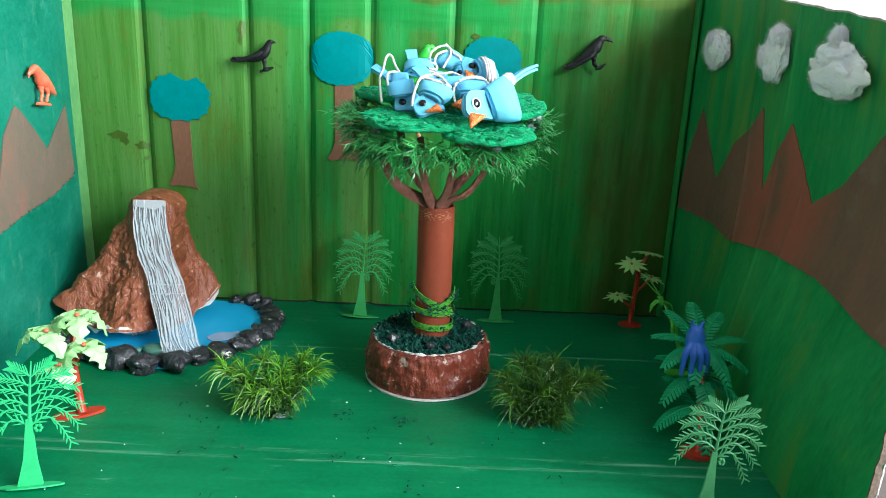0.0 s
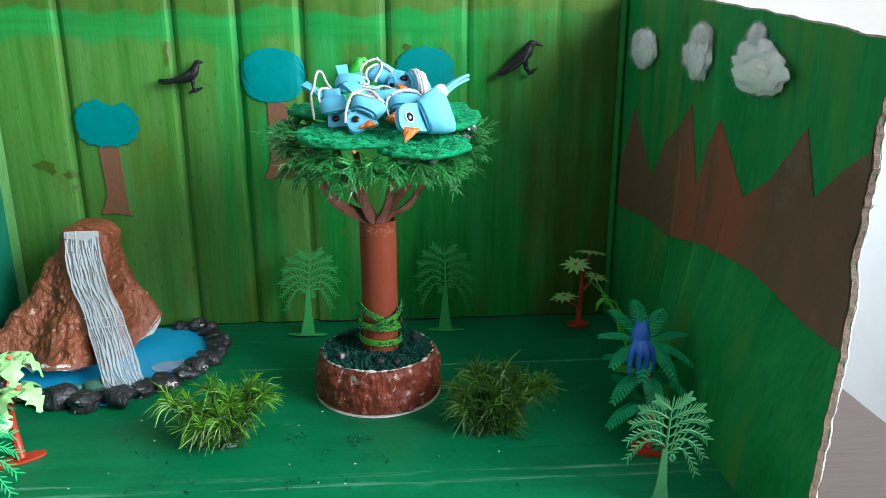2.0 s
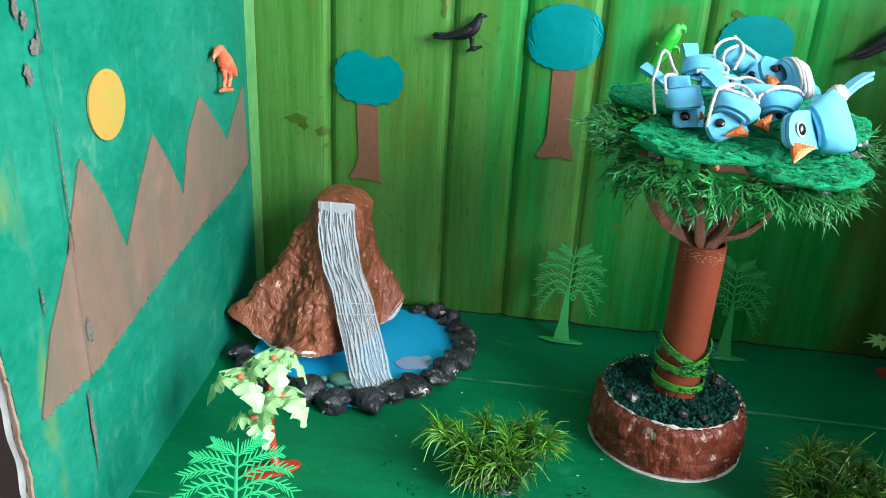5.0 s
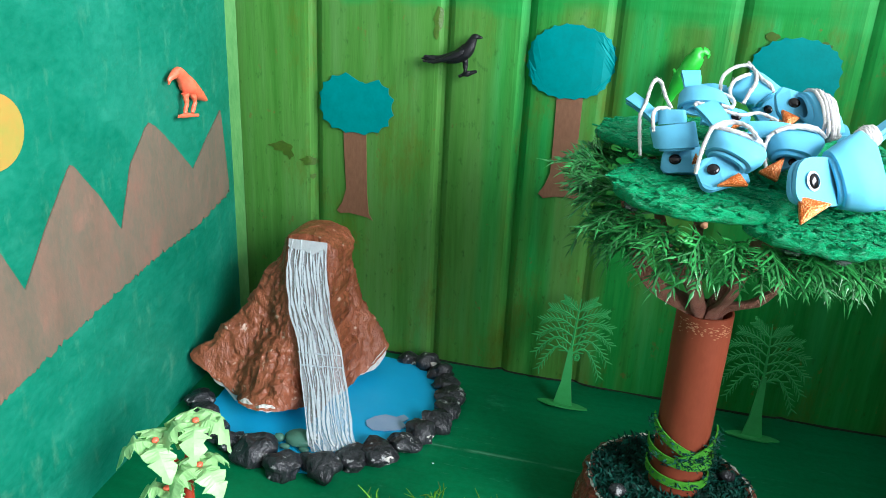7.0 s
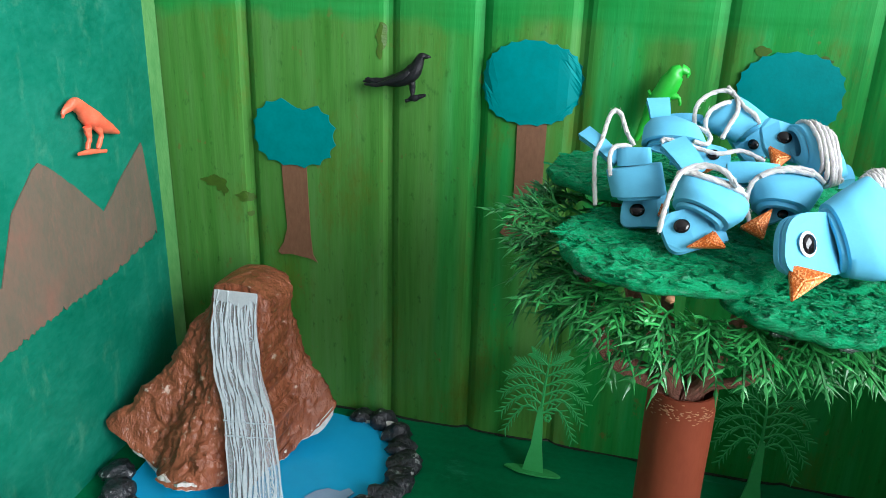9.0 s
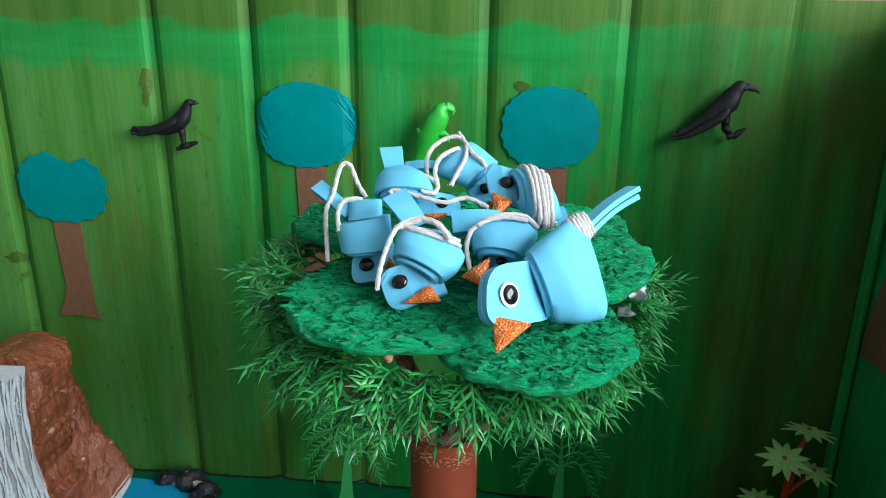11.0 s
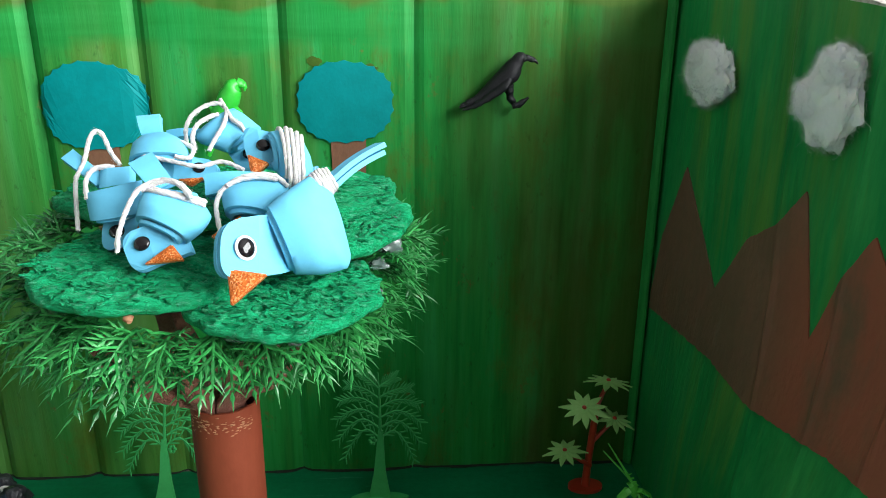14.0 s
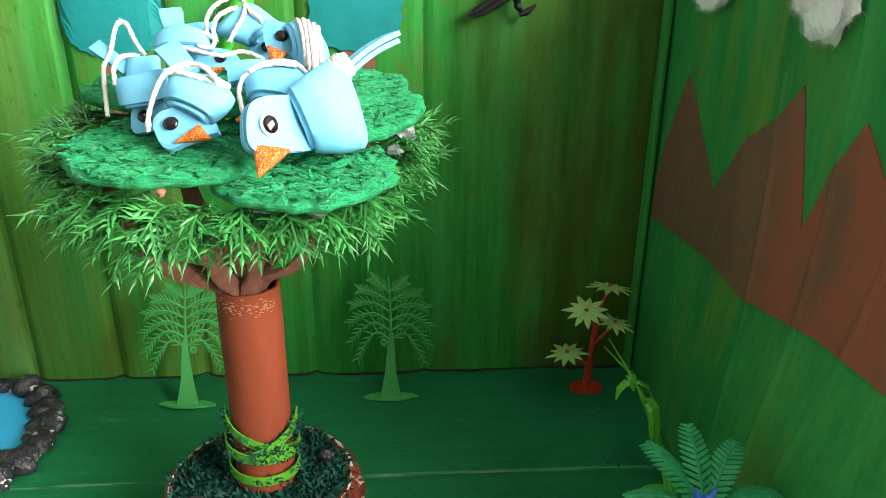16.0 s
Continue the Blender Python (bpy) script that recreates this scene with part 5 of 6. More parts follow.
rng = random.Random(21)
for z0, z1, turns, q0, r in ((0.118, 0.082, 0.52, -3.05, 0.0238), (0.112, 0.092, -0.30, 0.10, 0.0252), (0.094, 0.086, 0.58, -3.3, 0.0256), (0.073, 0.066, 0.85, -3.3, 0.0246)):
    line = coil(z0, z1, turns, r, q0)
    part("ribbon", ribbon(line, 0.0037, 0.0012), "vine", tree, "lime green felt ribbon round the trunk")
    bm = bmesh.new()
    for _ in range(260):
        p = rng.choice(line)
        o = Vector((p.x - TX, p.y - TY, 0)).normalized()
        if rng.random() < 0.62:
            continue
        crumbs(bm, (p.x + o.x * 0.002, p.y + o.y * 0.002), 0, 0.0035, p.z + rng.uniform(-0.006, 0.002), 2, 0.0042, rng, 0.004)
    tagged(part("vine_leaves", bm, "moss", tree, "dark green tinsel leaves on the ribbon"), kind="stuff")


# ---- foam birds ----
def frame_of(a, n):
    a = Vector(a).normalized()
    n = Vector(n)
    n = (n - a * n.dot(a)).normalized()
    return a, n, n.cross(a)


def yarn(pts, r=0.00122, n=None):
    """Soft two-ply yarn with stray fibres."""
    line = spline(pts, n or 10 * len(pts))
    rg = random.Random(len(line))
    bm = bmesh.new()
    for ph in (0, math.pi):
        last, pl, run = None, [], 0.0
        for k, p in enumerate(line):
            way = (line[min(k + 1, len(line) - 1)] - line[max(k - 1, 0)]).normalized()
            last = way.orthogonal() if last is None else last
            u = (last - way * last.dot(way)).normalized()
            last = u
            w = way.cross(u)
            run += (line[k] - line[k - 1]).length if k else 0
            q = run / (r * 9.0) * 2 * math.pi + ph
            pl.append(p + (u * math.cos(q) + w * math.sin(q)) * r * 0.21)
            if rg.random() < 0.55:
                a = rg.uniform(0, 6.28)
                o = (u * math.cos(a) + w * math.sin(a)) * r
                tube([p + o * 0.8, p + o * 1.25 + way * r * rg.uniform(-0.8, 0.8), p + o * rg.choice((1.1, 1.2, 1.3, 1.4, 1.9)) + way * r * rg.uniform(-1.8, 1.8)], 0.00008, 3, 4, bm)
        tube(pl, r * 0.93, 8, None, bm)
    return bm


def foam_bird(label, rows, head, ahead, side, eye, beak, tail0, tail1, tail_w, ring=False, wound=None, eye_r=0.0042, tail_n=(0, -0.75, 0.66)):
    """Body: a strip of sheet foam rolled to a short open cone, each row (centre, half width, half depth); head: two clipped plates that stick out of it."""
    rows = [tuple(Vector(p) for p in r) for r in rows]
    bird = thing("foam_bird", label, "craft bird", tuple(head), "foam birds in the nest")
    N = 56

    def at(s, q, grow=0.0):
        i = min(max(int(s), 0), len(rows) - 2)
        before, after = rows[max(i - 1, 0)], rows[min(i + 2, len(rows) - 1)]
        f = s - i
        c, u, v = (b + (n - b) * f + f * (1 - f) * 0.5 * ((n - a) * 0.5 * (1 - f) - (z - b) * 0.5 * f - (n - b) * 0.5 * (1 - 2 * f)) for a, b, n, z in zip(before, rows[i], rows[i + 1], after))
        cs, sn = math.cos(q), math.sin(q)
        x = math.copysign(abs(cs) ** 0.86, cs) * (1 + grow / u.length)
        y = math.copysign(abs(sn) ** 0.86, sn) * (1 + grow / v.length)
        return c + u * x + v * (y if y > 0 else 0.8 * y)

    end = len(rows) - 1
    qs = np.linspace(0, 2 * math.pi, N, endpoint=False)
    fine = [k / 4 for k in range(1, 4 * end)]
    axis = (rows[0][0] - rows[1][0]).normalized()
    for nm, prof, push in (("body_band", [(0.30, -0.0030), (0.0, -0.0027), (0.0, -0.0004), (0.015, 0.0)] + [(k, 0.0) for k in fine] + [(end - 0.02, 0.0), (end, -0.0005), (end, -0.0026)], 0.0), ("inner_band", [(0.30, -0.0056), (0.0, -0.0054), (0.0, -0.0034), (0.012, -0.0031), (0.30, -0.0031)], 0.0024)):
        bm = bmesh.new()
        rg = [[bm.verts.new(at(s, q, g) + axis * push) for q in qs] for s, g in prof]
        for p, q in zip(rg, rg[1:]):
            for i in range(N):
                bm.faces.new((p[i], p[(i + 1) % N], q[(i + 1) % N], q[i]))
        if nm == "body_band":
            bm.faces.new(rg[-1])
        ob = part(nm, bm, "foam", bird, "", True)
        ob.data.set_sharp_from_angle(angle=0.9)
    # head: two plates with clipped corners
    h, ah, bh = Vector(head), Vector(ahead), Vector(side)
    nh = ah.cross(bh).normalized()
    nh = nh if nh.y < 0 else -nh
    out = [(0.97 * math.cos(q) ** 0.55 if abs(q) < 1.5 else 0.0, math.copysign(abs(math.sin(q)) ** 0.62, q)) for q in np.linspace(-1.5, 1.5, 17)] + [(-0.7, 1.0), (-1.25, 0.90), (-1.25, -0.90), (-0.7, -1.0)]
    for nm, off, k in (("head", 0.0, 1.0), ("head_back", -0.0036, 1.03)):
        bm = slab([(x * k, y * (2 - k)) for x, y in out], 0.0029, lambda x, y, d, o=off: h + ah * x + bh * y + nh * (o + d - 0.0024 - 0.0022 * x * x - 0.0010 * (x < -1)))
        bmesh.ops.bevel(bm, geom=[e for e in bm.edges if len(e.link_faces) == 2 and e.calc_face_angle(0) > 1.0], offset=0.0004, segments=1, affect="EDGES")
        hd2 = part(nm, bm, "foam", bird)
        hd = hd2 if off == 0.0 else hd
    # eye
    e = Vector(eye)
    e = e - nh * (e - h).dot(nh) + nh * (0.0006 - 0.0022 * ((e - h).dot(ah) / ah.length_squared) ** 2)
    er = Matrix((ah.normalized(), nh.cross(ah).normalized(), nh)).transposed()
    if ring:
        part("eye_ring", blob(e, (eye_r * 1.30, eye_r * 1.42, 0.0009), 1, 0.0, 1, 3, None, er), "eye_white", hd, "white ring of the eye", True)
    part("eye", blob(e + nh * (0.0006 if ring else 0), (eye_r, eye_r * (1.12 if ring else 0.90), 0.0017), 1, 0.0, 1, 3, None, er), "eye_black", hd, "glossy black eye", True)
    # beak
    k = [Vector(p) for p in beak]
    mid = (k[0] + k[1]) / 2
    k = [mid + (p - mid) * 1.14 for p in k]
    bn = (k[1] - k[0]).cross(k[2] - k[0]).normalized()
    bn = bn if bn.dot(nh) > 0 else -bn
    bm = bmesh.new()
    f = [bm.verts.new(p + bn * 0.0012) for p in k]
    g = [bm.verts.new(p - bn * 0.0030) for p in k]
    m = bm.verts.new((k[0] + k[1]) / 2 * 0.6 + k[2] * 0.4 + bn * 0.0030)
    for i in range(3):
        bm.faces.new((f[i], f[(i + 1) % 3], m))
        bm.faces.new((f[i], g[i], g[(i + 1) % 3], f[(i + 1) % 3]))
    bm.faces.new(g[::-1])
    bmesh.ops.bevel(bm, geom=list(bm.edges), offset=0.0007, segments=2, affect="EDGES")
    part("beak", bm, "glitter", hd, "orange glitter foam beak")
    # tail: two strip ends
    t0, t1 = Vector(tail0), Vector(tail1)
    t = sum((at(end, q) for q in qs), Vector()) / N
    tw, tn, ts = frame_of(t1 - t0, tail_n)
    for off, ln in ((0.0, 1.0), (0.0036, 0.94)):
        bm = sheet(10, 2, lambda s, y: t.lerp(t0, 0.5).lerp(t1 if ln == 1 else t0.lerp(t1, ln), s) + ts * ((y - 0.5) * 2 * tail_w * (0.85 + 0.15 * s)) - tn * off + tn * 0.002 * math.sin(s * 3.0), lambda s, y: -tn * 0.0028)
        part("tail", bm, "foam", bird)
    # yarn wound round it
    if wound:
        s0, s1, turns = wound
        rg = random.Random(len(label))
        m = int(turns * 24)
        pts = [at(s0 + (s1 - s0) * i / m + 0.03 * math.sin(i * 0.41), 0.5 + i / 24 * 2 * math.pi, 0.0010 + rg.uniform(0, 0.0006)) for i in range(m + 1)]
        part("yarn", yarn(pts, 0.0012, len(pts) * 2), "yarn", bird, "white yarn wound round it")
    return bird


birds = {}
birds["big"] = foam_bird("large light blue foam bird with white-ringed eye", [((0.0422, 0.7990, 0.3410), (0.0070, -0.0050, -0.0165), (0.0029, -0.0104, 0.0045)), ((0.0526, 0.8025, 0.3431), (0.0104, -0.0065, -0.0195), (0.0028, -0.0123, 0.0052)), ((0.0623, 0.8079, 0.3461), (0.0126, -0.0076, -0.0207), (0.0022, -0.0120, 0.0047)), ((0.0651, 0.8120, 0.3499), (0.0114, -0.0065, -0.0189), (0.0015, -0.0098, 0.0034)), ((0.0637, 0.8176, 0.3587), (0.0082, -0.0029, -0.0107), (0.0007, -0.0075, 0.0026)), ((0.0620, 0.8205, 0.3646), (0.0055, -0.0017, -0.0047), (0.0005, -0.0052, 0.0018))],
    (0.0330, 0.7870, 0.3425), (-0.0152, -0.0120, 0.0020), (-0.0003, 0.0075, 0.0132), (0.0281, 0.7819, 0.3433), [(0.0207, 0.7753, 0.3346), (0.0376, 0.7740, 0.3325), (0.0230, 0.7670, 0.3212)], (0.0640, 0.8250, 0.3675), (0.0920, 0.8510, 0.3810), 0.0045, True, None, 0.0044, (-0.62, -0.30, 0.72))
KNOT = [Vector(p) for p in ((0.0570, 0.8195, 0.3629), (0.0666, 0.8250, 0.3673), (0.0035, -0.0014, -0.0051), (0.0005, -0.0058, 0.0020))]
part("yarn", yarn([KNOT[0].lerp(KNOT[1], i / 104) + (KNOT[2] * math.cos(i * math.pi / 8) + KNOT[3] * math.sin(i * math.pi / 8)) * (1.0 - 0.10 * math.cos(i * 0.06) + 0.04 * math.sin(i * 0.9)) for i in range(105)], 0.00115, 416), "yarn", birds["big"], "white yarn wound round the neck of the tail")
birds["front_left"] = foam_bird("light blue foam bird lying head down at the plate's edge", [((-0.0199, 0.8090, 0.3437), (0.0134, -0.0041, -0.0053), (0.0034, -0.0089, 0.0072)), ((-0.0161, 0.8135, 0.3489), (0.0167, -0.0043, -0.0060), (0.0027, -0.0104, 0.0061)), ((-0.0137, 0.8203, 0.3543), (0.0177, -0.0025, -0.0056), (0.0017, -0.0094, 0.0045)), ((-0.0171, 0.8255, 0.3611), (0.0126, -0.0005, -0.0015), (0.0005, -0.0052, 0.0018))],
    (-0.0240, 0.8025, 0.3382), (-0.0122, -0.0027, -0.0044), (-0.0044, 0.0052, 0.0084), (-0.0282, 0.8013, 0.3400), [(-0.0247, 0.7946, 0.3313), (-0.0133, 0.7995, 0.3390), (-0.0075, 0.7956, 0.3328)], (-0.0283, 0.8344, 0.3626), (-0.0368, 0.8413, 0.3753), 0.0069, False, (2.35, 2.75, 1.4), 0.0042)
birds["left"] = foam_bird("light blue foam bird tucked behind another", [((-0.0512, 0.8376, 0.3440), (0.0148, -0.0007, 0.0025), (0.0010, -0.0106, 0.0013)), ((-0.0559, 0.8499, 0.3573), (0.0151, 0.0014, 0.0033), (0.0009, -0.0104, 0.0019))],
    (-0.0484, 0.8334, 0.3371), (-0.0111, -0.0009, -0.0014), (-0.0002, 0.0054, 0.0086), (-0.0510, 0.8312, 0.3373), [(-0.0400, 0.8291, 0.3359), (-0.0384, 0.8329, 0.3420), (-0.0350, 0.8299, 0.3371)], (-0.0734, 0.8635, 0.3593), (-0.0870, 0.8699, 0.3717), 0.0042, False, None, 0.0042)
LEFT_NECK = [((-0.0555, 0.8546, 0.3569), (0.0097, 0.0014, 0.0015), (0.0007, -0.0074, 0.0015)), ((-0.0569, 0.8629, 0.3653), (0.0096, 0.0008, 0.0006), (0.0004, -0.0049, 0.0010))]
bm = bmesh.new()
rings = [[bm.verts.new(Vector(c) + Vector(u) * (math.cos(q) * k) + Vector(v) * (math.sin(q) * k)) for q in np.linspace(0, 2 * math.pi, 40, endpoint=False)] for (c, u, v), k in ((LEFT_NECK[0], 1.0), (LEFT_NECK[1], 1.0), (LEFT_NECK[1], 0.62), (LEFT_NECK[0], 0.70))]
for a, b in zip(rings, rings[1:]):
    for i in range(40):
        bm.faces.new((a[i], a[(i + 1) % 40], b[(i + 1) % 40], b[i]))
part("upper_band", bm, "foam", birds["left"], "", True).data.set_sharp_from_angle(angle=0.9)
birds["centre"] = foam_bird("light blue foam bird in the middle of the pile", [((-0.0347, 0.8693, 0.3665), (0.0183, -0.0006, -0.0002), (0.0020, -0.0083, 0.0078)), ((-0.0377, 0.8780, 0.3758), (0.0151, -0.0009, 0.0010), (0.0014, -0.0083, 0.0050)), ((-0.0421, 0.8860, 0.3800), (0.0068, 0.0010, 0.0010), (0.0004, -0.0047, 0.0016))],
    (-0.0169, 0.8661, 0.3636), (0.0145, -0.0006, -0.0009), (0.0004, 0.0035, 0.0057), (-0.0127, 0.8646, 0.3650), [(-0.0226, 0.8596, 0.3589), (-0.0097, 0.8601, 0.3596), (-0.0160, 0.8576, 0.3557)], (-0.0452, 0.8871, 0.3781), (-0.0466, 0.8933, 0.3902), 0.0067, False, None, 0.0036)
birds["top_right"] = foam_bird("light blue foam bird with yarn wound over its body", [((0.0300, 0.8655, 0.3734), (0.0037, -0.0100, -0.0093), (0.0046, -0.0089, 0.0039)), ((0.0388, 0.8611, 0.3707), (0.0032, -0.0152, -0.0135), (0.0028, -0.0104, 0.0036)), ((0.0470, 0.8600, 0.3697), (0.0017, -0.0123, -0.0109), (0.0013, -0.0075, 0.0026)), ((0.0533, 0.8565, 0.3667), (0.0016, -0.0057, -0.0050), (0.0003, -0.0028, 0.0010))],
    (0.0226, 0.8702, 0.3748), (-0.0098, 0.0011, 0.0017), (-0.0023, 0.0061, 0.0098), (0.0238, 0.8692, 0.3770), [(0.0163, 0.8647, 0.3717), (0.0275, 0.8622, 0.3677), (0.0194, 0.8575, 0.3602)], (0.0526, 0.8631, 0.3645), (0.0554, 0.8503, 0.3599), 0.0037, False, (0.55, 2.3, 5), 0.004)
birds["top_left"] = foam_bird("light blue foam bird at the back of the pile", [((0.0092, 0.8931, 0.3749), (0.0091, 0.0072, 0.0063), (-0.0002, -0.0091, 0.0045)), ((-0.0079, 0.9013, 0.3822), (0.0096, 0.0092, 0.0087), (-0.0002, -0.0095, 0.0047)), ((-0.0176, 0.9001, 0.3801), (0.0031, 0.0040, 0.0034), (0.0003, -0.0038, 0.0013))],
    (0.0085, 0.8936, 0.3709), (0.0080, -0.0065, -0.0104), (0.0077, 0.0037, 0.0059), (0.0109, 0.8894, 0.3680), [(0.0124, 0.8841, 0.3613), (0.0171, 0.8842, 0.3614), (0.0153, 0.8811, 0.3565)], (-0.0191, 0.9040, 0.3763), (-0.0384, 0.8978, 0.3775), 0.0031, False, None, 0.0034)
birds["middle"] = foam_bird("light blue foam bird with its beak to the side", [((0.0211, 0.8307, 0.3445), (0.0134, -0.0013, -0.0012), (0.0008, -0.0097, 0.0088)), ((0.0237, 0.8395, 0.3542), (0.0183, 0.0016, -0.0001), (0.0010, -0.0110, 0.0064)), ((0.0241, 0.8455, 0.3608), (0.0149, 0.0021, 0.0006), (0.0005, -0.0055, 0.0025))],
    (0.0220, 0.8296, 0.3449), (-0.0069, -0.0017, -0.0027), (0.0005, 0.0027, 0.0043), (0.0227, 0.8269, 0.3444), [(0.0171, 0.8266, 0.3458), (0.0143, 0.8184, 0.3327), (0.0033, 0.8210, 0.3368)], (0.0195, 0.8502, 0.3602), (-0.0053, 0.8464, 0.3587), 0.0068, False, None, 0.0028)
for owner, pts in (("left", [(-0.0746, 0.8400, 0.3348), (-0.0764, 0.8466, 0.3453), (-0.0783, 0.8555, 0.3593), (-0.0758, 0.8628, 0.3675), (-0.0729, 0.8698, 0.3810), (-0.0697, 0.8722, 0.3842), (-0.0663, 0.8717, 0.3818), (-0.0620, 0.8689, 0.3725), (-0.0571, 0.8670, 0.3657)]),
                   ("left", [(-0.0676, 0.8404, 0.3526), (-0.0695, 0.8473, 0.3610), (-0.0682, 0.8553, 0.3654), (-0.0633, 0.8583, 0.3668), (-0.0587, 0.8616, 0.3657)]),
                   ("front_left", [(-0.0391, 0.7980, 0.3362), (-0.0382, 0.7999, 0.3446), (-0.0354, 0.8083, 0.3558), (-0.0310, 0.8167, 0.3639), (-0.0216, 0.8210, 0.3676), (-0.0113, 0.8184, 0.3666), (-0.0051, 0.8151, 0.3618)]),
                   ("front_left", [(-0.0300, 0.8178, 0.3636), (-0.0243, 0.8191, 0.3659), (-0.0172, 0.8193, 0.3676), (-0.0099, 0.8161, 0.3658), (-0.0036, 0.8115, 0.3600)]),
                   ("centre", [(-0.0423, 0.8614, 0.3703), (-0.0391, 0.8621, 0.3716), (-0.0275, 0.8603, 0.3695), (-0.0109, 0.8587, 0.3665), (0.0016, 0.8625, 0.3683), (0.0141, 0.8591, 0.3643)]),
                   ("centre", [(-0.0418, 0.8624, 0.3698), (-0.0382, 0.8674, 0.3743), (-0.0312, 0.8712, 0.3773), (-0.0227, 0.8721, 0.3777), (-0.0159, 0.8694, 0.3742), (-0.0172, 0.8637, 0.3703), (-0.0245, 0.8624, 0.3717)]),
                   ("top_left", [(-0.0230, 0.8833, 0.3733), (-0.0245, 0.8901, 0.3814), (-0.0228, 0.8969, 0.3883), (-0.0164, 0.9014, 0.3935), (-0.0083, 0.9029, 0.3958), (-0.0031, 0.9016, 0.3938), (-0.0009, 0.8954, 0.3906), (-0.0013, 0.8872, 0.3854), (-0.0051, 0.8814, 0.3788), (-0.0085, 0.8756, 0.3719)]),
                   ("top_left", [(-0.0164, 0.8752, 0.3728), (-0.0184, 0.8805, 0.3796), (-0.0163, 0.8860, 0.3856), (-0.0113, 0.8897, 0.3890), (-0.0055, 0.8940, 0.3907)]),
                   ("top_left", [(-0.0066, 0.9067, 0.3973), (-0.0026, 0.9006, 0.3937), (0.0035, 0.8906, 0.3879), (0.0084, 0.8880, 0.3852), (0.0116, 0.8865, 0.3799)]),
                   ("middle", [(0.0065, 0.8232, 0.3389), (0.0043, 0.8278, 0.3467), (0.0043, 0.8300, 0.3530), (0.0072, 0.8344, 0.3590), (0.0143, 0.8377, 0.3637), (0.0244, 0.8394, 0.3661), (0.0348, 0.8400, 0.3650), (0.0416, 0.8377, 0.3597)]),
                   ("middle", [(0.0096, 0.8343, 0.3613), (0.0167, 0.8365, 0.3641), (0.0257, 0.8376, 0.3651), (0.0360, 0.8375, 0.3636)])):
    part("loose_yarn", yarn(pts), "yarn", birds[owner], "loose loop of white yarn")


# ---- moulded fan palms ----
def fan_palm(label, bare=False, paint="palm_green"):
    """A flat moulded palm; bare leaves out the lowest frond on one side."""
    t = thing("toy_palm", label, "toy palm", (0, 0, 0), "green plastic fan palms")
    part("foot", slab([(x, y) for x, y in [(0.030 * math.cos(q) * (1 + 0.25 * wobble(4, math.cos(q) * 2, math.sin(q))), 0.009 * math.sin(q)) for q in np.linspace(0, 2 * math.pi, 24, endpoint=False)]], 0.0016, lambda a, b, d: (a, b, d)), paint, t)
    part("trunk", slab([(-0.0115, 0.0), (0.0120, 0.0), (0.0070, 0.026), (0.0030, 0.066), (-0.0022, 0.066), (-0.0055, 0.026)], 0.0030, lambda a, b, d: (a, d - 0.0015, b + 0.0015)), paint, t)
    part("spine", tube([(0.001, 0, 0.064), (0.002, 0, 0.095), (0.004, 0, 0.124)], (0.0019, 0.0015, 0.0006), 6, 8), paint, t)
    tips = ((0.0370, 0.040, 0.016), (0.0430, 0.058, 0.013), (0.0440, 0.077, 0.009), (0.0410, 0.095, 0.006), (0.0330, 0.110, 0.003), (0.0180, 0.121, 0.001))
    for k, (reach, high, arch) in enumerate(tips):
        z0 = 0.060 + k * 0.0098
        for sd in (-1, 1):
            if bare and k == 0 and sd < 0:
                continue
            x0 = 0.001 + 0.0005 * k
            tip = Vector((x0 + sd * reach, 0, high + 0.0015 * sd))
            line = spline([(x0, 0, z0), Vector((x0, 0, z0)).lerp(tip, 0.4) + Vector((0, 0, arch)), Vector((x0, 0, z0)).lerp(tip, 0.75) + Vector((0, 0, arch * 0.75)), tip], 9)
            bm = tube(line, (0.0012, 0.0010, 0.0006), 6)
            for i in range(1, 10):
                w = (line[i] - line[i - 1]).normalized()
                for up in (-1, 1):
                    s = Vector((-w.z, 0, w.x)) * up
                    tip2 = line[i] + (w * 0.95 + s * 0.72) * (0.0084 + 0.0008 * math.sin(i * 2.1 + k)) * (1 - 0.20 * i / 10)
                    tube([line[i], line[i].lerp(tip2, 0.6), tip2], (0.00080, 0.00085, 0.00035), 4, None, bm)
            part("frond", bm, paint, t)
    bm = bmesh.new()
    for i in range(6):
        blob((0.009 + 0.0028 * math.cos(i * 1.05), -0.001, 0.058 + 0.0028 * math.sin(i * 1.05)), (0.002, 0.0018, 0.002), i, 0, 1, 1, bm)
    part("nut_cluster", bm, paint, t)
    return t


palm = fan_palm("leaf green plastic fan palm standing by the back wall", False, "palm_leaf")
palm.matrix_basis = pose(-0.119, 1.040, 0.0005, -10, 1.5, 0) @ Matrix.Diagonal((0.88, 1, 1.0, 1))
p2 = copy_thing(palm, pose(0.082, 1.044, 0.0005, -8, 1.5, 0) @ Matrix.Diagonal((-0.99, 1, 1.02, 1)))
p3 = fan_palm("mint green plastic fan palm standing near the waterfall pond")
p3.matrix_basis = pose(-0.366, 0.592, 0.0005, -16, 0, 14) @ Matrix.Diagonal((0.92, 0.92, 0.92, 1))
# this palm stands in shade, which its material carries as a duller green
p4 = fan_palm("green plastic fan palm with a drooping frond, its shade put into the green", True, "palm_shaded")
p4.matrix_basis = pose(0.250, 0.600, 0.0005, 8, -1, -8) @ Matrix.Diagonal((0.76, 1, 1, 1))

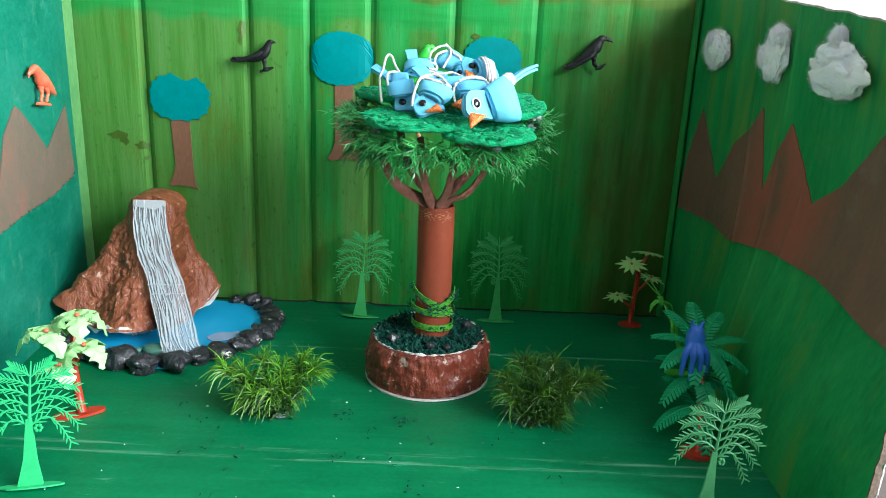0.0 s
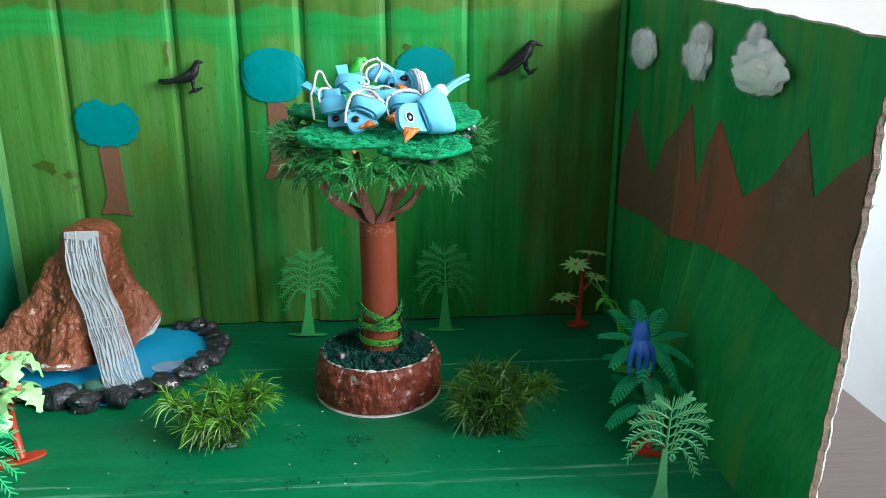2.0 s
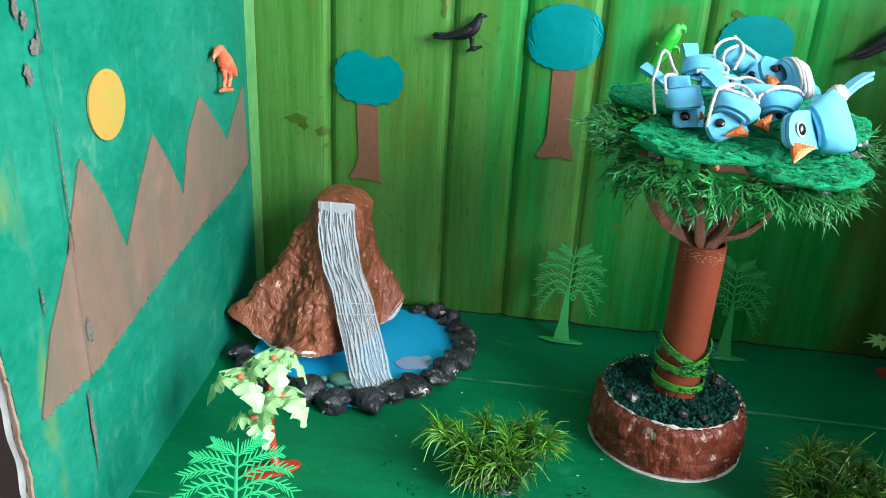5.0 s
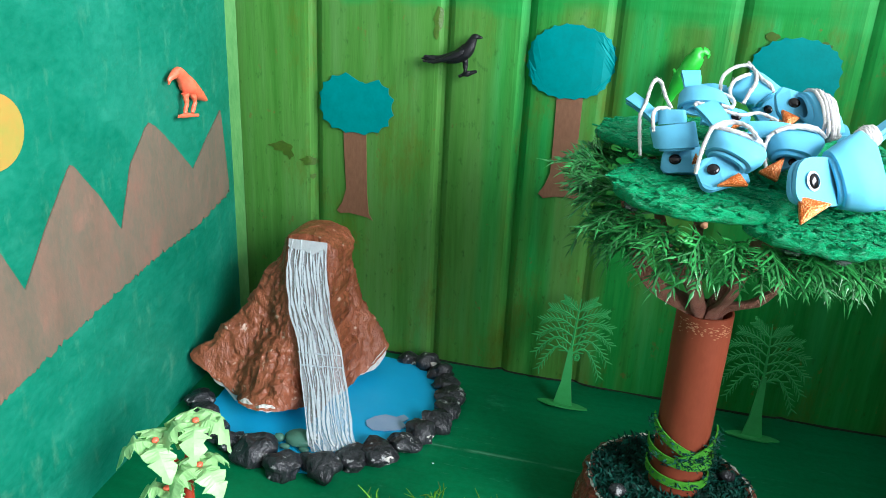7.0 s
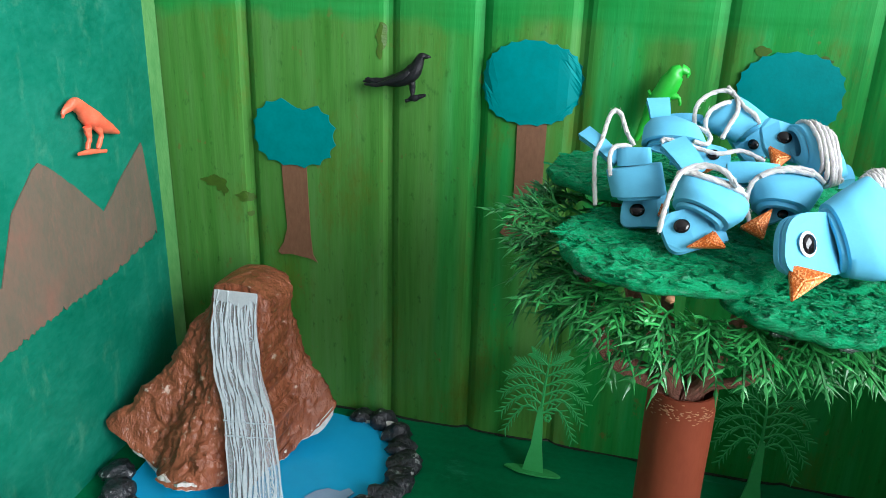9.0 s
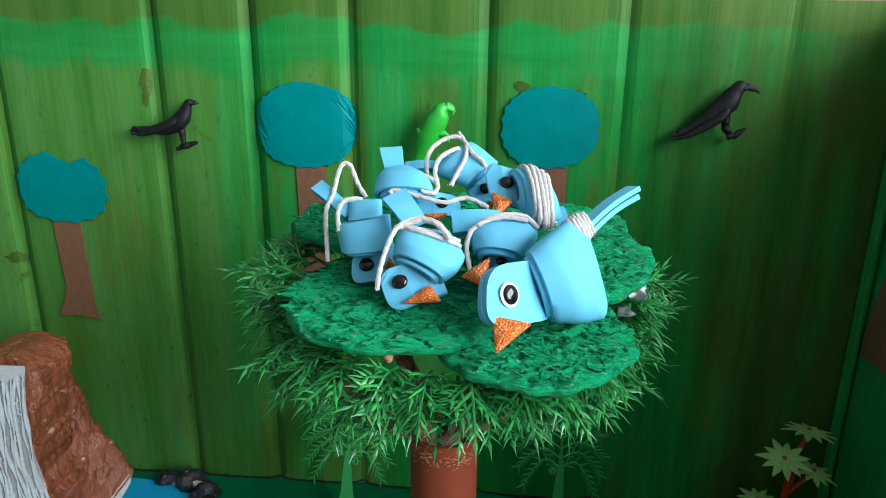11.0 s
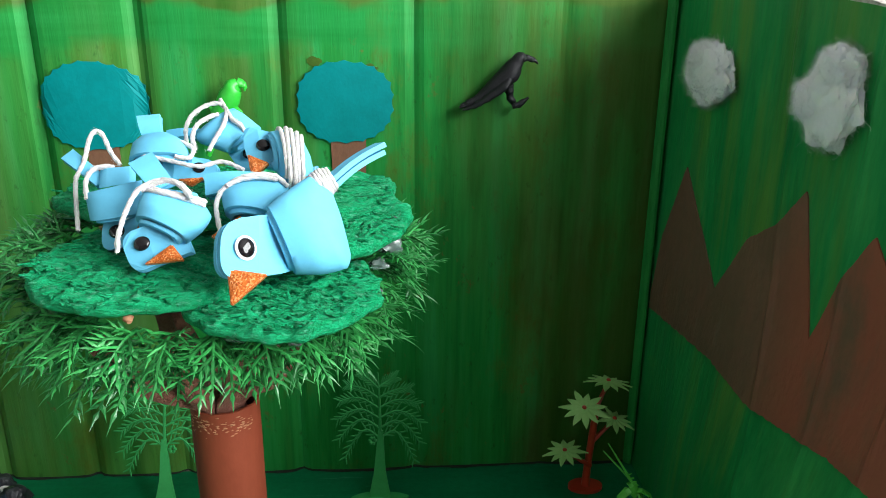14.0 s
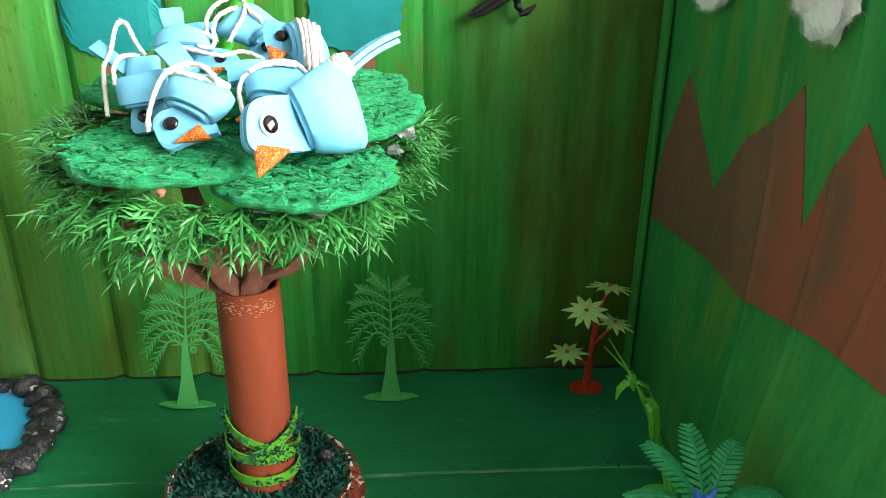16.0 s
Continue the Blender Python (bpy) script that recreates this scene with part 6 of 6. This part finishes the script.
# ---- pale palm with red stem ----
def jag_leaf(bm, p, way, length, width, droop, seed, teeth=5, thick=0.0009):
    """A drooping leaf with a toothed edge."""
    w = Vector(way).normalized()
    s = w.cross(Vector((0, 0, 1))).normalized()
    n = teeth * 4
    rows = []
    rg = random.Random(seed * 31 + 5)
    lobes = [[rg.uniform(0.45, 0.85) for _ in range(teeth + 1)] for _ in range(2)]
    curl = rg.uniform(-0.25, 0.25)
    for i in range(n + 1):
        k = i / n
        c = Vector(p) + w * length * (k - 0.25 * k * k) + s * (curl * length * k * k) + Vector((0, 0, 0.25 * length * math.sin(k * 2.2) - droop * length * k * k))
        h = [width * 1.12 * (math.sin(math.pi * min(1, 0.14 + k * 0.85)) ** 0.6) * (1.0 - deep[i // 4] * (((i + off) % 4) / 4) ** 1.3) for deep, off in zip(lobes, (0, 1))]
        rows.append([bm.verts.new(q) for q in (c - s * h[0] - Vector((0, 0, h[0] * (0.25 + 0.2 * math.sin(i * 1.3 + seed)))), c, c + s * h[1] - Vector((0, 0, h[1] * (0.25 + 0.2 * math.cos(i * 1.1 + seed)))))])
    low = [[bm.verts.new(v.co - Vector((0, 0, thick))) for v in r] for r in rows]
    for i in range(n):
        for j in range(2):
            bm.faces.new((rows[i][j], rows[i][j + 1], rows[i + 1][j + 1], rows[i + 1][j]))
            bm.faces.new((low[i + 1][j], low[i + 1][j + 1], low[i][j + 1], low[i][j]))
        bm.faces.new((rows[i + 1][0], low[i + 1][0], low[i][0], rows[i][0]))
        bm.faces.new((rows[i][2], low[i][2], low[i + 1][2], rows[i + 1][2]))


pale = thing("toy_palm", "red-stemmed plastic palm with drooping pale green leaves", "toy palm", (-0.386, 0.730, 0))
bm = tube([(-0.380, 0.722, 0.003), (-0.386, 0.730, 0.02), (-0.389, 0.733, 0.055), (-0.390, 0.740, 0.09)], (0.0050, 0.0048, 0.0040, 0.0028), 10, 16)
part("stem", bm, "red_plastic", pale, "red plastic stem", True)
part("foot", slab([(-0.384 + 0.023 * math.cos(q), 0.722 + 0.012 * math.sin(q)) for q in np.linspace(0, 2 * math.pi, 24, endpoint=False)], 0.003, lambda a, b, d: (a + 0.25 * (b - 0.722), b + 0.45 * (a + 0.386), 0.0005 + d)), "red_plastic", pale, "red plastic foot")
for k, (hx, hy, hz, ln, cnt, q0) in enumerate(((-0.388, 0.748, 0.103, 0.036, 5, 0.2), (-0.412, 0.728, 0.092, 0.036, 4, 2.2), (-0.374, 0.728, 0.078, 0.034, 4, -0.5), (-0.396, 0.715, 0.060, 0.030, 3, 3.4))):
    part("branch", tube([(-0.389, 0.734, hz - 0.025), (hx, hy, hz)], (0.0022, 0.0016), 6), "red_plastic", pale, "red plastic branch")
    for i in range(cnt):
        q = q0 + 2 * math.pi * i / cnt
        bm = bmesh.new()
        jag_leaf(bm, (hx, hy, hz), (math.cos(q), math.sin(q), 0), ln * 1.12, 0.0115, 0.65, k * 7 + i, 4)
        part("leaf", bm, "cream_leaf", pale)
    part("bud", blob((hx, hy, hz + 0.003), (0.003, 0.003, 0.002), k, 0.1, 1, 2), "coral", pale, "orange bud at the leaf centre", True)

# ---- red palm with star leaves ----
star = thing("toy_palm", "red plastic palm with four pale star-shaped leaf heads", "toy palm", (0.283, 1.050, 0))
part("foot", slab([(0.283 + 0.017 * math.cos(q), 1.050 + 0.011 * math.sin(q)) for q in np.linspace(0, 2 * math.pi, 24, endpoint=False)], 0.0035, lambda a, b, d: (a, b, 0.0005 + d)), "red_plastic", star)
part("stem", tube([(0.283, 1.050, 0.002), (0.284, 1.050, 0.03), (0.286, 1.048, 0.07), (0.287, 1.046, 0.095)], (0.0042, 0.0036, 0.0034, 0.0026), 10, 12), "red_plastic", star, "", True)
for k, (hx, hy, hz, s, tilt) in enumerate(((0.270, 1.028, 0.102, 0.0215, (18, -6)), (0.301, 1.062, 0.110, 0.022, (-6, 8)), (0.306, 1.050, 0.076, 0.019, (10, 6)), (0.258, 1.040, 0.049, 0.020, (-4, -8)))):
    part("branch", tube([(0.286, 1.048, hz - 0.022), (hx, hy, hz)], (0.0024, 0.0018), 6), "red_plastic", star)
    m = pose(hx, hy, hz, tilt[0], tilt[1], 17 * k)
    bm = bmesh.new()
    for i in range(11):
        q = 2 * math.pi * i / 11
        d, e = Vector((math.cos(q), math.sin(q), 0)), Vector((-math.sin(q), math.cos(q), 0))
        ln = s * (1.0 + 0.12 * math.sin(i * 2.7 + k))
        prof = ((0.0, 0.05), (0.30, 0.15), (0.62, 0.15), (0.85, 0.08), (1.0, 0.01))
        rows = [[bm.verts.new(m @ (d * ln * x + e * s * w * y + Vector((0, 0, 0.0012 - 0.10 * ln * x * x + z)))) for y, z in ((-1, 0), (0, 0.0007), (1, 0), (0, -0.0010))] for x, w in prof]
        for r0, r1 in zip(rows, rows[1:]):
            for j in range(4):
                bm.faces.new((r0[j], r0[(j + 1) % 4], r1[(j + 1) % 4], r1[j]))
    part("leaf_head", bm, "star_leaf", star, "pale green star of leaves")
    part("bud", blob(m @ Vector((0, 0, 0.002)), (0.0022, 0.0022, 0.002), k, 0.1, 1, 2), "red_plastic", star, "", True)

# ---- broad-leaved palm with the blue rubber toy ----
def rib_leaf(bm, p, way, length, width, rise, droop):
    """A feathered leaf: a midrib with close pairs of leaflets."""
    w = Vector(way).normalized()
    s = w.cross(Vector((0, 0, 1))).normalized()
    at = lambda k: Vector(p) + w * length * k + Vector((0, 0, rise * length * k - droop * length * k * k))
    tube([at(i / 10) for i in range(11)], (0.0012, 0.0010, 0.0005), 5, None, bm)
    n = 13
    for i in range(n):
        k = 0.10 + 0.86 * i / (n - 1)
        c, fwd = at(k), (at(k + 0.02) - at(k)).normalized()
        up = s.cross(fwd).normalized()
        ln = width * 1.25 * math.sin(math.pi * (0.16 + 0.74 * k)) ** 0.8
        hw = length * 0.86 / (n - 1) * 0.5
        for sd in (-1, 1):
            d = (s * sd * 0.86 + fwd * 0.50 - up * 0.22).normalized()
            q = [c - fwd * hw, c + fwd * hw * 0.96, c + d * ln * 0.80 + fwd * hw * 0.98 - up * 0.0006, c + d * ln, c + d * ln * 0.80 - fwd * hw * 0.90 + up * 0.0006]
            v = [bm.verts.new(x) for x in q]
            u = [bm.verts.new(x - up * 0.0007) for x in q]
            bm.faces.new(v)
            bm.faces.new(u[::-1])
            for j in range(5):
                bm.faces.new((v[j], u[j], u[(j + 1) % 5], v[(j + 1) % 5]))


BFX, BFY = 0.275, 0.697
broad = thing("toy_palm", "broad-leaved teal plastic palm on a red foot", "toy palm", (0.272, 0.700, 0))
part("foot", slab([(BFX + 0.020 * math.cos(q), BFY + 0.014 * math.sin(q)) for q in np.linspace(0, 2 * math.pi, 24, endpoint=False)], 0.004, lambda a, b, d: (a, b, 0.0005 + d)), "red_plastic", broad, "red plastic foot")
part("stem", tube([(BFX, BFY, 0.002), (BFX + 0.004, BFY + 0.018, 0.040), (0.287, 0.768, 0.092)], (0.0050, 0.0042, 0.0030), 10, 12), "red_plastic", broad, "red plastic stem", True)
for lev, (cx, cy, z, cnt, ln, wd, rise, droop, q0) in enumerate(((0.287, 0.768, 0.090, 9, 0.053, 0.0100, 0.38, 0.50, 0.17), (0.284, 0.750, 0.064, 6, 0.051, 0.0105, 0.30, 0.60, 0.5), (0.279, 0.732, 0.036, 5, 0.048, 0.0105, 0.25, 0.55, 0.94))):
    for i in range(cnt):
        q = q0 + 2 * math.pi * i / cnt
        bm = bmesh.new()
        rib_leaf(bm, (cx, cy, z), (math.cos(q), math.sin(q), 0), ln * (1 - 0.12 * max(0.0, math.sin(q))), wd, rise + 0.75 * max(0.0, math.sin(q) + 0.2), droop + 0.30 * max(0.0, -math.sin(q)))
        part("leaf", bm, "teal_leaf", broad)
bm = blob((0.272, 0.744, 0.110), (0.0105, 0.0085, 0.0165), 3, 0.05, 2, 3)
for dx, dy, z1 in ((-0.0135, -0.010, 0.072), (-0.0045, -0.014, 0.068), (0.0045, -0.014, 0.069), (0.0135, -0.009, 0.074)):
    tube([(0.272 + dx * 0.4, 0.744 + dy * 0.4, 0.106), (0.272 + dx * 0.85, 0.744 + dy * 0.9, 0.096), (0.272 + dx, 0.744 + dy, z1)], (0.0040, 0.0036, 0.0022), 8, 8, bm)
for dx in (-0.006, 0.006):
    tube([(0.272 + dx * 0.6, 0.744, 0.120), (0.272 + dx, 0.744, 0.131)], (0.0030, 0.0014), 8, 3, bm)
toy = tagged(part("rubber_toy", bm, "blue_rubber", None, "", True), "translucent blue rubber toy with dangling legs on the palm", "rubber toy")
melt = toy.modifiers.new("melt", "REMESH")
melt.mode, melt.voxel_size, melt.use_smooth_shade = "VOXEL", 0.0009, True

# ---- bamboo sprig ----
bamboo = thing("bamboo_sprig", "thin green plastic bamboo sprig leaning by the side wall", "toy plant", (0.315, 0.90, 0))
part("foot", slab([(0.312 + 0.020 * math.cos(q), 0.890 + 0.010 * math.sin(q)) for q in np.linspace(0, 2 * math.pi, 20, endpoint=False)], 0.002, lambda a, b, d: (a - 0.3 * (b - 0.89), b, 0.0005 + d)), "lime_plastic", bamboo)
for k, pts in enumerate((((0.316, 0.895, 0.002), (0.311, 0.905, 0.030), (0.299, 0.924, 0.066), (0.288, 0.937, 0.088), (0.270, 0.951, 0.116)), ((0.318, 0.893, 0.002), (0.314, 0.905, 0.026), (0.302, 0.924, 0.062), (0.291, 0.937, 0.084), (0.268, 0.955, 0.106)))):
    bm = tube(pts, (0.0028, 0.0025, 0.0018, 0.0012, 0.0005), 6, 40)
    for j in range(9):
        p = spline(pts, 40)[24 + j]
        tube([p, p + Vector((0.0035, 0, 0.0012))], (0.0007, 0.0002), 4, None, bm)
    part("stalk", bm, "lime_plastic", bamboo)
for k, (p, w, ln) in enumerate((((0.288, 0.936, 0.084), (-0.5, -0.3, 0), 0.018), ((0.288, 0.936, 0.082), (0.8, -0.3, 0), 0.034), ((0.296, 0.928, 0.072), (0.45, -0.6, 0), 0.038), ((0.286, 0.938, 0.088), (0.1, -0.2, 0), 0.012), ((0.298, 0.926, 0.070), (0.2, -0.6, 0), 0.032))):
    bm = bmesh.new()
    jag_leaf(bm, p, w, ln, 0.0048, 1.1, k, 1)
    part("leaf", bm, "lime_plastic", bamboo)


# ---- artificial grass clumps ----
def grass_clump(label, fx, fy, heads, seed, blades="grass"):
    """Stems that fan out from one glued foot, each with a spray of thin blades at its end."""
    t = thing("grass_clump", label, "artificial grass", (fx, fy, 0), "artificial grass clumps")
    rng = random.Random(seed)
    foot = Vector((fx, fy, 0.003))
    part("glue_foot", blob((fx + 0.004, fy - 0.002, 0.0035), (0.0075, 0.006, 0.0045), seed, 0.3, 2, 3), "glue", t, "greyish glue foot", True)
    # dense inner blades; the shade between them is put into their colour
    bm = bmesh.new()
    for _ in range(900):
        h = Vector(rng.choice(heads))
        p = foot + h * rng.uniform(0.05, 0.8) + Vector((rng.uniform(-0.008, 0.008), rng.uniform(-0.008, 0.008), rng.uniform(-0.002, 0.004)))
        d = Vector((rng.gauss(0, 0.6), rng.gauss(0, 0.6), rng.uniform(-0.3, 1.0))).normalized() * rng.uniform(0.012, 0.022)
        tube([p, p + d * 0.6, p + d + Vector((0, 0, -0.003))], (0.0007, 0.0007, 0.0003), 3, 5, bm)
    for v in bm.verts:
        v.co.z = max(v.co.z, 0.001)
    tagged(part("core", bm, "grass_inner_shade", t, "dense inner blades, darkened for the shade inside the clump"), kind="stuff")
    for h in heads:
        h = Vector(h)
        c = foot + h
        out = Vector((h.x, h.y, 0.25 * h.z)).normalized()
        bm = tube([foot, foot + Vector((h.x * 0.3, h.y * 0.3, h.z * 0.6)), c], (0.0012, 0.0010, 0.0008), 4, 8)
        for _ in range(64):
            o = Vector((rng.gauss(0, 1), rng.gauss(0, 1), rng.gauss(0.15, 1))).normalized()
            d = (o + out * 0.55 + Vector((0, 0, 0.15))).normalized()
            ln = rng.uniform(0.013, 0.028)
            p = c - h.normalized() * rng.uniform(0, 0.016) + o * 0.002
            bend = Vector((rng.uniform(-0.3, 0.3), rng.uniform(-0.3, 0.3), -rng.uniform(0.0, 0.55))) * ln
            tip = p + d * ln + bend
            tip.z = max(tip.z, 0.002)
            tube([p, p + d * ln * 0.55, tip], (0.00060, 0.00068, 0.00025), 3, 6, bm)
        tagged(part("spray", bm, blades, t), kind="stuff")
    return t


grass_clump("yellow-green plastic grass clump beside the pond", -0.174, 0.738, [(-0.041, 0.012, 0.045), (-0.027, -0.006, 0.030), (-0.060, 0.012, 0.048), (-0.020, 0.030, 0.052), (0.003, 0.012, 0.052), (0.024, 0.030, 0.052), (0.040, 0.014, 0.052), (-0.006, -0.004, 0.036), (0.015, 0.002, 0.034), (-0.036, 0.004, 0.018), (0.010, 0.035, 0.040)], 7)
grass_clump("plastic grass clump in the shade, the shade put into its green", 0.104, 0.750, [(-0.028, 0.012, 0.048), (-0.026, -0.004, 0.034), (-0.008, 0.030, 0.056), (0.006, 0.030, 0.050), (0.027, 0.030, 0.056), (0.043, 0.030, 0.044), (0.012, -0.004, 0.042), (0.056, 0.012, 0.046), (0.070, 0.014, 0.044), (0.040, -0.002, 0.040), (0.030, -0.006, 0.010)], 8, "grass_shaded")

# ---- crumbs on the floor ----
rng = random.Random(77)
bm = bmesh.new()
for cx, cy, n in [(rng.uniform(-0.30, 0.22), rng.uniform(0.58, 0.76), 2) for _ in range(26)] + [(-0.10, 0.745, 8), (-0.03, 0.735, 10), (-0.09, 0.66, 4), (-0.045, 0.655, 4), (0.28, 0.93, 4), (-0.12, 0.86, 4), (0.06, 0.70, 3), (-0.20, 0.66, 3), (0.22, 0.88, 3)]:
    crumbs(bm, (cx, cy), 0, 0.013, 0.0012, int(n * 1.6), 0.0052, rng, 0.001)
tagged(part("moss_crumbs", bm, "moss"), "dark green moss crumbs scattered on the floor", "crumbs", kind="stuff")
bm = bmesh.new()
for _ in range(34):
    blob((rng.uniform(-0.38, 0.24), rng.uniform(0.56, 0.90), 0.0011), (rng.uniform(0.0005, 0.0016), rng.uniform(0.0004, 0.0010), 0.0005), rng.random() * 30, 0.4, 2, 1, bm)
tagged(part("white_flecks", bm, "board_white"), "tiny white flecks of paper on the floor", "flecks", kind="stuff")
